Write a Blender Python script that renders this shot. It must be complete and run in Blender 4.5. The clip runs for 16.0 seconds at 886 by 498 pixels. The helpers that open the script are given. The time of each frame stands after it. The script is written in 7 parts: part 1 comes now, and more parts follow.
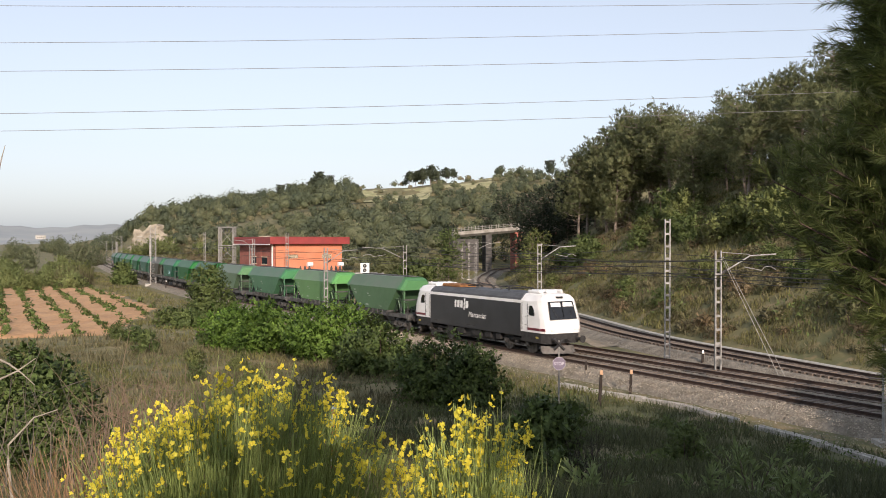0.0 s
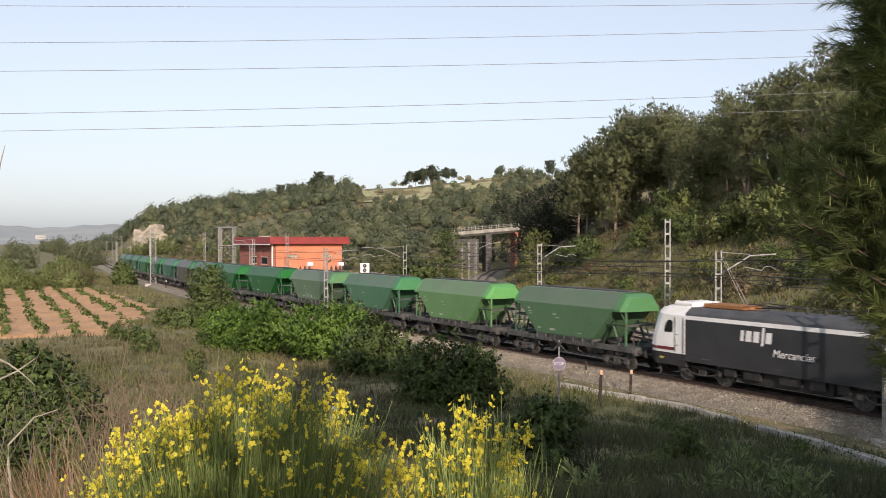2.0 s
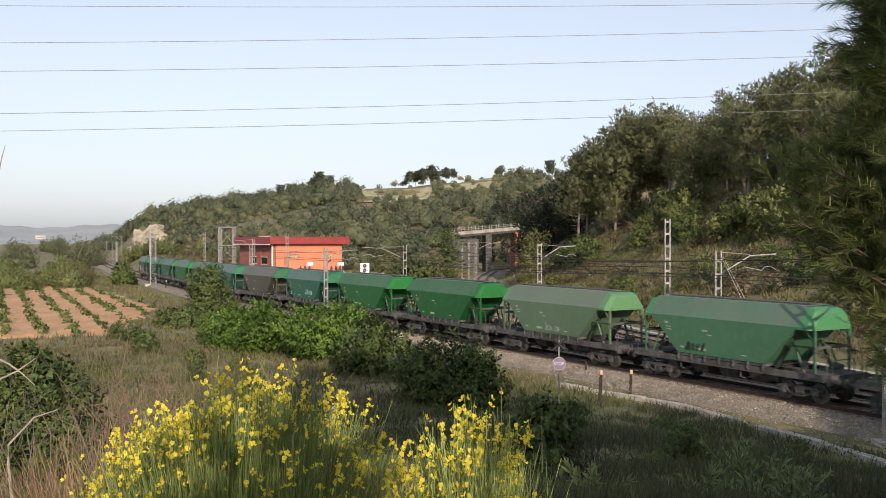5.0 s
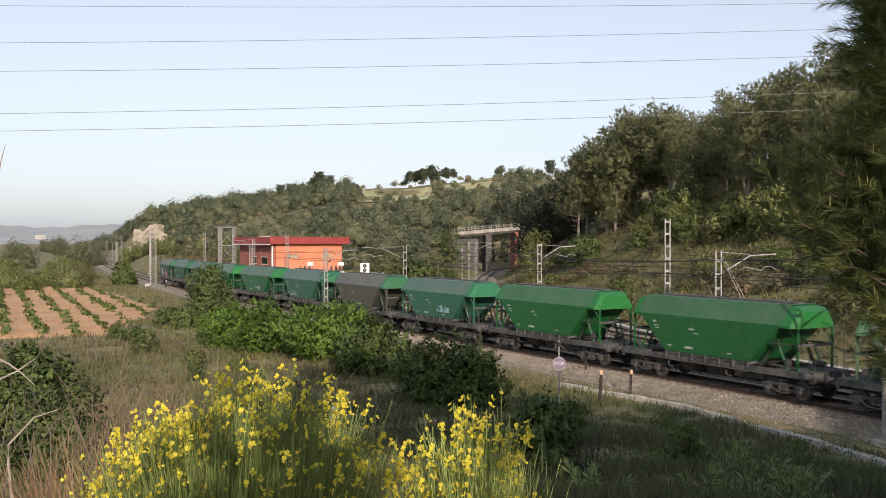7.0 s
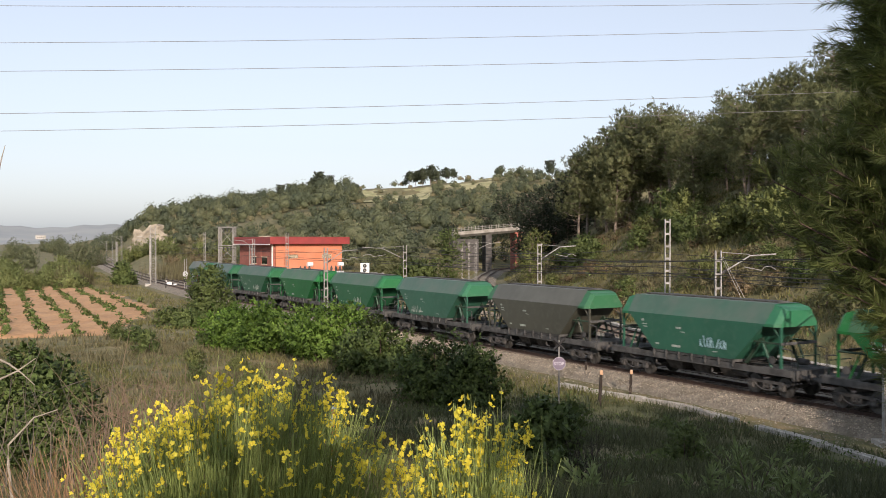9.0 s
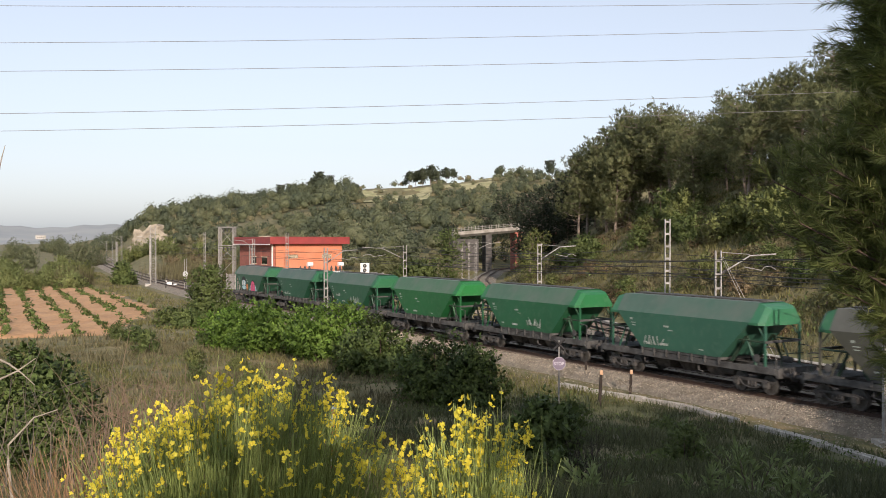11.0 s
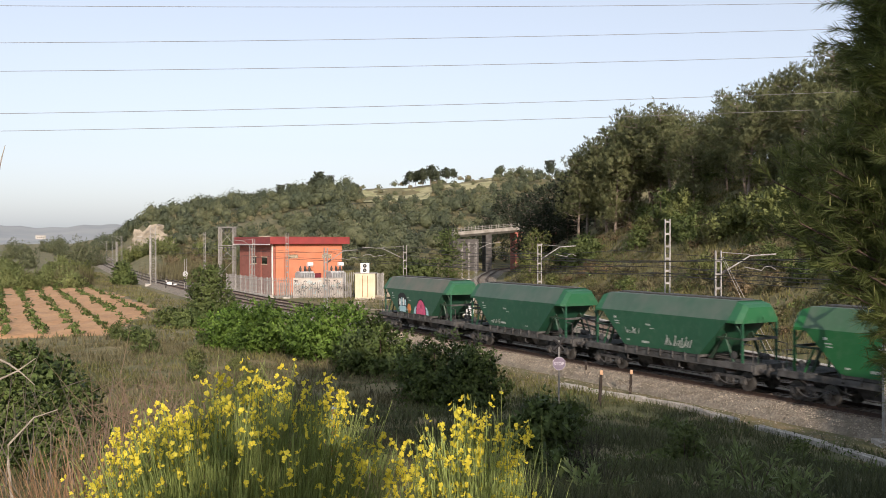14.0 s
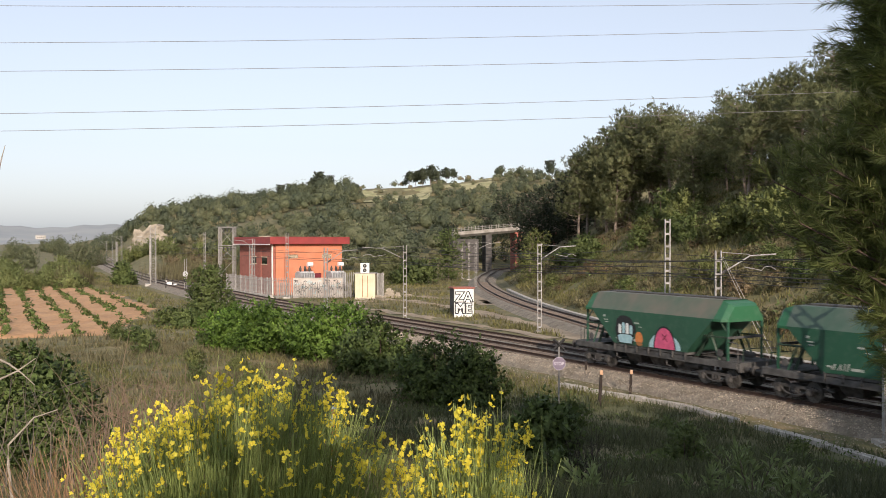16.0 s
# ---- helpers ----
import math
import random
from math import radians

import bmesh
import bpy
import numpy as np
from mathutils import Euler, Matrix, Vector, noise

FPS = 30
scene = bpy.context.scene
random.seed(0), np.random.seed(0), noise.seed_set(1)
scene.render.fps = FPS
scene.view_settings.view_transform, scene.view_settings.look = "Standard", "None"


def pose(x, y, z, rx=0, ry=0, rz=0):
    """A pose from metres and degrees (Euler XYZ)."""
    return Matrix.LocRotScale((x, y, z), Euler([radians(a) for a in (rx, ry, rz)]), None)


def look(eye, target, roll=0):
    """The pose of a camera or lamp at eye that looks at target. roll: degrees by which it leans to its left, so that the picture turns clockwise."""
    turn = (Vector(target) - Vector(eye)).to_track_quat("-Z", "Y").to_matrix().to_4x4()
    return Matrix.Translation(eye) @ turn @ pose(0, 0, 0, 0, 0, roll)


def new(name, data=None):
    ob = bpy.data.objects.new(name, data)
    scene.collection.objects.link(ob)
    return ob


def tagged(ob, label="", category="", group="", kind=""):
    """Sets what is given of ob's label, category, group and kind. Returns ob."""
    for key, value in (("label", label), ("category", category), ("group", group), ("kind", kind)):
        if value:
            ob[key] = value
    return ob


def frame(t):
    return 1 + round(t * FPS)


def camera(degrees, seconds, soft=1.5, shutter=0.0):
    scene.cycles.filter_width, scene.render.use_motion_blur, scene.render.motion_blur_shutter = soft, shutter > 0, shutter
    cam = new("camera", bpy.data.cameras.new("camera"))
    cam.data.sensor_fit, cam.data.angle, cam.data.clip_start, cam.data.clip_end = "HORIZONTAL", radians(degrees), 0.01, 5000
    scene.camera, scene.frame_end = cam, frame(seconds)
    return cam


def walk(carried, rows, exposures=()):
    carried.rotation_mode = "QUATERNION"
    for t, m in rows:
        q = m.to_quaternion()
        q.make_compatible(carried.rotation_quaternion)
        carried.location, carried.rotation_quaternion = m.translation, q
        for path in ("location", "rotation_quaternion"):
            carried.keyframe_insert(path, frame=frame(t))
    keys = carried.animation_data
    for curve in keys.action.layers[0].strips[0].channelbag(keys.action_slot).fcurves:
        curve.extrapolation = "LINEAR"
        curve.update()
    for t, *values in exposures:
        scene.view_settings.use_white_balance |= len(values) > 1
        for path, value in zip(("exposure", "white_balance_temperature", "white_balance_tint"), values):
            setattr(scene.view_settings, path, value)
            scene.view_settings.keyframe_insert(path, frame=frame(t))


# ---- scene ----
# The place: X to the right of the view, Y away, Z up; z = 0 is the top of the main rails.
EYE_Z = 7.27
cam = camera(51.1, 16.0, soft=0.9, shutter=0.3)
walk(cam, [(0.0, pose(0, 0, EYE_Z, 89.545, 0, 0)), (16.0, pose(0, 0, EYE_Z, 89.545, 0, 0))], exposures=[(0.0, 0.0, 6380, 18), (16.0, 0.0, 6380, 18)])

# ---- light: a low morning sun behind the camera, a clear pale sky ----
SUN_EL = radians(20)
SUN_TO = Vector((0.19 * math.cos(SUN_EL), -0.982 * math.cos(SUN_EL), math.sin(SUN_EL)))
world = bpy.data.worlds.new("sky")
scene.world = world
world.use_nodes = True
wn = world.node_tree
sky = wn.nodes.new("ShaderNodeTexSky")
sky.sky_type = 'NISHITA'
sky.sun_disc = False
sky.sun_elevation = SUN_EL
sky.sun_rotation = math.atan2(SUN_TO.x, SUN_TO.y)
sky.air_density, sky.dust_density, sky.ozone_density = 1.0, 1.65, 1.0
pale = wn.nodes.new("ShaderNodeHueSaturation")     # a hazy, washed-out morning sky
pale.inputs["Saturation"].default_value = 0.56
wn.links.new(sky.outputs[0], pale.inputs["Color"])
veil = wn.nodes.new("ShaderNodeMix")               # an even morning haze over all of it
veil.data_type = 'RGBA'
veil.inputs["Factor"].default_value = 0.3
veil.inputs["B"].default_value = (5.1, 6.2, 6.9, 1)
wn.links.new(pale.outputs[0], veil.inputs["A"])
wn.links.new(veil.outputs["Result"], wn.nodes["Background"].inputs[0])
wn.nodes["Background"].inputs[1].default_value = 0.155
sun_data = bpy.data.lights.new("sun", 'SUN')
sun_data.energy, sun_data.angle, sun_data.color = 5.15, radians(0.6), (1.0, 0.87, 0.70)
sun = new("sun", sun_data)
sun.matrix_world = look(SUN_TO * 60, (0, 0, 0))


# ---- materials ----
def mat(name, c1, c2=None, scale=3.0, rough=0.7, bump=0.0, metal=0.0, island=0.0, per_object=0.0, c3=None, fine=0.0, coat=0.0):
    """Two colours mixed by noise at real-world size; finer grain, relief, and a shift of value per piece."""
    m = bpy.data.materials.new(name)
    m.use_nodes = True
    nt = m.node_tree
    b = nt.nodes["Principled BSDF"]
    b.inputs["Roughness"].default_value = rough
    b.inputs["Metallic"].default_value = metal
    b.inputs["Coat Weight"].default_value = coat
    c2 = c2 or tuple(v * 0.7 for v in c1)
    tc = nt.nodes.new("ShaderNodeTexCoord")
    n1 = nt.nodes.new("ShaderNodeTexNoise")
    n1.inputs["Scale"].default_value = scale
    n1.inputs["Detail"].default_value = 5.0
    nt.links.new(tc.outputs["Object"], n1.inputs["Vector"])
    ramp = nt.nodes.new("ShaderNodeValToRGB")
    ramp.color_ramp.elements[0].position, ramp.color_ramp.elements[1].position = 0.36, 0.64
    ramp.color_ramp.elements[0].color, ramp.color_ramp.elements[1].color = (*c1, 1), (*c2, 1)
    nt.links.new(n1.outputs["Fac"], ramp.inputs["Fac"])
    out = ramp.outputs["Color"]
    n2 = nt.nodes.new("ShaderNodeTexNoise")
    n2.inputs["Scale"].default_value = scale * 7.3
    n2.inputs["Detail"].default_value = 4.0
    nt.links.new(tc.outputs["Object"], n2.inputs["Vector"])
    if c3:
        mx = nt.nodes.new("ShaderNodeMix")
        mx.data_type = 'RGBA'
        mr = nt.nodes.new("ShaderNodeMapRange")
        mr.inputs["From Min"].default_value, mr.inputs["From Max"].default_value = 0.52, 0.66
        nt.links.new(n2.outputs["Fac"], mr.inputs["Value"])
        nt.links.new(mr.outputs[0], mx.inputs["Factor"])
        nt.links.new(out, mx.inputs["A"])
        mx.inputs["B"].default_value = (*c3, 1)
        out = mx.outputs["Result"]

    def scaled(out, source, low, high):
        mr = nt.nodes.new("ShaderNodeMapRange")
        mr.inputs["To Min"].default_value, mr.inputs["To Max"].default_value = low, high
        nt.links.new(source, mr.inputs["Value"])
        hs = nt.nodes.new("ShaderNodeHueSaturation")
        nt.links.new(mr.outputs[0], hs.inputs["Value"])
        nt.links.new(out, hs.inputs["Color"])
        return hs.outputs["Color"]
    if fine:
        out = scaled(out, n2.outputs["Fac"], 1 - fine, 1 + fine)
    if island:
        g = nt.nodes.new("ShaderNodeNewGeometry")
        out = scaled(out, g.outputs["Random Per Island"], 1 - island, 1 + island)
    if per_object:
        oi = nt.nodes.new("ShaderNodeObjectInfo")
        out = scaled(out, oi.outputs["Random"], 1 - per_object, 1 + per_object)
    nt.links.new(out, b.inputs["Base Color"])
    if bump:
        bp = nt.nodes.new("ShaderNodeBump")
        bp.inputs["Strength"].default_value = bump
        bp.inputs["Distance"].default_value = min(0.3 / scale, 0.25)
        nt.links.new(n2.outputs["Fac"], bp.inputs["Height"])
        nt.links.new(bp.outputs[0], b.inputs["Normal"])
    return m


def leafy(name, c1, c2, scale=0.6, island=0.3, glow=0.35, per_object=0.15, gaps=0.0, grain=24.0):
    """Foliage: matt, a little light passing through the leaves; gaps: the share of air between a tuft's needles."""
    m = mat(name, c1, c2, scale, 0.6, 0, 0, island, per_object)
    nt = m.node_tree
    b = nt.nodes["Principled BSDF"]
    b.inputs["Specular IOR Level"].default_value = 0.25
    tr = nt.nodes.new("ShaderNodeBsdfTranslucent")
    nt.links.new(b.inputs["Base Color"].links[0].from_socket, tr.inputs["Color"])
    ms = nt.nodes.new("ShaderNodeMixShader")
    ms.inputs[0].default_value = glow
    nt.links.new(b.outputs[0], ms.inputs[1])
    nt.links.new(tr.outputs[0], ms.inputs[2])
    out = ms.outputs[0]
    if gaps:
        tc = nt.nodes.new("ShaderNodeTexCoord")
        n = nt.nodes.new("ShaderNodeTexNoise")
        n.inputs["Scale"].default_value = grain
        n.inputs["Detail"].default_value = 1.0
        nt.links.new(tc.outputs["Object"], n.inputs["Vector"])
        mr = nt.nodes.new("ShaderNodeMapRange")
        mr.inputs["From Min"].default_value, mr.inputs["From Max"].default_value = 0.5 + (gaps - 0.5) * 0.35 - 0.03, 0.5 + (gaps - 0.5) * 0.35 + 0.03
        nt.links.new(n.outputs["Fac"], mr.inputs["Value"])
        air = nt.nodes.new("ShaderNodeBsdfTransparent")
        mg = nt.nodes.new("ShaderNodeMixShader")
        nt.links.new(mr.outputs[0], mg.inputs[0])
        nt.links.new(air.outputs[0], mg.inputs[1])
        nt.links.new(out, mg.inputs[2])
        out = mg.outputs[0]
    nt.links.new(out, nt.nodes["Material Output"].inputs["Surface"])
    return m


M_GROUND = mat("dry_grass_soil", (0.17, 0.145, 0.062), (0.10, 0.105, 0.04), 0.12, 0.95, 0.5, c3=(0.205, 0.155, 0.075), fine=0.35)
M_SOIL = mat("red_vineyard_soil", (0.47, 0.28, 0.14), (0.38, 0.215, 0.105), 0.25, 0.95, 0.6, fine=0.3)
M_BALLAST = mat("ballast", (0.305, 0.265, 0.207), (0.2, 0.17, 0.128), 1.2, 0.95, 0.9, fine=0.55)
M_STONE = mat("ballast_stone", (0.34, 0.29, 0.225), (0.24, 0.20, 0.15), 2.0, 0.9, 0.3, island=0.5)
M_TRACKBED = mat("rusty_ballast", (0.195, 0.155, 0.118), (0.115, 0.09, 0.068), 1.4, 0.95, 0.9, fine=0.5)
M_RAIL = mat("rusty_rail", (0.06, 0.035, 0.024), (0.035, 0.022, 0.016), 5, 0.75, 0.2, metal=0.2)
M_SLEEPER = mat("sleeper", (0.20, 0.16, 0.125), (0.13, 0.10, 0.08), 3, 0.9, 0.4, per_object=0.2)
M_CONCRETE = mat("concrete", (0.46, 0.43, 0.38), (0.33, 0.31, 0.27), 1.5, 0.9, 0.4, fine=0.2, per_object=0.12)
M_OLDCONCRETE = mat("weathered_concrete", (0.33, 0.31, 0.275), (0.215, 0.20, 0.175), 0.8, 0.95, 0.4, fine=0.25)
M_GALV = mat("galvanised_steel", (0.31, 0.30, 0.28), (0.205, 0.195, 0.18), 2, 0.65, 0.1, metal=0.15, fine=0.15, per_object=0.2)
M_DARKSTEEL = mat("dark_steel", (0.045, 0.042, 0.04), (0.025, 0.024, 0.023), 5, 0.7, 0.2, metal=0.3)
M_WIRE = mat("cable", (0.035, 0.033, 0.03), (0.025, 0.024, 0.022), 5, 0.7)
M_POWER = mat("aluminium_cable", (0.22, 0.22, 0.22), (0.16, 0.16, 0.16), 5, 0.6)
M_LOCO = mat("charcoal_paint", (0.040, 0.040, 0.043), (0.030, 0.030, 0.032), 0.8, 0.38, 0.02, fine=0.12)
M_WHITE = mat("white_paint", (0.80, 0.79, 0.77), (0.70, 0.68, 0.65), 0.9, 0.35, 0.02, fine=0.06)
M_ROOFGREY = mat("loco_roof_grey", (0.085, 0.085, 0.088), (0.055, 0.055, 0.056), 1.5, 0.6, 0.1, fine=0.2)
M_MAROON = mat("maroon_stripe", (0.16, 0.022, 0.035), (0.12, 0.018, 0.028), 2, 0.4)
M_GLASS = mat("dark_window_glass", (0.02, 0.022, 0.025), (0.015, 0.016, 0.018), 1, 0.06)
M_LAMP = mat("lamp_glass", (0.75, 0.75, 0.72), (0.6, 0.6, 0.58), 8, 0.15)
M_BOGIE = mat("brake_dust_steel", (0.09, 0.085, 0.08), (0.04, 0.038, 0.036), 4, 0.85, 0.3, metal=0.15)
M_WHEEL = mat("wheel_steel", (0.13, 0.125, 0.115), (0.065, 0.06, 0.055), 4, 0.6, 0.1, metal=0.5)
M_SILL = mat("grimy_underframe", (0.092, 0.09, 0.085), (0.042, 0.041, 0.039), 2.5, 0.85, 0.3, fine=0.3)
M_RUST = mat("rusty_ochre_cover", (0.32, 0.15, 0.05), (0.22, 0.09, 0.03), 3, 0.8, 0.2)
M_ORANGE = mat("orange_render", (0.56, 0.21, 0.115), (0.48, 0.175, 0.09), 0.6, 0.85, 0.15, fine=0.08)
M_REDROOF = mat("red_roof_sheet", (0.27, 0.035, 0.032), (0.21, 0.03, 0.028), 0.7, 0.5, 0.1, fine=0.1)
M_BRICK = mat("red_brick", (0.36, 0.13, 0.095), (0.27, 0.095, 0.07), 2.5, 0.9, 0.3, fine=0.25)
M_CREAM = mat("cream_panel", (0.66, 0.56, 0.40), (0.58, 0.48, 0.33), 1.0, 0.7, 0.1, fine=0.08)
M_PINEBARK = mat("pale_pine_bark", (0.25, 0.20, 0.158), (0.145, 0.115, 0.09), 3, 0.95, 0.6, fine=0.3)
M_BARK = mat("pine_bark", (0.11, 0.075, 0.055), (0.06, 0.042, 0.032), 4, 0.95, 0.6, fine=0.3)
M_PINE = leafy("pine_needles", (0.215, 0.225, 0.105), (0.14, 0.156, 0.074), 0.3, 0.15, 0.5, 0.17, gaps=0.45)
M_PINEOLIVE = leafy("yellowing_pine_needles", (0.165, 0.15, 0.065), (0.12, 0.12, 0.05), 0.3, 0.2, 0.35, 0.2, gaps=0.45)
M_HOLM = leafy("dark_evergreen_leaves", (0.044, 0.054, 0.03), (0.028, 0.037, 0.02), 0.4, 0.3, 0.2)
M_DARKSTONE = mat("sooty_stone", (0.10, 0.093, 0.087), (0.06, 0.056, 0.052), 0.9, 0.95, 0.4, fine=0.2)
M_PINE_NEAR = leafy("near_pine_needles", (0.16, 0.19, 0.055), (0.09, 0.112, 0.034), 0.9, 0.4, 0.3)
M_SHRUB = leafy("shrub_leaves", (0.137, 0.172, 0.055), (0.081, 0.111, 0.035), 0.5)
M_HEDGE = leafy("bright_hedge_leaves", (0.155, 0.25, 0.043), (0.081, 0.142, 0.027), 0.5, 0.4, 0.35)
M_DARKLEAF = leafy("dark_bush_leaves", (0.088, 0.122, 0.032), (0.05, 0.075, 0.021), 0.7, 0.5, 0.2)
M_FARPINE = leafy("far_pine_leaves", (0.082, 0.096, 0.055), (0.05, 0.064, 0.038), 0.13, 0.16, 0.2, gaps=0.25, grain=5.0)
M_BANKLEAF = leafy("bank_shrub_leaves", (0.195, 0.215, 0.072), (0.12, 0.14, 0.046), 0.5)
M_BRUSH = leafy("brown_brush", (0.20, 0.145, 0.08), (0.12, 0.09, 0.048), 0.4, 0.35, 0.25)
M_BANKSCRUB = leafy("olive_brush", (0.135, 0.135, 0.055), (0.085, 0.09, 0.036), 0.4, 0.35, 0.25)
M_GREYPAINT = mat("grey_transformer_paint", (0.44, 0.45, 0.45), (0.34, 0.35, 0.35), 2, 0.5, 0.05)
M_FARWOOD = leafy("far_wood_leaves", (0.165, 0.175, 0.092), (0.098, 0.117, 0.062), 0.13, 0.16, 0.2, gaps=0.25, grain=5.0)
M_FARSCRUB = leafy("far_scrub_leaves", (0.25, 0.215, 0.12), (0.15, 0.15, 0.08), 0.13, 0.16, 0.2, gaps=0.25, grain=5.0)
M_VINE = leafy("vine_leaves", (0.15, 0.2, 0.055), (0.09, 0.13, 0.034), 0.7, 0.4, 0.3)
M_BROOM = leafy("broom_stems", (0.26, 0.31, 0.095), (0.15, 0.195, 0.06), 3, 0.4, 0.2)
M_FLOWER = leafy("yellow_broom_flowers", (0.8, 0.7, 0.08), (0.76, 0.63, 0.06), 6, 0.15, 0.4, 0.0)
M_SAPLING = leafy("pale_sapling_leaves", (0.23, 0.28, 0.11), (0.16, 0.20, 0.075), 3, 0.3, 0.3)
# foreground grass: the shade over it is partly put into this darker colour
M_GRASS = leafy("meadow_grass", (0.108, 0.116, 0.055), (0.066, 0.076, 0.035), 0.2, 0.45, 0.25)
# bank grass: yellower, and lightened for the sun on the slope
M_MEADOW = leafy("bank_grass", (0.17, 0.155, 0.058), (0.105, 0.108, 0.038), 0.12, 0.45, 0.3)
M_DRYGRASS = leafy("dry_grass", (0.165, 0.147, 0.076), (0.104, 0.093, 0.047), 0.4, 0.4, 0.2)
M_REDGRASS = leafy("reddish_dead_stems", (0.30, 0.19, 0.10), (0.18, 0.11, 0.06), 2, 0.4, 0.15)
M_DEADWOOD = mat("bare_grey_wood", (0.36, 0.32, 0.26), (0.22, 0.19, 0.15), 6, 0.9, 0.3)
M_TWIGGREY = mat("grey_twigs", (0.15, 0.125, 0.095), (0.09, 0.075, 0.055), 4, 0.9)
M_TWIG = mat("reddish_twigs", (0.20, 0.145, 0.095), (0.13, 0.09, 0.06), 4, 0.9)
M_POST = mat("weathered_post", (0.035, 0.024, 0.018), (0.022, 0.016, 0.012), 5, 0.9, 0.4)
M_POSTTOP = mat("pale_orange_post_top", (0.60, 0.38, 0.23), (0.48, 0.28, 0.16), 5, 0.8)
M_SIGN = mat("faded_sign_face", (0.17, 0.135, 0.18), (0.13, 0.105, 0.14), 3, 0.6)
M_SIGNTEXT = mat("pale_lettering", (0.52, 0.49, 0.53), (0.42, 0.4, 0.43), 3, 0.6)
M_RED = mat("red_band", (0.55, 0.07, 0.04), (0.45, 0.05, 0.03), 4, 0.6)
M_BLACK = mat("black_paint", (0.02, 0.02, 0.022), (0.015, 0.015, 0.016), 4, 0.6)
M_ROCK = mat("pale_rock", (0.38, 0.335, 0.26), (0.21, 0.18, 0.135), 0.3, 0.95, 0.5, fine=0.3)


# ---- mesh helpers: a geo is a pair (vertices, faces) ----
def box(geo, x0, x1, y0, y1, z0, z1):
    v, f = geo
    k = len(v)
    v += [(x, y, z) for z in (z0, z1) for y in (y0, y1) for x in (x0, x1)]
    f += [(k, k + 2, k + 3, k + 1), (k + 4, k + 5, k + 7, k + 6), (k, k + 1, k + 5, k + 4), (k + 2, k + 6, k + 7, k + 3), (k, k + 4, k + 6, k + 2), (k + 1, k + 3, k + 7, k + 5)]
    return geo


def tube(geo, pts, radii, n=6):
    """A bent rod through pts; radii one number or one for each point."""
    v, f = geo
    pts = [Vector(p) for p in pts]
    radii = [radii] * len(pts) if isinstance(radii, (int, float)) else radii
    rings = []
    for i, p in enumerate(pts):
        d = (pts[min(i + 1, len(pts) - 1)] - pts[max(i - 1, 0)]).normalized()
        a = d.orthogonal().normalized() if abs(d.z) > 0.95 else d.cross(Vector((0, 0, 1))).normalized()
        b = d.cross(a)
        rings.append(len(v))
        v += [tuple(p + (a * math.cos(2 * math.pi * j / n) + b * math.sin(2 * math.pi * j / n)) * radii[i]) for j in range(n)]
    for i in range(len(pts) - 1):
        for j in range(n):
            f.append((rings[i] + j, rings[i] + (j + 1) % n, rings[i + 1] + (j + 1) % n, rings[i + 1] + j))
    f.append(tuple(rings[0] + j for j in reversed(range(n))))
    f.append(tuple(rings[-1] + j for j in range(n)))
    return geo


def loft(geo, rings, caps=True):
    """Skin over closed rings with the same number of points."""
    v, f = geo
    n = len(rings[0])
    k = len(v)
    for r in rings:
        v += [tuple(p) for p in r]
    for i in range(len(rings) - 1):
        for j in range(n):
            f.append((k + i * n + j, k + i * n + (j + 1) % n, k + (i + 1) * n + (j + 1) % n, k + (i + 1) * n + j))
    if caps:
        f.append(tuple(k + j for j in reversed(range(n))))
        f.append(tuple(k + (len(rings) - 1) * n + j for j in range(n)))
    return geo


def disc(geo, c, axis, r, w, n=14):
    """A short cylinder at c, its axis 'x', 'y' or 'z', w long."""
    d = {"x": Vector((1, 0, 0)), "y": Vector((0, 1, 0)), "z": Vector((0, 0, 1))}[axis] * (w / 2)
    return tube(geo, [Vector(c) - d, Vector(c) + d], r, n)


def mesh_of(name, geo, material):
    me = bpy.data.meshes.new(name)
    me.from_pydata(geo[0], [], geo[1])
    me.materials.append(material)
    bm = bmesh.new()
    bm.from_mesh(me)
    bmesh.ops.recalc_face_normals(bm, faces=bm.faces)
    bm.to_mesh(me)
    bm.free()
    return me


def part(name, geo, material, parent=None, label="", smooth=False, bevel=0.0):
    me = mesh_of(name, geo, material)
    if bevel:
        bm = bmesh.new()
        bm.from_mesh(me)
        bmesh.ops.bevel(bm, geom=list(bm.edges), offset=bevel, segments=2, affect='EDGES', profile=0.5, clamp_overlap=True)
        bm.to_mesh(me)
        bm.free()
    if smooth:
        me.shade_smooth()
    ob = new(name, me)
    ob.parent = parent
    if label:
        ob["label"] = label
    return ob


def quads(name, v, material):
    """A mesh of separate four-cornered leaves or blades from an array (n, 4, 3)."""
    v = np.asarray(v, dtype=np.float32)
    n = len(v)
    me = bpy.data.meshes.new(name)
    me.vertices.add(n * 4)
    me.vertices.foreach_set("co", v.reshape(-1))
    me.loops.add(n * 4)
    me.loops.foreach_set("vertex_index", np.arange(n * 4, dtype=np.int32))
    me.polygons.add(n)
    me.polygons.foreach_set("loop_start", np.arange(0, n * 4, 4, dtype=np.int32))
    me.update(calc_edges=True)
    me.materials.append(material)
    return me


def unit(a):
    return a / np.maximum(np.linalg.norm(a, axis=-1, keepdims=True), 1e-9)


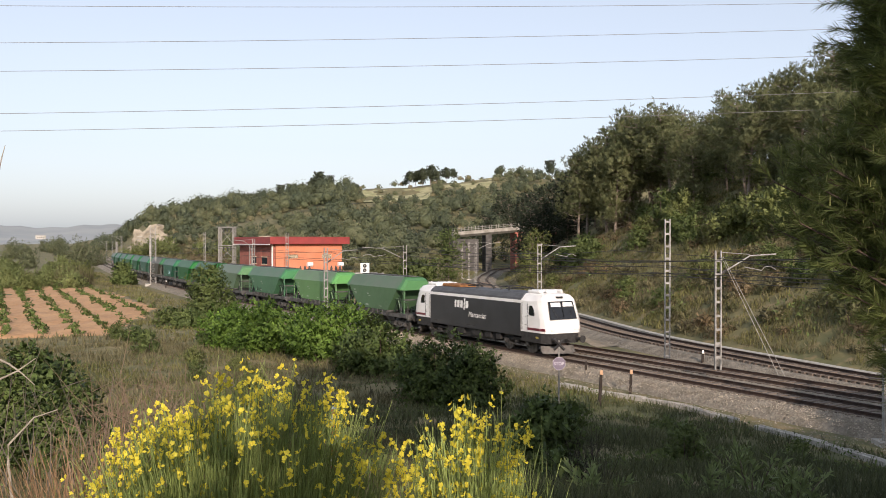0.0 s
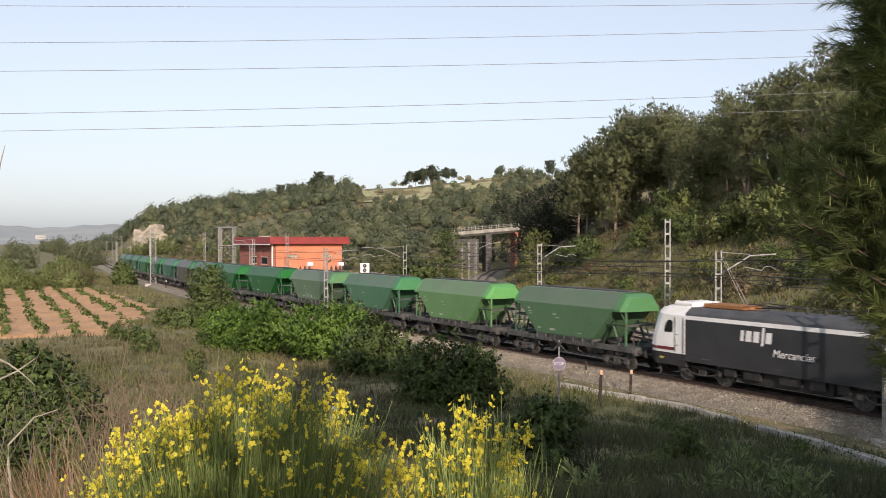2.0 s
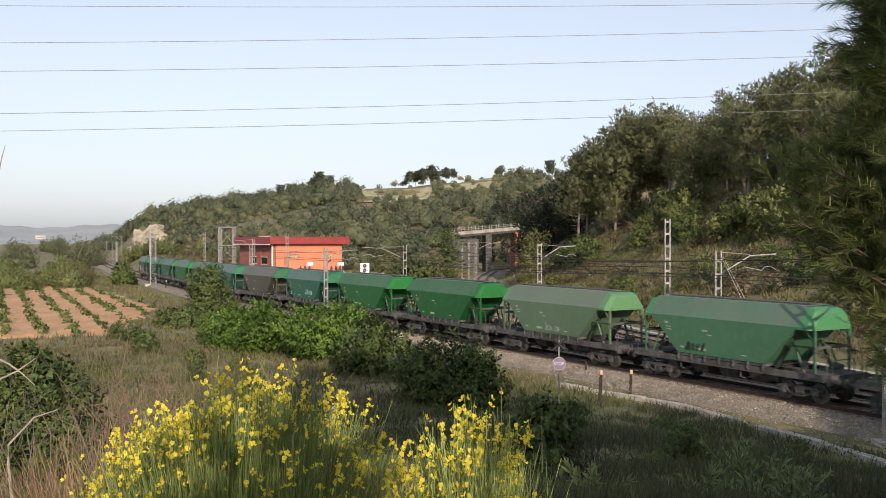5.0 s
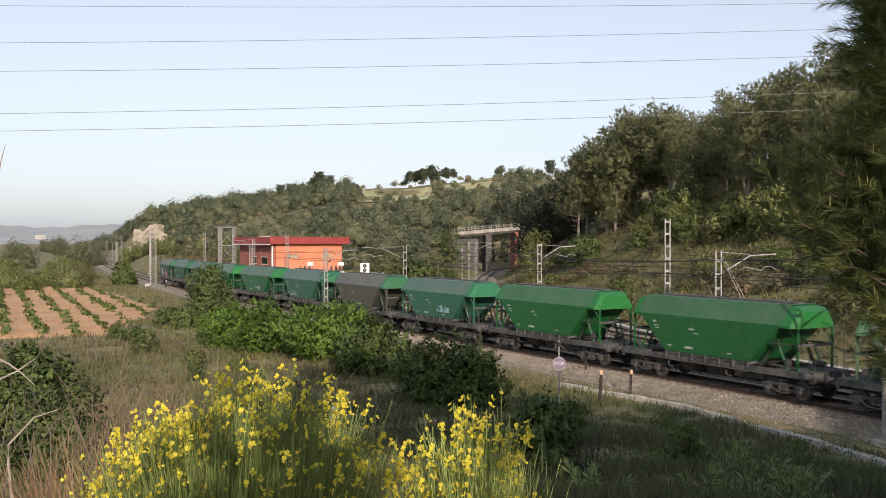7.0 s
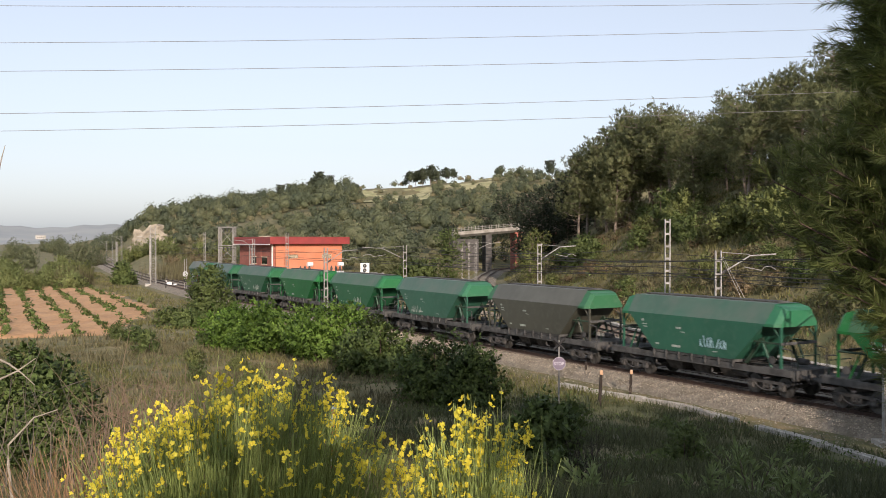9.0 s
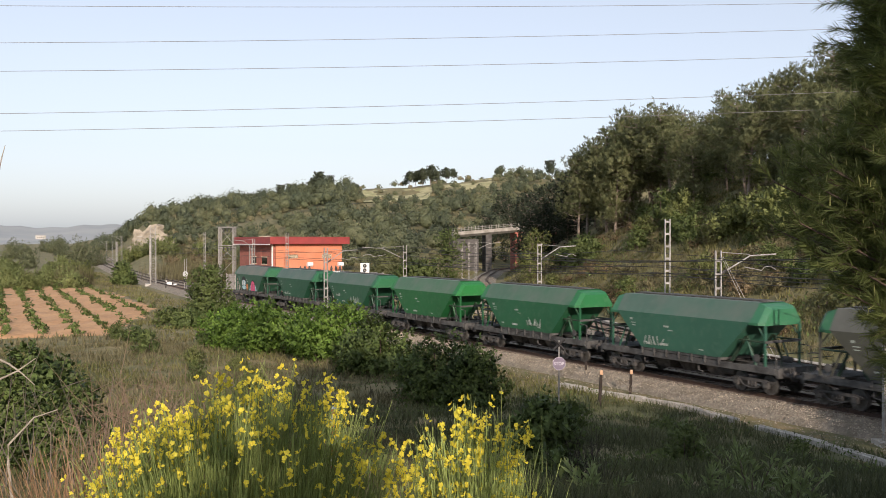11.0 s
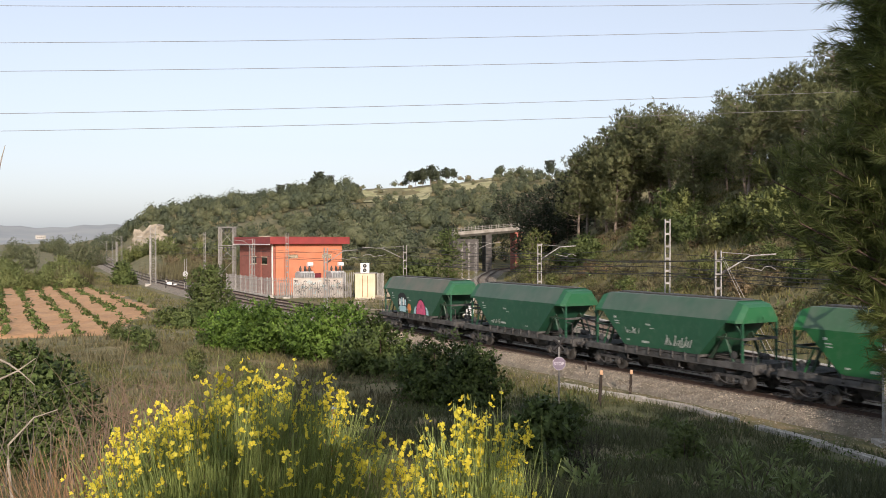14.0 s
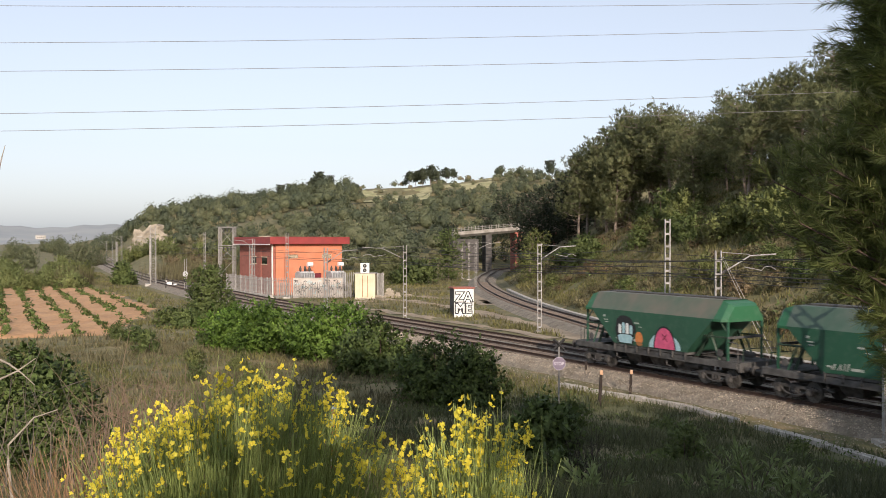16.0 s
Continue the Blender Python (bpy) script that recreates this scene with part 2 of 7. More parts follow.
def leaves(rng, points, out, length, width, spread=0.9):
    """Rhombic leaves at points, pointing roughly along out."""
    n = len(points)
    d = unit(out + rng.normal(0, spread, (n, 3)))
    s = unit(np.cross(d, rng.normal(0, 1, (n, 3))))
    ln = length * rng.uniform(0.6, 1.35, (n, 1))
    wd = width * rng.uniform(0.6, 1.3, (n, 1))
    p = np.asarray(points)
    bend = np.cross(d, s) * ln * rng.normal(0, 0.12, (n, 1))
    return np.stack([p, p + d * ln * 0.5 + s * wd * 0.5 + bend, p + d * ln, p + d * ln * 0.5 - s * wd * 0.5 + bend], axis=1)


def in_blobs(rng, n, blobs, inner=0.55):
    """Points in the outer shells of ellipsoids (centre, radii), and the ways outwards."""
    c = np.array([b[0] for b in blobs], float)
    r = np.array([b[1] for b in blobs], float)
    w = r.prod(axis=1) ** 0.67
    k = rng.choice(len(blobs), n, p=w / w.sum())
    d = unit(rng.normal(0, 1, (n, 3)))
    rad = rng.uniform(inner, 1.0, (n, 1)) * (1 + rng.normal(0, 0.08, (n, 1)))
    return c[k] + d * r[k] * rad, unit(d / r[k])


def foliage(name, q, facing, material):
    """A mesh of separate leaves that take their shading from the mass they belong to."""
    q, facing = np.asarray(q, float), unit(np.asarray(facing, float))
    if facing.ndim == 2:
        facing = np.repeat(facing[:, None, :], 4, axis=1)
    turned = np.sum(np.cross(q[:, 1] - q[:, 0], q[:, 3] - q[:, 0]) * facing[:, 0], axis=1) < 0
    q[turned], facing[turned] = q[turned][:, ::-1], facing[turned][:, ::-1]
    me = quads(name, q, material)
    me.normals_split_custom_set_from_vertices(facing.reshape(-1, 3).tolist())
    return me


def sprays(rng, p, out, facing, k, reach, length, width, lift=0.35, wild=0.45, open_=0.9):
    """Twigs from points p, each with k leaves along it; gives the leaves and the way each faces."""
    n = len(p)
    d = unit(out + np.array([0, 0, lift]) + rng.normal(0, wild, (n, 3)))
    size = rng.uniform(0.55, 1.25, (n, 1, 1))
    t = np.linspace(0.1, 1.0, k)[None, :, None]
    at = (p[:, None, :] + d[:, None, :] * reach * t * size).reshape(-1, 3)
    d = np.repeat(d, k, axis=0)
    f = unit(np.repeat(facing, k, axis=0) + rng.normal(0, 0.25, (n * k, 3)))
    side = unit(np.cross(d, rng.normal(0, 1, (n * k, 3))))
    ld = unit(d * 0.65 + side * open_)
    ws = unit(np.cross(ld, f))
    ln = length * rng.uniform(0.6, 1.3, (n * k, 1))
    wd = width * rng.uniform(0.7, 1.25, (n * k, 1)) * 0.5
    return np.stack([at, at + ld * ln * 0.45 + ws * wd, at + ld * ln, at + ld * ln * 0.45 - ws * wd], axis=1), f


def mass_facing(rng, p, out, centre, loose=0.25):
    return unit(out * 0.7 + unit(p - np.asarray(centre)) * 0.6 + rng.normal(0, loose, p.shape))


# ---- plan: the lines of the tracks ----
TRAVEL = Vector((0.5, -0.866, 0)).normalized()     # the way the train goes
AWAY = Vector((0.866, 0.5, 0)).normalized()        # across the tracks, away from the camera
D1, D2 = 36.3, 40.0                                # the near and the far main track


def smooth_line(pts, step=2.0):
    """A dense, rounded line through plan points."""
    p = [np.array(q, float) for q in pts]
    p = [2 * p[0] - p[1], *p, 2 * p[-1] - p[-2]]
    out = []
    for i in range(1, len(p) - 2):
        n = max(2, int(np.linalg.norm(p[i + 1] - p[i]) / step))
        for j in range(n):
            t = j / n
            out.append(0.5 * (2 * p[i] + (p[i + 1] - p[i - 1]) * t + (2 * p[i - 1] - 5 * p[i] + 4 * p[i + 1] - p[i + 2]) * t * t + (3 * p[i] - p[i - 1] - 3 * p[i + 1] + p[i + 2]) * t ** 3))
    out.append(p[-2])
    return np.array(out)


def main_point(a, d):
    q = AWAY * d + TRAVEL * a
    return (q.x, q.y)


FAR_BEND = [(-186, 497), (-125.5, 340.7), (-92.0, 259.2), (-63.0, 193.5), (-48.6, 163.3)]
MAIN = smooth_line(FAR_BEND + [main_point(a, D1) for a in (-118, -95, -70, -40, 0, 60, 140, 220, 330)])


def beside(line, off):
    """The line moved sideways (to its left, seen along it)."""
    t = unit(np.gradient(line, axis=0))
    return line + np.stack([-t[:, 1], t[:, 0]], axis=1) * off


MAIN_FAR = beside(MAIN, D2 - D1)
BRANCH = smooth_line([(52, 302), (27, 275), (15.2, 248), (10.9, 217), (8.2, 189.3), (7.3, 165.6), (7.5, 145.4), (8.6, 122.9), (10.5, 103), (12.4, 90), (14.6, 76), (17.1, 66.6), (19.4, 60), (22.6, 51.0), (29.5, 36), (43, 10), (68, -33), (120, -120)])


def nearest(line, x, y):
    """Distance to a line, and on which side (positive: away from the camera)."""
    px, py = np.asarray(x, float).ravel(), np.asarray(y, float).ravel()
    lt = line[::2]
    tg = unit(np.gradient(lt, axis=0))
    d = np.empty(len(px))
    s = np.empty(len(px))
    for i in range(0, len(px), 4000):
        dx = px[i:i + 4000, None] - lt[None, :, 0]
        dy = py[i:i + 4000, None] - lt[None, :, 1]
        k = np.argmin(dx * dx + dy * dy, axis=1)
        r = np.arange(len(k))
        cross = tg[k, 0] * dy[r, k] - tg[k, 1] * dx[r, k]
        s[i:i + 4000] = np.sign(cross)
        d[i:i + 4000] = np.abs(cross)
        d[i:i + 4000] = np.where(np.hypot(dx[r, k], dy[r, k]) > d[i:i + 4000] + 2.5, np.hypot(dx[r, k], dy[r, k]), d[i:i + 4000])
    return d.reshape(np.shape(x)), s.reshape(np.shape(x))


def rise(v, a, b):
    t = np.clip((v - a) / (b - a), 0, 1)
    return t * t * (3 - 2 * t)


def soft_noise(x, y, size, seed=0.0):
    return (np.sin(x / size + 1.3 + seed) * np.cos(y / size * 1.17 + 0.4 - seed) + 0.5 * np.sin(x / size * 2.3 - y / size * 1.9 + seed * 2) + 0.25 * np.sin(x / size * 4.7 + y / size * 5.3))


# the ridge of the far hill: bearing (x over y) and height over distance
RIDGE_B = [-0.75, -0.48, -0.40, -0.355, -0.315, -0.24, -0.19, -0.135, -0.09, -0.035, 0.01, 0.06, 0.12, 0.30, 0.60, 1.0]
RIDGE_H = [0.002, 0.002, 0.003, 0.009, 0.036, 0.048, 0.056, 0.066, 0.070, 0.073, 0.080, 0.083, 0.081, 0.085, 0.09, 0.07]


def height(x, y):
    x, y = np.asarray(x, float), np.asarray(y, float)
    r = np.hypot(x, y)
    # the knoll on which the camera stands
    z = np.interp(r, [0, 4, 8, 14, 22, 30, 40, 58], [5.62, 5.5, 4.85, 3.4, 1.9, 0.75, -0.25, -0.7])
    back = rise(-y, -5, 40)
    z = z * (1 - back) + np.maximum(z, 6.0 + 0.12 * np.minimum(r, 60)) * back
    # level strip of the railway
    dm, sm = nearest(MAIN, x, y)
    strip = 1 - rise(dm, 5.5, 16)
    z = z * (1 - strip) + np.minimum(z, -0.75) * strip
    # the bank behind the branch line
    db, sb = nearest(BRANCH, x, y)
    bank = np.interp(db, [0, 3.2, 6.5, 16, 30, 60, 120, 300, 900], [-0.75, -0.7, 0.6, 5.0, 10.8, 17.5, 25, 31, 34])
    bank = np.where(bank > 0, bank * (1 + 0.35 * rise(y, 80, 140)), bank)
    bank += 0.35 * soft_noise(x, y, 4.1) * rise(db, 5, 14) + 0.9 * soft_noise(x, y, 13.0, 2.0) * rise(db, 10, 40)
    side = np.where((sb > 0) & (sm > 0), 1.0, 0.0)
    fade = rise(y, 330, 250)
    z = np.where((side > 0), np.maximum(z, bank * fade + z * (1 - fade)), z)
    # far hill
    b = x / np.maximum(y, 1.0)
    top = np.interp(b, RIDGE_B, RIDGE_H)
    left = rise(b, -0.32, -0.42)
    edge = 560 * (1 - left) + 2900 * left
    start = 205 * (1 - left) + 700 * left
    far = np.where(y > 20, np.clip((r - start) / (edge - start), 0, 1) ** 1.2 * top * edge * (1 - 0.35 * rise(r, edge, edge * 2.2)), 0)
    far = far + np.where(y > 20, rise(r, 260, 420) * (1 - left) * 1.6 * soft_noise(x, y, 37.0, 1.0), 0)
    # the branch's cutting runs on through the hill's foot
    far = far * (1 - (1 - rise(db, 4.5, 20)) * rise(y, 330, 290))
    z = np.maximum(z, -0.7 + far)
    z = z + 0.12 * soft_noise(x, y, 2.3, 0.7) * rise(r, 3, 9) * rise(dm, 6, 12) * rise(db, 4, 8)
    return z


def ground_z(x, y):
    return float(height(np.array([x]), np.array([y]))[0])


# ---- ground: one sheet to the horizon ----
def build_ground():
    az = np.radians(np.concatenate([np.arange(-38, 38, 0.3), np.arange(38, 322, 4.0)]))
    rad = np.concatenate([[0.6], np.geomspace(1.6, 260, 150), np.geomspace(268, 4700, 60)])
    A, R = np.meshgrid(az, rad)
    X, Y = R * np.sin(A), R * np.cos(A)
    Z = height(X, Y)
    v = np.stack([X, Y, Z], axis=-1).reshape(-1, 3)
    n, m = len(rad), len(az)
    i, j = np.meshgrid(np.arange(n - 1), np.arange(m), indexing="ij")
    j2 = (j + 1) % m
    f = np.stack([i * m + j, i * m + j2, (i + 1) * m + j2, (i + 1) * m + j], axis=-1).reshape(-1, 4)
    me = bpy.data.meshes.new("ground")
    me.from_pydata(v.tolist(), [], f[:, ::-1].tolist() + [list(range(m))])
    me.materials.append(M_GROUND)
    me.shade_smooth()
    ob = new("ground", me)
    return tagged(ob, "dry grassy ground with bare earth and low weeds", "ground", kind="structure")


ground = build_ground()


def sweep(name, line, profile, material, parent=None, z=None):
    """A ribbon of constant section along a plan line; profile: (offset, height) pairs, closed."""
    t = unit(np.gradient(line, axis=0))
    nrm = np.stack([-t[:, 1], t[:, 0]], axis=1)
    geo = ([], [])
    rings = []
    for i in range(len(line)):
        zz = 0 if z is None else z[i]
        rings.append([(line[i, 0] + nrm[i, 0] * o, line[i, 1] + nrm[i, 1] * o, h + zz) for o, h in profile])
    return part(name, loft(geo, rings), material, parent)


# ---- the railway ----
bed = sweep("ballast_bed", beside(MAIN, 1.85), [(-5.6, -1.1), (-4.0, -0.26), (-3.1, -0.2), (3.1, -0.2), (4.0, -0.26), (5.4, -1.1)], M_BALLAST)
tagged(bed, "grey-brown crushed stone ballast under two main tracks", "ballast", kind="structure")
bed2 = sweep("branch_ballast_bed", BRANCH, [(-3.6, -1.15), (-1.9, -0.28), (1.9, -0.28), (3.3, -1.15)], M_BALLAST)
tagged(bed2, "grey-brown crushed stone ballast under the branch track", "ballast", kind="structure")
GAUGE = 1.668 / 2 + 0.036
RAIL_PROFILE = [(-0.075, -0.17), (0.075, -0.17), (0.075, -0.15), (0.012, -0.12), (0.012, -0.045), (0.036, -0.035), (0.036, 0.0), (-0.036, 0.0), (-0.036, -0.035), (-0.012, -0.045), (-0.012, -0.12), (-0.075, -0.15)]


def build_track(line, label):
    track = tagged(new("railway_track"), label, "railway track", group="tracks", kind="structure")
    for s in (-1, 1):
        sweep("rail", beside(line, s * GAUGE), RAIL_PROFILE, M_RAIL, track)
        sweep("rust_stained_ballast", beside(line, s * GAUGE), [(-0.34, -0.21), (-0.3, -0.165), (0.3, -0.165), (0.34, -0.21)], M_TRACKBED, track)
    # concrete sleepers, 0.6 m apart, where the camera passes nearest
    seg = np.linalg.norm(np.diff(line, axis=0), axis=1)
    s = np.concatenate([[0], np.cumsum(seg)])
    near = [i for i in range(len(line)) if 30 < line[i, 1] < 175]
    lo, hi = s[near[0]], s[near[-1]]
    me = mesh_of("sleeper", box(([], []), -1.3, 1.3, -0.13, 0.13, -0.3, -0.155), M_SLEEPER)
    for k in range(min(240, int((hi - lo) / 0.6))):
        d = hi - k * 0.6
        x, y = np.interp(d, s, line[:, 0]), np.interp(d, s, line[:, 1])
        x2, y2 = np.interp(d + 0.5, s, line[:, 0]), np.interp(d + 0.5, s, line[:, 1])
        ob = new("sleeper", me)
        ob.parent = track
        ob.matrix_basis = pose(x, y, 0, 0, 0, math.degrees(math.atan2(y2 - y, x2 - x)) + 90)
    return track


build_track(MAIN, "main railway track with rusty rails on concrete sleepers")
build_track(MAIN_FAR, "second main railway track with rusty rails")
build_track(BRANCH, "branch railway track curving under a road bridge")

# ---- the train ----
VEHICLE = 13.96            # a wagon over its buffers
LOCO = 18.9
SPEED = 13.5
COUPLING_AT_2S = -38.6     # where the loco's rear coupling stands at 2 s, along the line


def bogie(parent, x, base, wheel_r, frame_material):
    """A two-axle bogie at x under a vehicle: frame, springs and two wheelsets."""
    b = new("bogie")
    b.parent = parent
    b.location = (x, 0, 0)
    geo = ([], [])
    for y in (-1.08, 1.08):
        outline = ((-base / 2 - 0.42, wheel_r + 0.16), (-base / 2, wheel_r + 0.25), (base / 2, wheel_r + 0.25), (base / 2 + 0.42, wheel_r + 0.16), (base / 2 + 0.3, wheel_r + 0.07), (0.5, wheel_r + 0.11), (-0.5, wheel_r + 0.11), (-base / 2 - 0.3, wheel_r + 0.07))
        loft(geo, [[(px, y - 0.06, pz) for px, pz in outline], [(px, y + 0.06, pz) for px, pz in outline]])
    box(geo, -0.25, 0.25, -1.1, 1.1, wheel_r, wheel_r + 0.28)
    part("bogie_frame", geo, frame_material, b)
    for y in (-1.17, 1.17):
        for xs in (-0.2, 0.0, 0.2):
            part("spring", disc(([], []), (xs, y * 0.96, wheel_r + 0.0), "z", 0.06, 0.24, 8), frame_material, b)
        e = base / 2 - 0.22
        bow = [(e * math.cos(q), y, wheel_r + 0.1 - 0.3 * math.sin(q)) for q in np.linspace(math.pi, 0, 9)]
        part("spring_bow", tube(([], []), bow, 0.042, 5), M_WHEEL, b)
        for xs in (-base / 2, base / 2):
            part("axle_box", box(([], []), xs - 0.16, xs + 0.16, y - 0.1, y + 0.1, wheel_r - 0.15, wheel_r + 0.17), frame_material, b, bevel=0.03)
            part("axle_cap", disc(([], []), (xs, y * 1.09, wheel_r), "y", 0.11, 0.05, 12), M_WHEEL, b)
    sets = []
    for xs in (-base / 2, base / 2):
        geo = disc(([], []), (0, 0, 0), "y", 0.085, 1.9, 10)
        for y in (-0.87, 0.87):
            disc(geo, (0, y, 0), "y", wheel_r, 0.13, 22)
            disc(geo, (0, y * 0.93, 0), "y", wheel_r + 0.028, 0.035, 22)
        for k in range(4):
            a = k * math.pi / 2
            disc(geo, (math.cos(a) * wheel_r * 0.55, -0.94, math.sin(a) * wheel_r * 0.55), "y", 0.06, 0.02, 8)
        w = part("wheelset", geo, M_WHEEL, b)
        w.location = (xs, 0, wheel_r)
        sets.append(w)
    return b


def buffers(parent, x, s, material):
    for y in (-0.98, 0.98):
        geo = tube(([], []), [(x, y, 1.05), (x + s * 0.36, y, 1.05)], [0.13, 0.1], 10)
        disc(geo, (x + s * 0.58, y, 1.05), "x", 0.24, 0.05, 14)
        tube(geo, [(x + s * 0.3, y, 1.05), (x + s * 0.58, y, 1.05)], 0.08, 8)
        part("buffer", geo, material, parent)
    geo = box(([], []), min(x, x + s * 0.42), max(x, x + s * 0.42), -0.04, 0.04, 0.92, 1.06)
    tube(geo, [(x + s * 0.4, 0, 0.99), (x + s * 0.66, 0, 0.93)], 0.035, 6)
    part("coupling_hook", geo, material, parent)


def lettering(text, size, parent, x, y, z, material, slant=0.0, name="lettering", label=""):
    """Writing on the side of a vehicle that faces the camera."""
    cu = bpy.data.curves.new(name, 'FONT')
    cu.body, cu.size, cu.extrude, cu.shear = text, size, 0.004, slant
    cu.materials.append(material)
    ob = new(name, cu)
    bpy.context.view_layer.update()
    me = bpy.data.meshes.new_from_object(ob.evaluated_get(bpy.context.evaluated_depsgraph_get()))
    bpy.data.objects.remove(ob)
    ob = new(name, me)
    ob.parent = parent
    ob.matrix_basis = pose(x, y, z, 90, 0, 0)
    if label:
        ob["label"] = label
    return ob


M_YELLOW = mat("yellow_plate_paint", (0.45, 0.36, 0.07), (0.35, 0.27, 0.06), 5, 0.6)
M_PLOUGH = mat("grimy_plough_steel", (0.17, 0.155, 0.14), (0.10, 0.09, 0.08), 3, 0.8, 0.2, fine=0.25)


def build_loco():
    loco = new("locomotive")
    tagged(loco, "dark grey and white electric freight locomotive on the main track", "locomotive")
    hw, half, cab = 1.49, LOCO / 2 - 0.62, 2.75
    # middle body
    x0, x1 = -half + cab, half - cab
    part("side_body", loft(([], []), [[(x, y, z) for y, z in ((-hw, 1.08), (-hw, 3.42), (hw, 3.42), (hw, 1.08))] for x in (x0, x1)]), M_LOCO, loco, "charcoal grey side panels")
    part("roof", loft(([], []), [[(x, y, z) for y, z in ((-hw + 0.01, 3.424), (-hw + 0.06, 3.58), (-1.05, 3.86), (1.05, 3.86), (hw - 0.06, 3.58), (hw - 0.01, 3.424))] for x in (x0, x1)]), M_ROOFGREY, loco, "dull grey roof")
    for s in (-1, 1):
        part("white_stripe", box(([], []), x0, x1, s * hw - 0.006, s * hw + 0.006, 3.25, 3.45), M_WHITE, loco, "white stripe under the roof")
    # cabs
    for s in (-1, 1):
        rings = []
        for st in (0, 1, 2, 3, 4):
            if st == 0:
                q = [(0.0, 1.12, 1.42), (0.0, 1.16, 1.75), (0.08, 1.16, 2.3), (0.52, 1.08, 3.6), (0.7, 1.0, 3.76), (0.85, 0.7, 3.86)]
            elif st == 1:
                q = [(0.2, 1.36, 1.42), (0.2, 1.39, 1.75), (0.28, 1.39, 2.3), (0.7, 1.3, 3.52), (0.92, 1.12, 3.8), (1.02, 0.72, 3.9)]
            elif st == 2:
                q = [(0.6, 1.47, 1.42), (0.6, 1.49, 1.75), (0.66, 1.49, 2.3), (1.05, 1.43, 3.46), (1.3, 1.16, 3.82), (1.4, 0.75, 3.93)]
            elif st == 3:
                q = [(1.7, 1.485, 1.42), (1.7, 1.49, 1.75), (1.7, 1.49, 2.35), (1.75, 1.47, 3.4), (1.85, 1.15, 3.83), (1.9, 0.75, 3.94)]
            else:
                q = [(cab, 1.492, 1.42), (cab, 1.492, 1.75), (cab, 1.492, 2.35), (cab, 1.49, 3.44), (cab, 1.14, 3.84), (cab, 0.75, 3.95)]
            rings.append([(s * (half - a), -b, c) for a, b, c in q] + [(s * (half - a), b, c) for a, b, c in reversed(q)])
        part("cab", loft(([], []), rings), M_WHITE, loco, "white driver's cab with raked front")
        # windscreen, in two panes
        for t in (-1, 1):
            v = [(0.08, 0.03, 2.32), (0.08, 1.03, 2.32), (0.46, 0.95, 3.44), (0.46, 0.03, 3.44)]
            geo = loft(([], []), [[(s * (half - a + 0.03), t * b, c) for a, b, c in v], [(s * (half - a - 0.12), t * b, c) for a, b, c in v]])
            part("windscreen", geo, M_GLASS, loco, "dark raked windscreen")
            v = [(0.355, 0.1, 3.1), (0.355, 0.86, 3.1), (0.44, 0.84, 3.36), (0.44, 0.1, 3.36)]
            part("sun_blind", loft(([], []), [[(s * (half - a + 0.045), t * b, c) for a, b, c in v], [(s * (half - a + 0.03), t * b, c) for a, b, c in v]]), M_WHITE, loco, "white blind behind the glass")
            part("wiper", tube(([], []), [(s * (half - 0.1 + 0.05), t * 0.5, 2.4), (s * (half - 0.27 + 0.06), t * 0.75, 2.9)], 0.018, 5), M_BLACK, loco)
            lamp = part("headlight", box(([], []), s * (half - 0.02) - 0.05, s * (half - 0.02) + 0.05, t * 0.92 - 0.17, t * 0.92 + 0.17, 1.58, 1.74), M_LAMP, loco, "pale headlight", bevel=0.03)
            # doors and side windows
            yy = t * 1.495
            part("side_window", loft(([], []), [[(s * (half - a), t * (1.49 - i * 0.02 + 0.012), c) for a, c in ((1.22, 2.5), (1.78, 2.5), (1.84, 2.58), (1.84, 3.05), (1.74, 3.14), (1.5, 3.14), (1.3, 2.85))] for i in (0, 2)]), M_GLASS, loco, "rounded cab side window")
            for e in (2.0, 2.62):
                part("door_seam", box(([], []), s * (half - e) - 0.02, s * (half - e) + 0.02, yy - 0.012, yy + 0.012, 1.5, 3.3), M_ROOFGREY, loco)
            part("door_handrail", tube(([], []), [(s * (half - 2.69), t * 1.54, 1.5), (s * (half - 2.69), t * 1.54, 3.2)], 0.022, 6), M_GALV, loco)
            for zz in (1.85, 2.4):
                part("door_handle", box(([], []), s * (half - 2.18) - 0.09, s * (half - 2.18) + 0.09, yy - 0.03, yy + 0.03, zz, zz + 0.04), M_GALV, loco)
            part("maroon_stripe", box(([], []), min(s * (half - 0.66), s * (half - 2.0)), max(s * (half - 0.66), s * (half - 2.0)), yy - 0.006, yy + 0.006, 1.56, 1.72), M_MAROON, loco)
        for t in (-1, 1):
            st = [(0.60, 1.492), (0.2, 1.392)]
            part("maroon_stripe", loft(([], []), [[(s * (half - a + 0.0), t * (b + d), z) for a, b in st for d in ((0.012,) if a > 0.3 else (0.012,))] + [(s * (half - a), t * (b - 0.02), z) for a, b in reversed(st)] for z in (1.56, 1.72)]), M_MAROON, loco)
            part("roof_pipe", tube(([], []), [(s * (half - 2.7), t * 0.85, 4.0), (s * (half - 1.5), t * 0.85, 4.02), (s * (half - 1.35), t * 0.8, 3.95)], [0.1, 0.12, 0.08], 10), M_WHITE, loco, "pale roof pipe")
        part("top_lamp", box(([], []), s * (half - 0.6) - 0.07, s * (half - 0.6) + 0.07, -0.25, 0.25, 3.62, 3.74), M_BLACK, loco, "dark upper headlight panel")
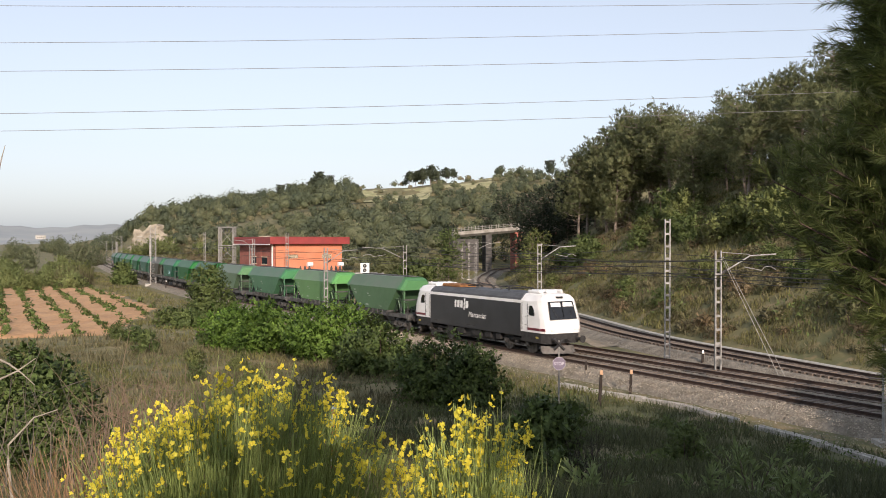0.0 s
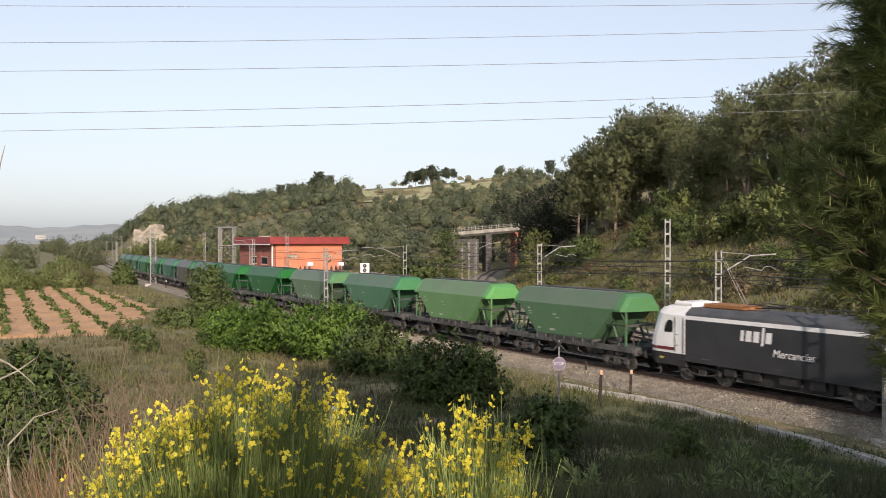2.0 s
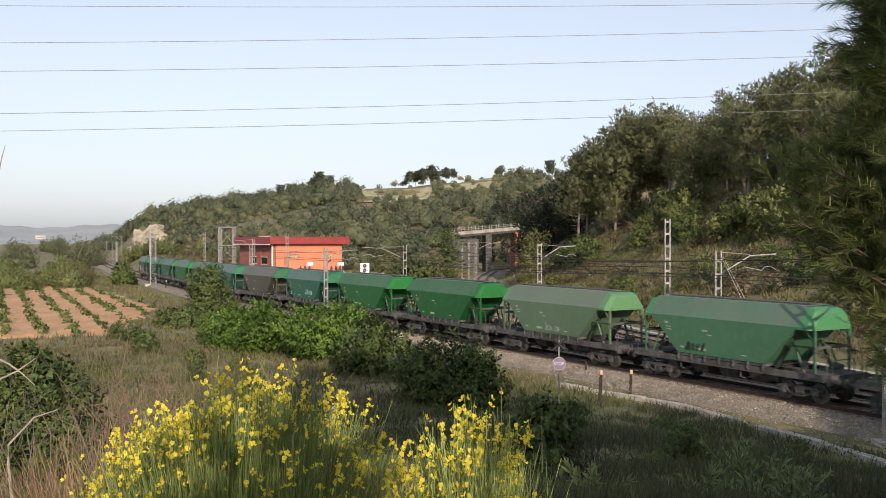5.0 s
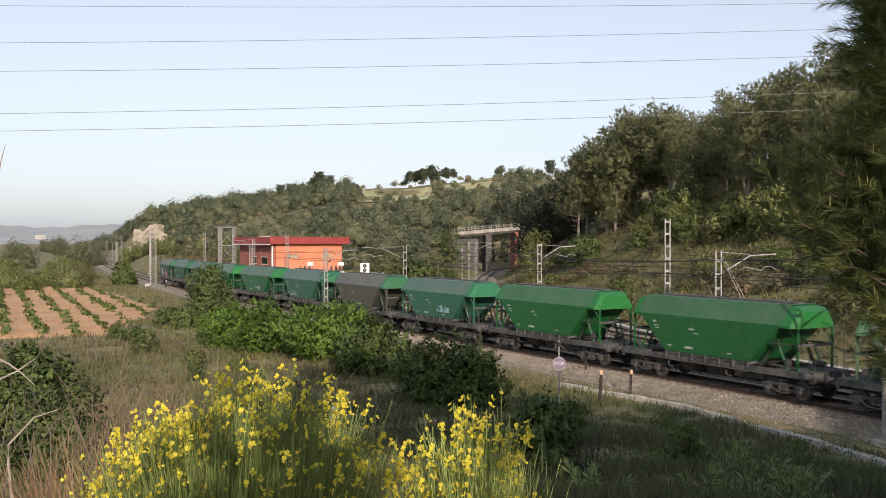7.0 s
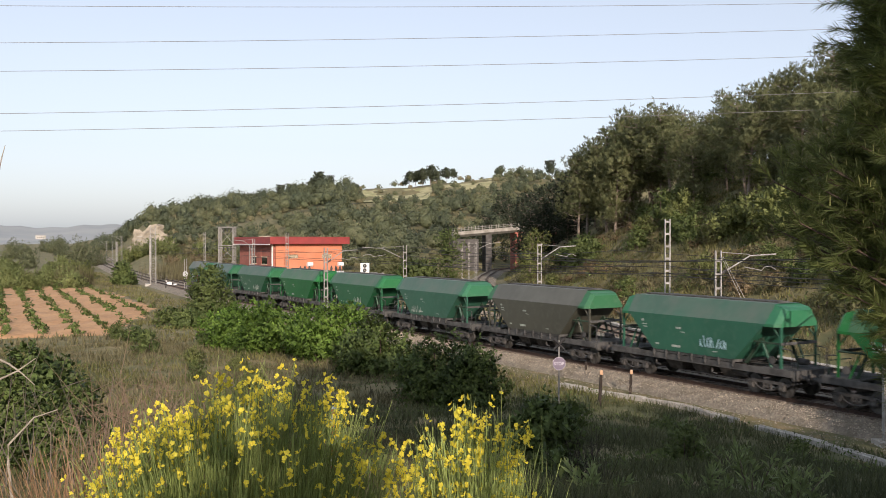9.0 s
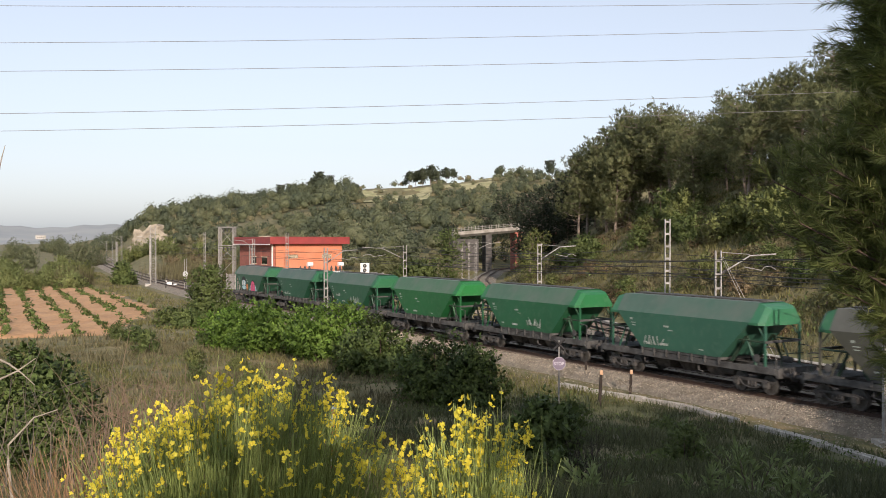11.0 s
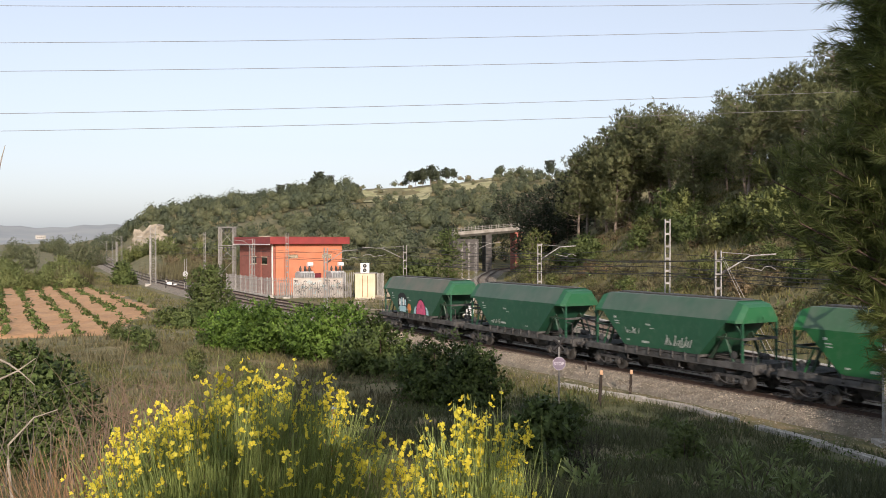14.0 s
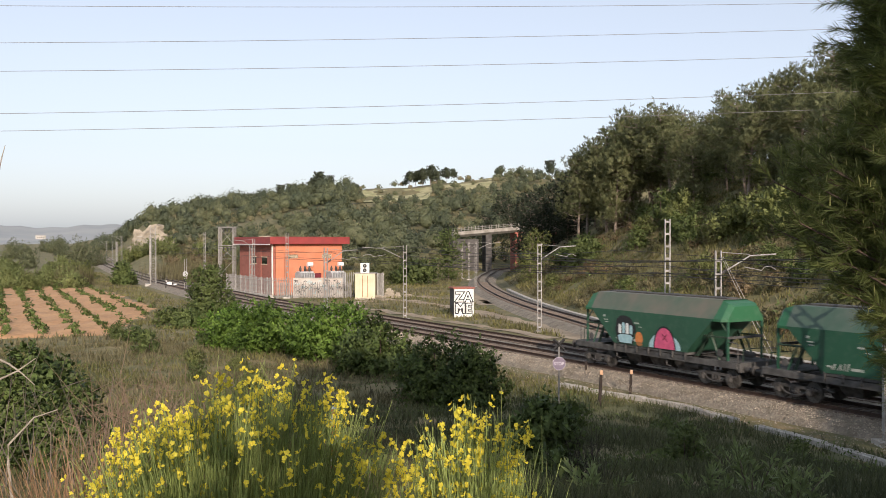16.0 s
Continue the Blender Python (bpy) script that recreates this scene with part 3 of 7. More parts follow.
        # air-conditioning box and horns on the cab roof
        part("roof_unit", box(([], []), s * (half - 2.1) - 0.55, s * (half - 2.1) + 0.55, -0.75, 0.55, 3.9, 4.12), M_WHITE, loco, "pale roof equipment box", bevel=0.06)
        part("horn", tube(([], []), [(s * (half - 1.5), -0.5, 4.02), (s * (half - 1.15), -0.5, 4.04)], [0.05, 0.11], 8), M_WHITE, loco)
        # underframe end, plough and steps
        part("front_skirt", loft(([], []), [[(s * (half - a), y, z) for y, z in ((-w, 0.78), (-w, 1.418), (w, 1.418), (w, 0.78))] for a, w in ((0.02, 1.1), (0.6, 1.44), (cab, 1.46))]), M_DARKSTEEL, loco, "black buffer beam")
        plough = []
        for k in range(11):
            y = -1.3 + 0.26 * k
            a = 0.12 + 0.62 * (y / 1.3) ** 2
            plough.append([(s * (half - a - 0.02), y, 0.60), (s * (half - a), y, 0.38), (s * (half - a + 0.1), y, 0.2), (s * (half - a + 0.22), y, 0.13), (s * (half - a + 0.16), y, 0.12), (s * (half - a - 0.06), y, 0.3), (s * (half - a - 0.08), y, 0.60)])
        part("snow_plough", loft(([], []), plough), M_PLOUGH, loco, "grey curved snow plough over the rails")
        for y in (-0.7, 0.7):
            part("plough_bracket", box(([], []), s * (half - 0.6) - 0.05, s * (half - 0.6) + 0.05, y - 0.06, y + 0.06, 0.5, 0.9), M_DARKSTEEL, loco)
        part("yellow_plate", box(([], []), s * (half - 1.0) - 0.14, s * (half - 1.0) + 0.14, -1.47, -1.45, 1.06, 1.18), M_YELLOW, loco, "yellow warning plate")
        buffers(loco, s * half, s, M_DARKSTEEL)
        bogie(loco, s * 5.2, 2.6, 0.62, M_DARKSTEEL)
    # roof gear: pantographs folded, insulators, a rusty cover
    part("rusty_roof_cover", box(([], []), -5.6, -2.9, -0.7, 0.7, 3.87, 4.08), M_RUST, loco, "ochre rusty roof cover", bevel=0.05)
    for xx in (-1.5, 3.6):
        g = ([], [])
        for y in (-0.55, 0.55):
            tube(g, [(xx - 1.1, y * 0.4, 4.0), (xx + 1.0, y, 4.12)], 0.03, 5)
            tube(g, [(xx + 1.0, y, 4.12), (xx - 1.0, y, 4.2)], 0.03, 5)
        tube(g, [(xx - 1.0, -0.85, 4.2), (xx - 1.0, 0.85, 4.2)], 0.03, 5)
        part("pantograph", g, M_DARKSTEEL, loco, "folded pantograph")
    for xx in (-2.2, 0.0, 1.0, 2.0, 5.0):
        part("insulator", tube(([], []), [(xx, 0.35, 3.86), (xx, 0.35, 4.1)], [0.09, 0.06], 8), M_BOGIE, loco)
    part("roof_cable", tube(([], []), [(-2.2, 0.35, 4.1), (0, 0.35, 4.1), (2, 0.35, 4.1), (5, 0.35, 4.1)], 0.03, 5), M_BOGIE, loco)
    # gear between the bogies
    part("transformer_box", box(([], []), -2.6, 2.6, -1.2, 1.2, 0.42, 1.08), M_DARKSTEEL, loco, bevel=0.06)
    for xx, w in ((-3.2, 0.35), (-1.8, 0.5), (0.4, 0.6), (1.9, 0.4), (3.2, 0.3)):
        part("underfloor_box", box(([], []), xx - w, xx + w, -1.38, -1.2, 0.62, 1.07), M_DARKSTEEL, loco, bevel=0.03)
    # the operator's mark, as plain white slanting shapes
    for x, w, z0, z1 in ((-2.42, 0.2, 2.48, 3.0), (-2.1, 0.34, 2.48, 3.0), (-1.64, 0.34, 2.48, 3.0), (-1.16, 0.14, 2.34, 3.2), (-0.9, 0.34, 2.48, 3.0)):
        lean = 0.1 * (z1 - z0)
        part("side_mark", loft(([], []), [[(x + d0, y, z0), (x + w + d0, y, z0), (x + w + lean, y, z1), (x + lean, y, z1)] for y, d0 in ((-hw - 0.008, 0.0), (-hw + 0.004, 0.0))]), M_WHITE, loco, "plain white mark on the side")
    lettering("Mercancías", 0.52, loco, -0.5, -hw - 0.008, 1.9, M_WHITE, 0.25, "small_lettering", "pale italic lettering")
    for xx, w in ((-4.9, 0.6), (-0.2, 0.55)):
        part("number_plate_bar", box(([], []), xx - w, xx + w, -hw - 0.008, -hw, 1.3, 1.36), M_SILL, loco)
    return loco


def build_wagon(paint, label, clean_lit_paint):
    """A covered hopper wagon: prismatic body with sloped ends over a ribbed underframe."""
    wagon = tagged(new("hopper_wagon"), label, "freight wagon", group="train of hopper wagons")
    hw = 1.5
    sh, side, bt = 5.25, 4.76, 2.82  # half lengths of the roof, of the side at its shoulder and at the bottom
    zb, zs, zt = 1.52, 3.40, 4.34
    # section at the shoulder and end caps; side walls, roof slopes
    def ring(xb, xs_, xt, inset):
        return [(xb, -hw + 0.06, zb), (xs_, -hw, zs), (xt, -0.86 + inset, zt), (xt, 0.86 - inset, zt), (xs_, hw, zs), (xb, hw - 0.06, zb)]
    body = part("hopper_body", loft(([], []), [ring(-bt, -side, -sh + 0.4, 0), ring(bt, side, sh - 0.4, 0)], caps=False), paint, wagon)
    # sloped hopper ends under the shoulder, and the end caps over it
    for s in (-1, 1):
        g = ([], [])
        loft(g, [[(s * bt, -hw + 0.065, zb), (s * bt, hw - 0.065, zb), (s * (bt - 0.1), hw - 0.1, zb), (s * (bt - 0.1), -hw + 0.1, zb)],
                 [(s * (side - 0.14), -hw + 0.02, zs - 0.12), (s * (side - 0.14), hw - 0.02, zs - 0.12), (s * (side - 0.29), hw - 0.05, zs - 0.12), (s * (side - 0.29), -hw + 0.05, zs - 0.12)]])
        part("slope_sheet", g, paint, wagon, "sloped end of the hopper")
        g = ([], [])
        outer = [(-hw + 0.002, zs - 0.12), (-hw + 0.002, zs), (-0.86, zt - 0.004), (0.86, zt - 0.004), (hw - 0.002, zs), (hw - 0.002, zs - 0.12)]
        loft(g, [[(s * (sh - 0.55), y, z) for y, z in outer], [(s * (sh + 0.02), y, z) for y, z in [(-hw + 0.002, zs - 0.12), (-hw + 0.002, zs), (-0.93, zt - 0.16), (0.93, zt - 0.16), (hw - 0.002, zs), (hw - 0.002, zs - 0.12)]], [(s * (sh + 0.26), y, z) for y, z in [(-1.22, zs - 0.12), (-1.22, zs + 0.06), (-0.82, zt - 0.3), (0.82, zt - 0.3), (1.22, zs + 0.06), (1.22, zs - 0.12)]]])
        part("end_cap", g, clean_lit_paint, wagon, "faceted end of the roof, green raised for the sun on it")
        # end platform: posts, braces, cross beam, ladder, rail
        for y in (-1.2, 1.2):
            part("end_post", box(([], []), s * 5.45 - 0.05, s * 5.45 + 0.05, y - 0.05, y + 0.05, 1.36, zs - 0.1), paint, wagon)
            part("brace", tube(([], []), [(s * 5.4, y, 2.75), (s * 4.95, y, zs - 0.1)], 0.04, 5), paint, wagon)
            part("brace", tube(([], []), [(s * 4.9, y, 1.36), (s * 4.35, y, 2.55)], 0.05, 5), paint, wagon)
            part("brace", tube(([], []), [(s * 5.45, y, 2.5), (s * 3.88, y, 2.5)], 0.05, 5), M_DULLGREEN, wagon)
            part("handrail", tube(([], []), [(s * 6.1, y, 1.36), (s * 6.1, y, 2.25), (s * 5.7, y, 2.3), (s * 5.5, y, 2.3)], 0.03, 5), M_SILL, wagon)
        part("cross_beam", box(([], []), s * 5.45 - 0.06, s * 5.45 + 0.06, -1.25, 1.25, 2.44, 2.56), M_SILL, wagon)
        # gussets that carry the slope, a brake cylinder, a low grab rail and a lamp bracket
        for y in (-0.95, 0.95):
            part("gusset", loft(([], []), [[(s * a, y + d, z) for a, z in ((3.05, 1.36), (3.27, 1.36), (4.14, 2.62), (4.02, 2.66))] for d in (-0.03, 0.03)]), M_DULLGREEN, wagon)
            part("gusset", loft(([], []), [[(s * a, y + d, z) for a, z in ((4.62, 1.36), (4.78, 1.36), (4.18, 2.7), (4.04, 2.66))] for d in (-0.03, 0.03)]), M_DULLGREEN, wagon)
        part("brake_cylinder", tube(([], []), [(s * 5.3, 0.2, 1.62), (s * 5.85, 0.2, 1.62)], [0.17, 0.14], 10), M_BOGIE, wagon)
        part("grab_rail", tube(([], []), [(s * 6.15, -0.9, 1.36), (s * 6.15, -0.9, 2.0), (s * 6.15, 0.6, 2.0), (s * 6.15, 0.6, 1.36)], 0.025, 5), M_DULLGREEN, wagon)
        part("brake_wheel", disc(([], []), (s * 5.0, -1.28, 1.72), "y", 0.19, 0.03, 14), M_SILL, wagon)
        buffers(wagon, s * (VEHICLE / 2 - 0.62), s, M_BOGIE)
        bogie(wagon, s * 4.6, 1.8, 0.46, M_BOGIE)
        part("end_platform", box(([], []), s * 5.35 - 1.0, s * 5.35 + 1.0, -1.3, 1.3, 1.28, 1.36), M_SILL, wagon)
        part("headstock", box(([], []), s * 6.27 - 0.08, s * 6.27 + 0.08, -1.35, 1.35, 0.88, 1.3), M_SILL, wagon, bevel=0.02)
    # roof walkway with hatch
    part("roof_hatch", box(([], []), -sh + 0.7, sh - 0.7, -0.3, 0.5, zt - 0.02, zt + 0.07), M_SILL, wagon, "long loading hatch")
    # underframe: side sills, ribs, discharge chutes, brake parts
    for y in (-1.36, 1.36):
        part("side_sill", loft(([], []), [[(x, y - 0.05, 1.04), (x, y + 0.05, 1.04), (x, y + 0.05, 1.34), (x, y - 0.05, 1.34)] for x in (-6.2, 6.2)]), M_SILL, wagon, "grimy side sill")
        for k in range(7):
            xx = -2.76 + k * 0.92
            g = loft(([], []), [[(xx - 0.035, y, 1.06), (xx - 0.035, y * 1.1, 1.2), (xx - 0.035, y * 1.07, 1.56), (xx - 0.035, y * 0.97, 1.56)], [(xx + 0.035, y, 1.06), (xx + 0.035, y * 1.1, 1.2), (xx + 0.035, y * 1.07, 1.56), (xx + 0.035, y * 0.97, 1.56)]])
            part("rib", g, M_SILL, wagon)
    part("centre_sill", box(([], []), -6.2, 6.2, -0.3, 0.3, 0.9, 1.3), M_BOGIE, wagon)
    part("hopper_floor", box(([], []), -bt, bt, -1.4, 1.4, 1.38, 1.515), M_SILL, wagon)
    for xx in (-1.9, 0.0, 1.9):
        part("discharge_chute", loft(([], []), [[(xx - 0.8, -1.0, 1.3), (xx + 0.8, -1.0, 1.3), (xx + 0.8, 1.0, 1.3), (xx - 0.8, 1.0, 1.3)], [(xx - 0.45, -0.6, 0.5), (xx + 0.45, -0.6, 0.5), (xx + 0.45, 0.6, 0.5), (xx - 0.45, 0.6, 0.5)]]), M_BOGIE, wagon)
    for xx in (-2.7, 1.3):
        part("brake_lever", tube(([], []), [(xx, -1.3, 1.05), (xx, -1.3, 0.72), (xx + 0.3, -1.3, 0.68)], 0.04, 5), M_SILL, wagon)
    part("air_tank", tube(([], []), [(2.4, -0.95, 0.85), (3.4, -0.95, 0.85)], 0.17, 10), M_BOGIE, wagon)
    # stencilled data, too small to read
    for xx, zz, w, h in ((-3.6, 2.95, 0.1, 0.12), (-3.45, 2.78, 0.18, 0.05), (-3.4, 2.64, 0.16, 0.05), (-0.9, 2.72, 0.18, 0.09), (-0.6, 2.55, 0.16, 0.04), (-2.5, 1.78, 0.12, 0.08), (-1.1, 1.74, 0.3, 0.12), (1.6, 1.75, 0.14, 0.05)):
        y = -(hw - 0.06 + 0.06 * (zz - zb) / (zs - zb)) - 0.006
        part("stencil_bar", box(([], []), xx - w, xx + w, y - 0.003, y + 0.006, zz, zz + h), M_STENCIL, wagon)
    return wagon


M_DULLGREEN = mat("grimy_green_paint", (0.03, 0.06, 0.035), (0.02, 0.04, 0.025), 1.5, 0.7, 0.1, fine=0.2)
M_STENCIL = mat("faded_white_stencil", (0.40, 0.43, 0.38), (0.25, 0.29, 0.25), 6, 0.8, fine=0.3)
M_PINK = mat("pink_spray", (0.62, 0.10, 0.20), (0.50, 0.08, 0.17), 4, 0.7)
M_CYAN = mat("light_blue_spray", (0.36, 0.55, 0.58), (0.28, 0.45, 0.50), 4, 0.7)
M_SPRAYWHITE = mat("white_spray", (0.70, 0.71, 0.68), (0.55, 0.58, 0.55), 4, 0.7)
M_SPRAYORANGE = mat("orange_spray", (0.60, 0.22, 0.06), (0.5, 0.16, 0.05), 4, 0.7)
PAINTS = [((0.074, 0.150, 0.072), "dusty dull green"), ((0.115, 0.240, 0.090), "sun-bleached light green"), ((0.058, 0.158, 0.082), "dusty mid-green"), ((0.104, 0.170, 0.098), "faded grey-green"),
          ((0.008, 0.100, 0.022), "bright fresh green"), ((0.009, 0.108, 0.024), "bright fresh green"), ((0.025, 0.116, 0.071), "faded bluish green"), ((0.071, 0.071, 0.054), "grime-covered brown-grey, green-ended"),
          ((0.033, 0.116, 0.075), "faded sea green"), ((0.017, 0.108, 0.046), "dark green"), ((0.012, 0.116, 0.033), "deep green"), ((0.018, 0.091, 0.046), "dull dark green"), ((0.017, 0.083, 0.046), "dull dark green"), ((0.025, 0.091, 0.054), "weathered dark green")]


def paint_of(i, c, dusty=True):
    m = mat("wagon_paint", c, tuple(v * 0.84 for v in c), 0.35, 0.5, 0.03, c3=tuple(0.86 * v + 0.14 * g for v, g in zip(c, (0.12, 0.115, 0.10))), fine=0.07)
    if not dusty:
        return m
    # grey over what faces upwards: dust, and pale sky sheen put into the colour
    nt = m.node_tree
    b = nt.nodes["Principled BSDF"]
    g = nt.nodes.new("ShaderNodeNewGeometry")
    xyz = nt.nodes.new("ShaderNodeSeparateXYZ")
    nt.links.new(g.outputs["Normal"], xyz.inputs[0])
    n = nt.nodes.new("ShaderNodeTexNoise")
    n.inputs["Scale"].default_value = 0.9
    tc = nt.nodes.new("ShaderNodeTexCoord")
    nt.links.new(tc.outputs["Object"], n.inputs["Vector"])
    mul = nt.nodes.new("ShaderNodeMath")
    mul.operation = 'MULTIPLY'
    nt.links.new(xyz.outputs["Z"], mul.inputs[0])
    nt.links.new(n.outputs["Fac"], mul.inputs[1])
    mr = nt.nodes.new("ShaderNodeMapRange")
    mr.inputs["From Min"].default_value, mr.inputs["From Max"].default_value = 0.03, 0.4
    mr.inputs["To Max"].default_value = 0.3 if i in (4, 5) else 0.75 if i == 13 else 0.55
    nt.links.new(mul.outputs[0], mr.inputs["Value"])
    mx = nt.nodes.new("ShaderNodeMix")
    mx.data_type = 'RGBA'
    nt.links.new(mr.outputs[0], mx.inputs["Factor"])
    nt.links.new(b.inputs["Base Color"].links[0].from_socket, mx.inputs["A"])
    mx.inputs["B"].default_value = (0.165, 0.13, 0.10, 1) if i == 13 else (0.135, 0.135, 0.115, 1)
    nt.links.new(mx.outputs["Result"], b.inputs["Base Color"])
    return m


def blob(parent, name, x, z, pts, material, proud, label=""):
    """A flat patch of spray paint on the side of a wagon that faces the camera."""
    g = loft(([], []), [[(x + a, -1.462 - (z + b - 1.52) / 30 - proud - k, z + b) for a, b in pts] for k in (0.0, 0.004)])
    return part(name, g, material, parent, label)


def arch(w, h, n=12):
    return [(w * math.cos(math.pi * k / n), h * math.sin(math.pi * k / n)) for k in range(n + 1)]


def spray(wagon, x, z, pts, material, proud, label=""):
    return blob(wagon, "graffiti_patch", x, z, pts, material, proud, label)


def scrawl(wagon, x0, x1, z, h0, material, seed):
    """Unreadable sprayed writing: slanting bars."""
    r = random.Random(seed)
    x = x0
    while x < x1:
        w = r.uniform(0.05, 0.08)
        s = r.uniform(-0.2, 0.25)
        h = h0 * r.uniform(0.45, 1.05)
        spray(wagon, x, z, [(0, 0), (w, 0), (w + s, h), (s, h)], material, 0.004, "sprayed letter stroke")
        x += r.uniform(0.10, 0.2)


def ring_of(w, h, n=14):
    return [(w * math.cos(2 * math.pi * k / n), h * math.sin(2 * math.pi * k / n)) for k in range(n)]


TRAIN = [build_loco()]
for i, (c, word) in enumerate(PAINTS):
    # end caps: dust-free paint, its green raised to stand for sun on them
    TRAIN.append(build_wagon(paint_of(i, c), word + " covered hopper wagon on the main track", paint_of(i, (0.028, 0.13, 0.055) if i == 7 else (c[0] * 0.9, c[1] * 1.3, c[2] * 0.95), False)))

last = TRAIN[14]
G = 1.25                                           # the size of the sprayed figures
spray(last, 1.3, 1.56, arch(1.2, 0.85), M_CYAN, 0.003, "light blue graffiti arch")
spray(last, 1.3, 1.56, arch(0.84, 1.22), M_BLACK, 0.008, "black graffiti outline")
spray(last, 1.3, 1.56, arch(0.75, 1.12), M_PINK, 0.013, "pink graffiti arch")
for a, b, c, d in ((1.12, 1.98, 1.48, 2.35), (1.48, 1.98, 1.12, 2.35), (1.14, 1.76, 1.46, 1.78)):
    spray(last, 0, 0, [(a, b), (a + 0.06, b), (c + 0.06, d), (c, d)], M_MAROON, 0.018)
hand = [(-0.5, 0), (0.5, 0), (0.58, 0.5), (0.7, 0.55), (0.68, 0.86), (0.54, 0.92), (0.44, 1.1), (0.3, 1.2), (0.05, 1.26), (-0.3, 1.24), (-0.54, 1.08), (-0.66, 0.6)]
spray(last, -1.8, 1.56, [(a * G, b * G) for a, b in hand], M_BLACK, 0.003, "black graffiti hand outline")
spray(last, -1.8, 1.6, [(a * G, b * G) for a, b in ((-0.4, 0), (0.4, 0), (0.5, 0.3), (0.3, 0.38), (-0.3, 0.38), (-0.5, 0.3))], M_CYAN, 0.008, "light blue graffiti palm")
for k in range(4):
    top = (0.52, 0.62, 0.6, 0.5)[k]
    spray(last, -2.24 + k * 0.31, 2.12, [(-0.115, 0), (0.115, 0), (0.125, top - 0.12), (0.06, top), (-0.06, top), (-0.125, top - 0.12)], M_CYAN if k % 2 else M_SPRAYWHITE, 0.008, "pale graffiti finger")
spray(last, -0.68, 1.95, ring_of(0.3, 0.36), M_SPRAYORANGE, 0.003, "orange graffiti ball")
spray(last, -0.66, 1.64, ring_of(0.24, 0.12), M_RUST, 0.006)
for k, x0, x1, z, h, m, s in ((12, 0.4, 2.2, 1.8, 0.55, M_STENCIL, 1), (3, -2.3, -1.0, 1.7, 0.5, M_BLACK, 2), (7, 0.6, 2.4, 1.95, 0.55, M_CYAN, 3), (10, 0.4, 1.8, 1.85, 0.5, M_STENCIL, 4), (9, -2.6, -1.2, 1.7, 0.5, M_STENCIL, 5), (13, -2.4, -1.6, 1.7, 0.35, M_STENCIL, 6), (12, -2.6, -1.6, 2.2, 0.35, M_STENCIL, 7), (4, -0.5, 1.0, 1.7, 0.5, M_STENCIL, 8)):
    scrawl(TRAIN[k], x0, x1, z, h, m, s)

ARC = np.concatenate([[0], np.cumsum(np.linalg.norm(np.diff(MAIN, axis=0), axis=1))])
K0 = int(np.argmin(np.hypot(MAIN[:, 0] - main_point(-70, D1)[0], MAIN[:, 1] - main_point(-70, D1)[1])))
ARC = ARC - ARC[K0] - 70


def on_line(a):
    return Vector((np.interp(a, ARC, MAIN[:, 0]), np.interp(a, ARC, MAIN[:, 1]), 0))


def motions():
    for k, vehicle in enumerate(TRAIN):
        length, pivot = (LOCO, 5.2) if k == 0 else (VEHICLE, 4.6)
        middle = COUPLING_AT_2S + (LOCO / 2 if k == 0 else -(k - 0.5) * VEHICLE)
        rows = []
        for j in range(33):
            a = middle + SPEED * (j * 0.5 - 2)
            p, q = on_line(a - pivot), on_line(a + pivot)
            c = (p + q) / 2
            rows.append((j * 0.5, pose(c.x, c.y, 0, 0, 0, math.degrees(math.atan2(q.y - p.y, q.x - p.x)))))
        walk(vehicle, rows)
        for b in [c for c in vehicle.children if c.name.startswith("bogie")]:
            for w in [c for c in b.children if c.name.startswith("wheelset")]:
                x, r = w.location.x, w.location.z
                walk(w, [(j / FPS, pose(x, 0, r, 0, math.degrees(SPEED * j / FPS / r) % 360, 0)) for j in range(16 * FPS + 1)])


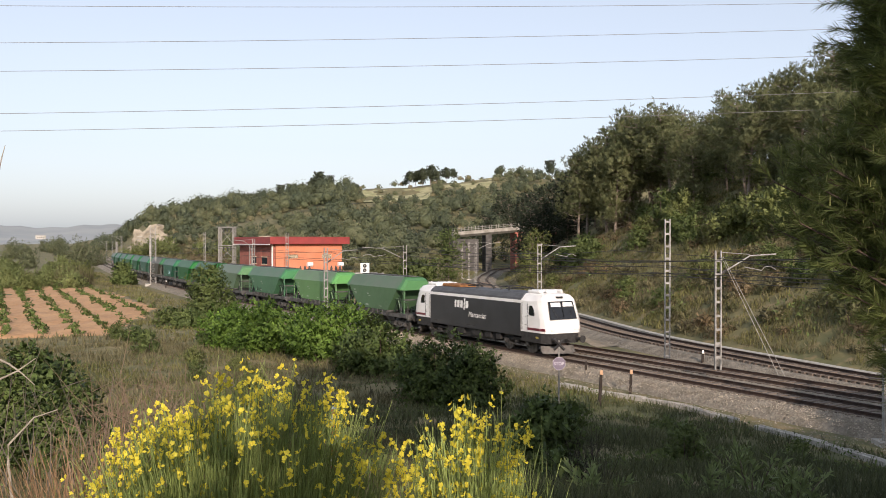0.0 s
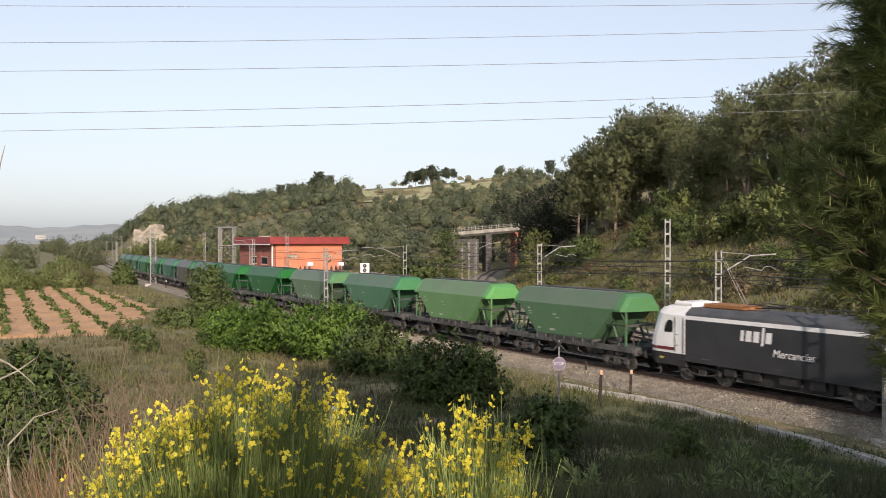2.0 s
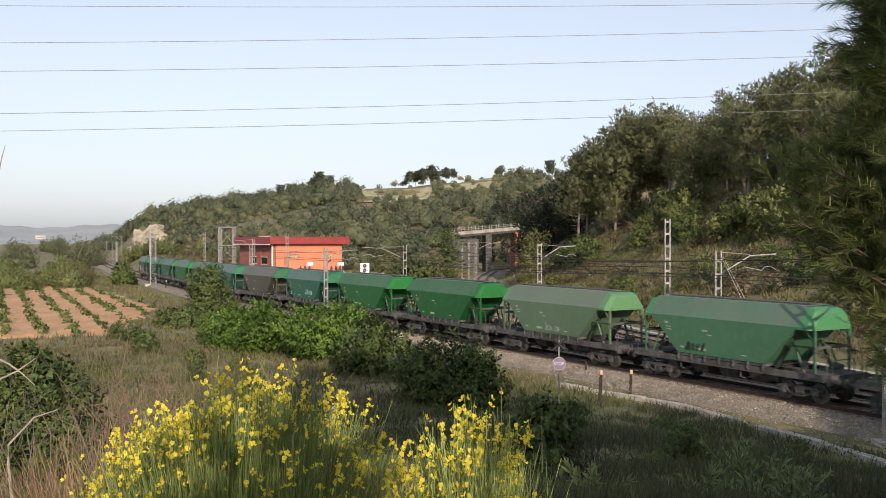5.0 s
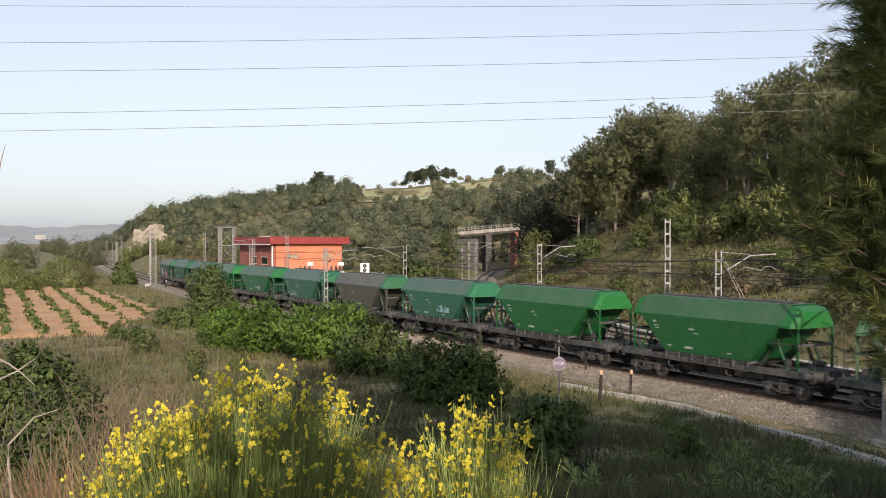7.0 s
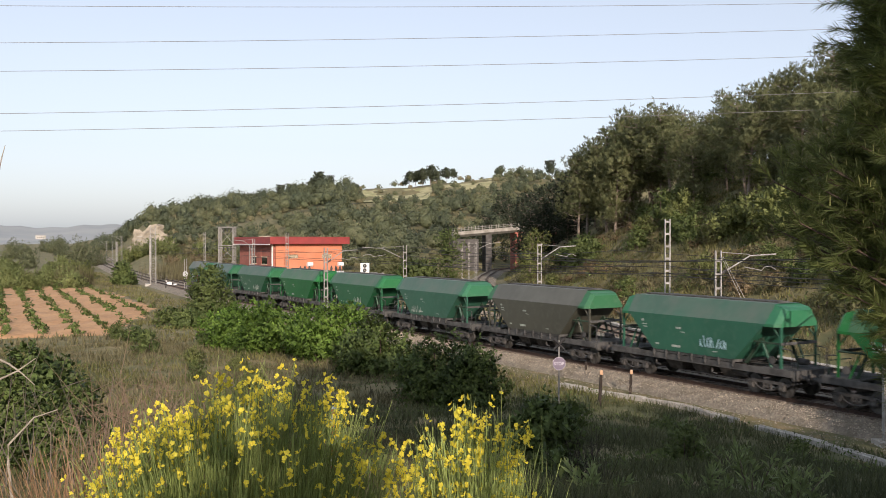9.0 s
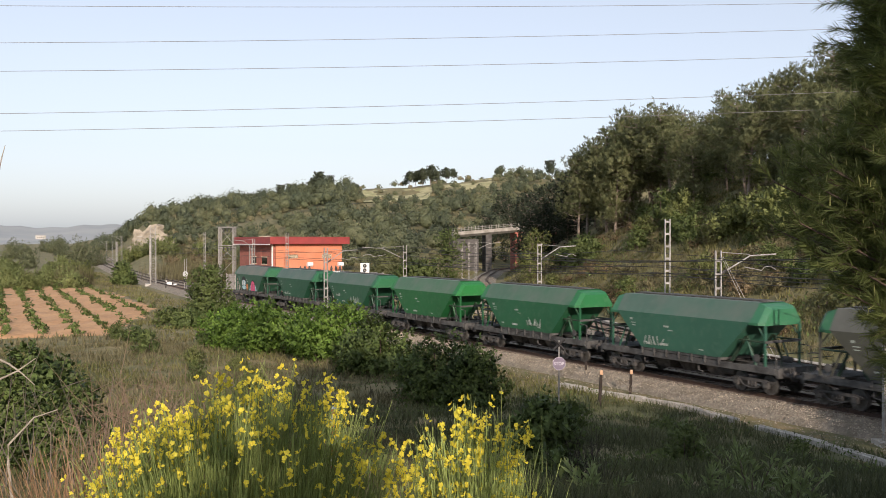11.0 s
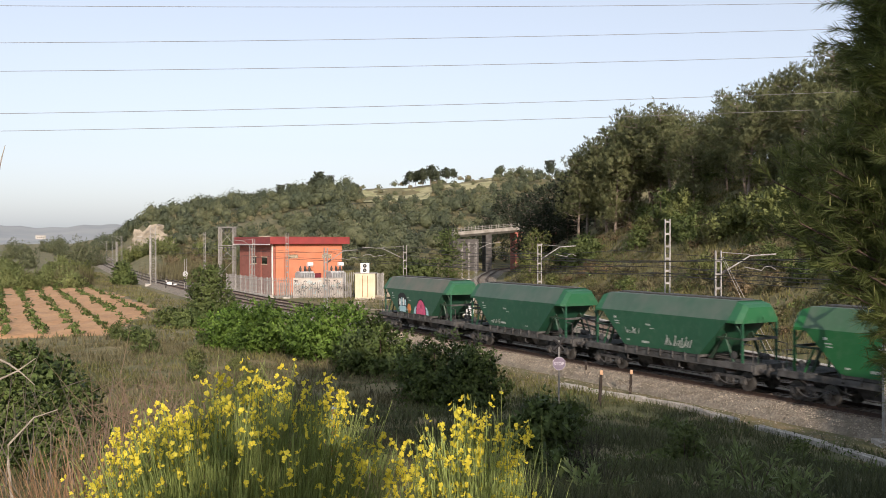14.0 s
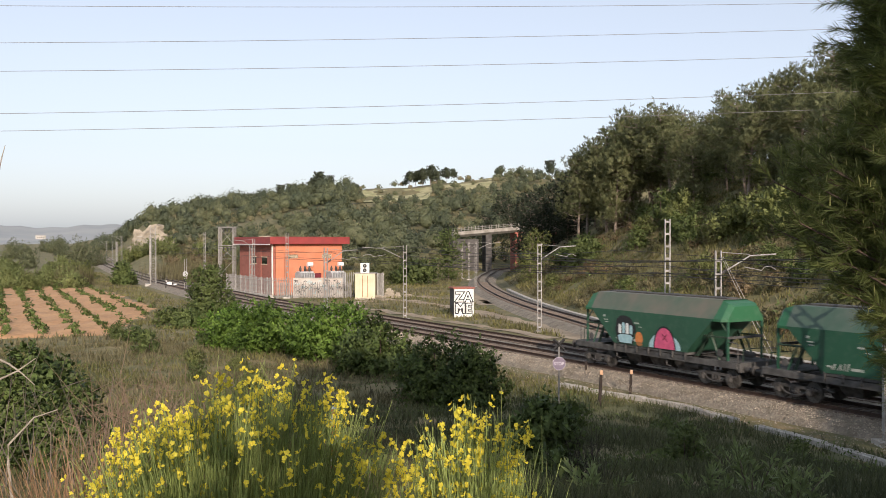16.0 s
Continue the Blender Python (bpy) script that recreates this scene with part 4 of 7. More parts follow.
# ---- the overhead line: lattice masts, cantilevers, wires ----
def mast(x, y, h, arm=0.0, label="pale grey lattice catenary mast beside the track", wide=0.31, turn=0.0, base=None, arm_z=None):
    """Two channels joined by battens; arm: reach of the cantilever along local x (negative to the left)."""
    m = tagged(new("catenary_mast"), label, "catenary mast", group="catenary masts")
    z0 = ground_z(x, y) - 0.1 if base is None else base
    m.matrix_basis = pose(x, y, z0, 0, 0, turn)
    top = h - z0
    for s in (-1, 1):
        g = box(([], []), s * wide / 2 - 0.035, s * wide / 2 + 0.035, -0.09, 0.09, 0, top)
        part("channel", g, M_GALV, m)
    k = 0.5
    while k < top - 0.15:
        part("batten", box(([], []), -wide / 2 + 0.036, wide / 2 - 0.036, -0.08, 0.08, k, k + 0.13), M_GALV, m)
        k += 0.8
    part("footing", box(([], []), -0.45, 0.45, -0.45, 0.45, -0.5, 0.28), M_CONCRETE, m, "concrete footing")
    if arm:
        az = (h - 0.2 if arm_z is None else arm_z) - z0
        s = 1 if arm > 0 else -1
        g = tube(([], []), [(s * wide / 2, 0, az - 1.15), (arm * 0.55, 0, az - 0.1), (arm, 0, az)], 0.045, 6)
        part("cantilever", g, M_GALV, m)
        part("top_tie", tube(([], []), [(s * wide / 2, 0, az + 0.1), (arm * 0.55, 0, az - 0.02)], 0.02, 5), M_GALV, m)
        part("insulator", tube(([], []), [(s * (wide / 2 + 0.02), 0, az - 1.13), (s * (wide / 2 + 0.35), 0, az - 0.93)], 0.08, 8), M_BOGIE, m)
        g = tube(([], []), [(arm * 0.45, 0, az - 0.75), (arm * 0.75, 0, az - 0.95), (arm * 0.8, 0, az - 0.75), (arm * 0.9, 0, az - 0.7), (arm, 0, az - 0.9)], 0.025, 5)
        part("steady_arm", g, M_GALV, m)
    return m


mast(14.65, 60.5, 8.75, 0, "tall pale grey lattice feeder mast between the tracks")
mast(15.95, 53.7, 6.75, 3.35)
mast(8.45, 81.1, 7.1, 3.2)
mast(5.5, 154.8, 7.3, 4.2)
mast(5.4, 192.0, 7.2, 0)
mast(4.0, 196.0, 7.2, 3.0)
mast(-3.85, 93.9, 6.9, -4.3)
mast(-10.8, 85.4, 6.7, 3.2, "pale grey lattice mast on the near side of the main line", turn=30)
mast(-21.8, 129.6, 8.5, 0, "tall pale grey lattice mast at the substation fence")
mast(-28.6, 140.0, 7.7, -3.0)
mast(-29.9, 144.0, 7.2, 0)
mast(-43.7, 170.0, 9.0, 0)
mast(-60.6, 192.0, 8.6, -3.0)
mast(-67.0, 212.0, 8.0, -3.0)
mast(-89.5, 258.0, 8.9, -3.0)
mast(-86.5, 246.0, 7.2, 0)
mast(-107.0, 300.0, 7.4, 0)
mast(-118.0, 325.0, 7.4, -3.0)
mast(-112.0, 317.0, 7.6, 0)
mast(17.40, 36.2, 7.0, 3.2, "pale grey mast beside the near track")
mast(24.6, 44.2, 6.9, -4.2)


def lattice_tower(x, y, h, w=0.95):
    t = tagged(new("lattice_tower"), "square steel lattice tower on a pale concrete plinth", "lattice tower")
    t.matrix_basis = pose(x, y, -0.9, 0, 0, 20)
    top = h + 0.9
    for sx in (-1, 1):
        for sy in (-1, 1):
            part("leg", box(([], []), sx * w / 2 - 0.05, sx * w / 2 + 0.05, sy * w / 2 - 0.05, sy * w / 2 + 0.05, 0.6, top), M_GALV, t)
    k = 0.7
    while k < top - 0.9:
        for a, b in (((-1, -1), (1, -1)), ((1, -1), (1, 1)), ((1, 1), (-1, 1)), ((-1, 1), (-1, -1))):
            part("diagonal", tube(([], []), [(a[0] * w / 2, a[1] * w / 2, k), (b[0] * w / 2, b[1] * w / 2, k + 0.85)], 0.03, 4), M_GALV, t)
            part("tie", tube(([], []), [(a[0] * w / 2, a[1] * w / 2, k + 0.87), (b[0] * w / 2, b[1] * w / 2, k + 0.87)], 0.03, 4), M_GALV, t)
        k += 0.9
    part("plinth", loft(([], []), [[(-1.5, -1.4, -0.3), (1.5, -1.4, -0.3), (1.5, 1.4, -0.3), (-1.5, 1.4, -0.3)], [(-1.3, -1.2, 0.62), (1.3, -1.2, 0.62), (1.3, 1.2, 0.62), (-1.3, 1.2, 0.62)]]), M_CONCRETE, t, "pale concrete plinth")
    return t


lattice_tower(-52.1, 166.5, 10.2)


def gantry():
    g0 = tagged(new("feeder_gantry"), "steel lattice feeder gantry with insulators beside the substation", "gantry")
    g0.matrix_basis = pose(-36.3, 151.0, -0.7, 0, 0, -8)
    for x in (0.0, 2.4):
        for dx in (-0.2, 0.2):
            for dy in (-0.2, 0.2):
                part("leg", box(([], []), x + dx - 0.045, x + dx + 0.045, dy - 0.045, dy + 0.045, 0, 10.4), M_GALV, g0)
        for k in range(13):
            for y in (-0.2, 0.2):
                part("lacing", tube(([], []), [(x - 0.2, y, 0.2 + k * 0.78), (x + 0.2, y, 0.58 + k * 0.78)], 0.034, 4), M_GALV, g0)
                part("lacing", tube(([], []), [(x + 0.2, y, 0.58 + k * 0.78), (x - 0.2, y, 0.96 + k * 0.78)], 0.034, 4), M_GALV, g0)
    for z in (10.3, 7.4, 7.1, 5.2):
        part("cross_beam", box(([], []), -0.3, 2.7, -0.06, 0.06, z - 0.1, z), M_GALV, g0)
    for x in (0.6, 1.2, 1.8):
        for z in (6.4, 9.5):
            part("insulator", tube(([], []), [(x, 0, z), (x, 0, z + 0.7)], [0.1, 0.13], 8), M_BOGIE, g0)
    for z0, z1 in ((5.2, 7.1), (7.1, 5.2), (7.4, 10.2), (10.2, 7.4), (2.6, 5.1)):
        part("brace", tube(([], []), [(0, 0, z0), (2.4, 0, z1)], 0.035, 4), M_GALV, g0)
    for y in (-0.5, 0.5):
        part("top_rail", box(([], []), -0.5, 2.9, y - 0.05, y + 0.05, 10.3, 10.4), M_GALV, g0)
    return g0


gantry()


def wire(name, pts, r, label, sag=0.0, group="", material=None):
    p = []
    for a, b in zip(pts[:-1], pts[1:]):
        for k in range(8):
            t = k / 8
            p.append((a[0] + (b[0] - a[0]) * t, a[1] + (b[1] - a[1]) * t, a[2] + (b[2] - a[2]) * t - sag * 4 * t * (1 - t)))
    p.append(pts[-1])
    ob = part(name, tube(([], []), p, r, 4), material or M_WIRE)
    return tagged(ob, label, "overhead wire", group=group)


def along(line, z, lo, hi, step=26):
    return [(float(q[0]), float(q[1]), z) for q in line[lo:hi:step]]


def index_at(line, y):
    return int(np.argmin(np.abs(line[:, 1] - y)))


for ln, name in ((MAIN, "near main track"), (MAIN_FAR, "far main track")):
    lo, hi = index_at(ln, 320), index_at(ln, 5)
    wire("contact_wire", along(ln, 5.35, lo, hi), 0.017, "thin dark contact wire over the " + name, 0.0, "contact wires")
    wire("carrier_wire", along(ln, 6.75, lo, hi), 0.017, "sagging carrier wire over the " + name, 0.7, "carrier wires")
lo, hi = index_at(BRANCH, 240), index_at(BRANCH, 0)
wire("contact_wire", along(BRANCH, 5.3, lo, hi), 0.02, "thin dark contact wire over the branch track", 0.0, "contact wires")
wire("carrier_wire", along(BRANCH, 6.6, lo, hi), 0.02, "sagging carrier wire over the branch track", 0.6, "carrier wires")
wire("feeder_wire", [(5.5, 154.8, 6.6), (8.45, 81.1, 6.3), (15.95, 53.7, 6.3), (24.5, 36.0, 6.2)], 0.024, "dark feeder cable along the masts", 0.5, "feeder wires")
wire("feeder_wire", [(-13.0, 110.0, 5.9), (-3.85, 93.9, 5.9), (14.65, 60.5, 5.7), (25, 40.0, 5.7)], 0.024, "dark feeder cable along the masts", 0.45, "feeder wires")
wire("feeder_wire", [(-3.85, 93.9, 5.2), (14.65, 60.5, 5.2), (25, 40.0, 5.1)], 0.022, "dark feeder cable along the masts", 0.4, "feeder wires")
for dx in (0.0, 0.35):
    tagged(part("guy_wire", tube(([], []), [(16.1 + dx * 0.3, 53.6, 6.4), (18.9 + dx, 51.6, -0.6)], 0.016, 4), M_GALV), "slanting guy wire anchoring a mast", "guy wire", group="guy wires")
for zl, zr in ((27.6, 30.7), (24.4, 28.2), (21.95, 25.6), (18.3, 22.05), (16.8, 20.4)):
    wire("power_line", [(-120, 58, zl - 6.0), (-38.5, 80, zl), (42.0, 91, zr), (150, 108, zr + 6.0)], 0.022, "grey high-voltage power line across the sky", 0.25, "power lines", M_POWER)

# ---- the road bridge over the branch ----
def build_bridge():
    b = tagged(new("road_bridge"), "grey concrete road bridge with railing over the branch track", "bridge")
    b.matrix_basis = pose(3.4, 246, 0, 0, 0, 8)
    L = 27.0
    def slope(x):
        return 9.5 + x * 0.085
    part("deck", loft(([], []), [[(x, y, slope(x) + z) for y, z in ((-3.4, 0), (3.4, 0), (3.4, -0.5), (2.4, -1.1), (-2.4, -1.1), (-3.4, -0.5))] for x in (-1.2, L)]), M_OLDCONCRETE, b, "sloping concrete deck")
    for y in (-3.3, 3.3):
        part("parapet", loft(([], []), [[(x, y + dy, slope(x) + z) for dy, z in ((-0.15, 0), (0.15, 0), (0.15, 0.35), (-0.15, 0.35))] for x in (-1.2, L)]), M_OLDCONCRETE, b)
        for k in range(15):
            x = -0.8 + k * 1.85
            part("railing_post", box(([], []), x - 0.06, x + 0.06, y - 0.06, y + 0.06, slope(x) + 0.35, slope(x) + 1.5), M_OLDCONCRETE, b)
        for z in (0.75, 1.2):
            part("railing_bar", tube(([], []), [(-1.2, y, slope(-1.2) + z), (L, y, slope(L) + z)], 0.05, 5), M_GALV, b)
    # dark stone, its colour also carrying the shade under the deck
    part("pier", box(([], []), 7.6, 9.2, -2.6, 2.6, -1.0, slope(7.6) - 1.0), M_DARKSTONE, b, "dark concrete pier")
    part("abutment", box(([], []), -1.2, 5.6, -3.0, 3.0, -1.0, slope(-6) - 1.05), M_DARKSTONE, b, "dark stone abutment")
    part("abutment", box(([], []), 15.4, L, -3.0, 3.0, -1.0, slope(15.4) - 1.05), M_BRICK, b, "reddish abutment")
    return b


build_bridge()


# ---- the substation ----
def along_house(u, w, z):
    """u along the track, away; w across, away from the track."""
    return (-24.7 - 0.5 * u + 0.866 * w, 137 + 0.866 * u + 0.5 * w, z)


HOUSE_TURN = math.degrees(math.atan2(0.866, -0.5))


def build_house():
    """Local x: along the track away from the camera; local y: towards the track."""
    h = tagged(new("substation_building"), "orange rendered railway substation with a flat red roof", "building")
    h.matrix_basis = pose(-24.7, 137.0, -0.7, 0, 0, HOUSE_TURN)
    L, W, H = 16.0, 10.6, 7.6
    def wall(name, x0, x1, y0, y1, material, label):
        return part(name, box(([], []), x0, x1, y0, y1, 0, H), material, h, label)
    # end wall with door and vent openings, in pieces round them (y runs from 0 at the corner to -W)
    ew = new("end_wall")
    ew.parent = h
    ew["label"] = "sunlit orange rendered end wall"
    for y0, y1, z0, z1 in ((-5.35, 0, 0, 5.45), (-W, -7.2, 0, 5.45), (-7.2, -5.35, 3.2, 5.45), (-W, 0, 6.05, H), (-1.9, 0, 5.45, 6.05), (-7.3, -3.5, 5.45, 6.05), (-W, -8.9, 5.45, 6.05)):
        part("wall_panel", box(([], []), 0, 0.3, y0, y1, z0, z1), M_ORANGE, ew)
    part("door", box(([], []), 0.1, 0.18, -7.2, -5.35, 0, 3.2), M_MAROON, ew, "dark red steel door")
    for y0, y1 in ((-3.5, -1.9), (-8.9, -7.3)):
        v = new("vent")
        v.parent = ew
        part("vent_back", box(([], []), 0.2, 0.25, y0, y1, 5.45, 6.05), M_SILL, v)
        for k in range(5):
            part("slat", box(([], []), 0.03, 0.16, y0, y1, 5.49 + k * 0.115, 5.545 + k * 0.115), M_CREAM, v)
    wall("side_wall", 0, L, -0.3, 0, M_BRICK, "shaded red brick wall facing the track").location = (0.302, 0.302, 0)
    for k in range(3):
        part("pilaster", box(([], []), 0.4 + k * 5.2, 0.75 + k * 5.2, 0.3, 0.42, 0, H - 0.2), M_CREAM if k == 0 else M_BRICK, h)
    for k in range(2):
        w = new("window")
        w.parent = h
        part("pane", box(([], []), 3.0 + k * 5, 5.4 + k * 5, 0.302, 0.33, 4.6, 5.6), M_GLASS, w)
        part("frame", box(([], []), 2.9 + k * 5, 5.5 + k * 5, 0.302, 0.36, 4.48, 4.6), M_CREAM, w)
        part("frame", box(([], []), 2.9 + k * 5, 5.5 + k * 5, 0.302, 0.36, 5.6, 5.7), M_CREAM, w)
    wall("back_wall", L, L + 0.3, -W, 0.3, M_ORANGE, "orange rear wall")
    wall("far_wall", 0.3, L, -W, -W + 0.3, M_ORANGE, "orange far side wall")
    part("roof", box(([], []), -0.9, L + 0.9, -W - 0.9, 1.2, H, H + 1.1), M_REDROOF, h, "flat roof with a deep red fascia", bevel=0.04)
    part("gutter", box(([], []), -0.8, L + 0.8, 1.2, 1.32, H - 0.12, H + 0.02), M_WHITE, h, "white gutter")
    part("downpipe", tube(([], []), [(0.25, 0.5, 0.2), (0.25, 0.5, H)], 0.08, 6), M_WHITE, h, "white downpipe")
    return h


build_house()


def transformer(w0):
    x, y, _ = along_house(-3.2, w0, 0)
    t = tagged(new("power_transformer"), "grey finned power transformer in front of the orange wall", "transformer", group="transformers")
    t.matrix_basis = pose(x, y, -0.7, 0, 0, HOUSE_TURN - 90)
    part("tank", box(([], []), -1.1, 1.1, -0.7, 0.7, 0.6, 3.6), M_GREYPAINT, t, bevel=0.05)
    for k in range(9):
        part("fin", box(([], []), -1.1 + k * 0.26, -1.02 + k * 0.26, 0.72, 1.2, 0.9, 3.4), M_GREYPAINT, t)
        part("fin", box(([], []), -1.1 + k * 0.26, -1.02 + k * 0.26, -1.2, -0.72, 0.9, 3.4), M_GREYPAINT, t)
    for k in range(3):
        part("bushing", tube(([], []), [(-0.7 + k * 0.7, 0, 3.6), (-0.7 + k * 0.7, 0, 4.0), (-0.7 + k * 0.7, 0, 4.4)], [0.14, 0.2, 0.08], 8), M_BOGIE, t, "brown insulator bushing")
    part("conservator", tube(([], []), [(0.5, 0.3, 4.6), (1.3, 0.3, 4.6)], 0.33, 10), M_WHITE, t, "pale oil tank")
    part("plinth", box(([], []), -1.4, 1.4, -1.4, 1.4, 0, 0.6), M_CONCRETE, t)


transformer(3.3)
transformer(8.2)


M_GRAFFITIWALL = mat("dirty_white_wall", (0.52, 0.49, 0.44), (0.40, 0.33, 0.28), 0.7, 0.9, 0.1, fine=0.15)


def build_screen_wall():
    w = tagged(new("graffiti_wall"), "low white enclosure wall sprayed with black graffiti", "wall")
    w.matrix_basis = pose(-21.3, 131.6, -0.7, 0, 0, 6)
    part("wall", box(([], []), 0, 7.0, -0.12, 0.12, 0, 2.7), M_GRAFFITIWALL, w)
    part("coping", box(([], []), -0.05, 7.05, -0.18, 0.18, 2.7, 2.82), M_CONCRETE, w)
    rng = random.Random(4)
    for k in range(60):
        x, z = 0.3 + rng.random() * 6.3, 0.6 + rng.random() * 1.7
        a = rng.uniform(0, 6.28)
        pts = [(x + 0.3 * math.cos(a + j * 0.8), -0.13, z + 0.32 * math.sin(a + j * 0.8)) for j in range(4)]
        part("spray_stroke", tube(([], []), pts, 0.045, 4), M_BLACK if k % 3 else M_CYAN, w)
    return w


build_screen_wall()


def build_fence(pts, h, name, label):
    """Palisade fence along a plan line: posts, rails and single pales."""
    fence = tagged(new(name), label, "fence", group="substation fences")
    me = mesh_of("pale", box(([], []), -0.04, 0.04, -0.015, 0.015, 0.1, h), M_GALV)
    for (x0, y0), (x1, y1) in zip(pts[:-1], pts[1:]):
        n = int(math.hypot(x1 - x0, y1 - y0) / 0.24)
        z = -0.75
        a = math.degrees(math.atan2(y1 - y0, x1 - x0))
        for k in range(n):
            t = k / n
            ob = new("pale", me)
            ob.parent = fence
            ob.matrix_basis = pose(x0 + (x1 - x0) * t, y0 + (y1 - y0) * t, z, 0, 0, a)
            if k % 10 == 0:
                part("post", box(([], []), x0 + (x1 - x0) * t - 0.06, x0 + (x1 - x0) * t + 0.06, y0 + (y1 - y0) * t - 0.06, y0 + (y1 - y0) * t + 0.06, z, z + h + 0.1), M_GALV, fence)
        for zz in (0.35, h - 0.35):
            part("rail", tube(([], []), [(x0, y0, z + zz), (x1, y1, z + zz)], 0.03, 4), M_GALV, fence)
    return fence


build_fence([along_house(14, -3.2, 0)[:2], along_house(-6.5, -3.2, 0)[:2], along_house(-6.5, 0.2, 0)[:2]], 2.9, "palisade_fence", "grey steel palisade fence round the substation")
build_fence([(-23.2, 129.6), (-12.8, 130.8)], 2.3, "palisade_fence", "grey steel palisade fence before the graffiti wall")
build_fence([(-14.4, 132.4), (-12.6, 133.0)], 3.6, "palisade_fence", "grey steel palisade fence beside the kiosk")
tagged(part("fence_base", loft(([], []), [[(*[along_house(u, -3.2 + dw, 0)[i] for i in (0, 1)], z) for dw, z in ((-0.35, -1.1), (0.35, -1.1), (0.3, -0.25), (-0.3, -0.25))] for u in (14, -7.2)]), M_CONCRETE), "pale concrete base along the fence", "plinth")


def build_kiosk():
    k = tagged(new("equipment_kiosk"), "cream rendered equipment kiosk with rust streaks", "kiosk")
    k.matrix_basis = pose(-12.1, 127.5, -0.7, 0, 0, -3)
    part("body", box(([], []), 0, 2.75, 0, 2.2, 0.15, 3.55), M_CREAM, k, bevel=0.03)
    part("plinth", box(([], []), -0.1, 2.85, -0.1, 2.3, -0.2, 0.15), M_CONCRETE, k)
    for x in (1.05, 1.75):
        part("door_post", box(([], []), x - 0.04, x + 0.04, -0.03, 0.0, 0.3, 3.3), M_RUST, k, "rust-streaked door edge")
    part("roof_slab", box(([], []), -0.12, 2.87, -0.12, 2.32, 3.552, 3.66), M_CONCRETE, k)
    u = tagged(new("cooling_unit"), "white twin-fan cooling unit on the kiosk roof", "cooling unit")
    u.matrix_basis = pose(-11.4, 127.9, 2.96, 0, 0, -3)
    part("casing", box(([], []), 0, 1.2, 0, 0.6, 0.0, 1.35), M_WHITE, u, bevel=0.03)
    for z in (0.36, 0.98):
        part("fan_grille", disc(([], []), (0.6, -0.015, z), "y", 0.27, 0.04, 18), M_DARKSTEEL, u, "dark round fan grille")
        part("fan_hub", disc(([], []), (0.6, -0.04, z), "y", 0.09, 0.03, 10), M_GALV, u)
    s = tagged(new("sheet_fence"), "grey corrugated sheet screen beside the kiosk", "fence")
    for j in range(6):
        part("sheet", box(([], []), -9.1 + j * 0.14, -8.98 + j * 0.14, 128.2 + j * 0.35, 128.5 + j * 0.35, -0.8, 2.9), M_GALV, s)
    return k


build_kiosk()


def build_hut():
    h = tagged(new("trackside_hut"), "small dark hut with a white front covered in block graffiti", "hut")
    h.matrix_basis = pose(1.15, 97.6, -0.8, 0, 0, 13)
    part("body", box(([], []), 0, 2.15, 0.004, 1.9, 0, 3.1), M_DARKSTONE, h, "dark grimy hut walls")
    part("white_front", box(([], []), 0.05, 2.15, -0.012, 0.004, 0.1, 3.05), M_SPRAYWHITE, h, "white painted front")
    part("roof_slab", box(([], []), -0.12, 2.27, -0.1, 2.0, 3.1, 3.24), M_BRICK, h, bevel=0.02)
    for text, z in (("ZA", 1.75), ("ME", 0.55)):
        for off, y, m in ((0.11, -0.022, M_BLACK), (0.0, -0.034, M_SPRAYWHITE)):
            cu = bpy.data.curves.new("graffiti_letters", 'FONT')
            cu.body, cu.size, cu.extrude, cu.offset = text, 1.42, 0.004, off
            ob = new("graffiti_letters", cu)
            bpy.context.view_layer.update()
            me = bpy.data.meshes.new_from_object(ob.evaluated_get(bpy.context.evaluated_depsgraph_get()))
            bpy.data.objects.remove(ob)
            me.materials.clear()
            me.materials.append(m)
            ob = new("graffiti_letters", me)
            ob.parent = h
            ob.matrix_basis = pose(0.14, y, z, 90, 0, 0)
    return h


build_hut()

# ---- small things along the line ----
DIRT_LINES = [smooth_line(q, 1.0) for q in ([(-8, 127), (-3, 121), (1, 112), (5, 101), (9.5, 84), (13, 70)], [(-9, 133), (-3.5, 133), (3, 128), (5.5, 118)], [(6.5, 170), (4.0, 150), (4.5, 130), (5.6, 116)], [(-9, 125), (-12, 118), (-9, 110), (-3, 99), (3, 88), (9, 76)])]


def build_sign():
    s = tagged(new("stop_sign"), "faded octagonal stop sign with crossed boards on a thin post", "road sign")
    x, y = 5.27, 42.0
    z0 = ground_z(x, y)
    s.matrix_basis = pose(x, y, z0, 0, 0, 4)
    c = 1.738 - z0
    part("post", tube(([], []), [(0, 0.06, -0.3), (0, 0.06, c + 1.05)], 0.035, 8), M_GALV, s)
    oc = [(0.30 * math.cos(math.radians(22.5 + 45 * k)), 0.30 * math.sin(math.radians(22.5 + 45 * k))) for k in range(8)]
    part("face", loft(([], []), [[(a, yy, c + b) for a, b in oc] for yy in (0.0, 0.02)]), M_SIGN, s, "faded pinkish octagonal plate")
    part("rim", loft(([], []), [[(a * 1.05, yy, c + b * 1.05) for a, b in oc] for yy in (0.005, 0.018)]), M_SIGNTEXT, s)
    t = lettering("STOP", 0.2, s, -0.245, -0.005, c - 0.07, M_SIGNTEXT, 0, "sign_lettering")
    for d in (-1, 1):
        part("cross_board", tube(([], []), [(-0.24 * d, 0.03, c + 0.62), (0.24 * d, 0.03, c + 1.1)], 0.06, 4), M_DARKSTEEL, s, "dark crossed board")
    return s


build_sign()


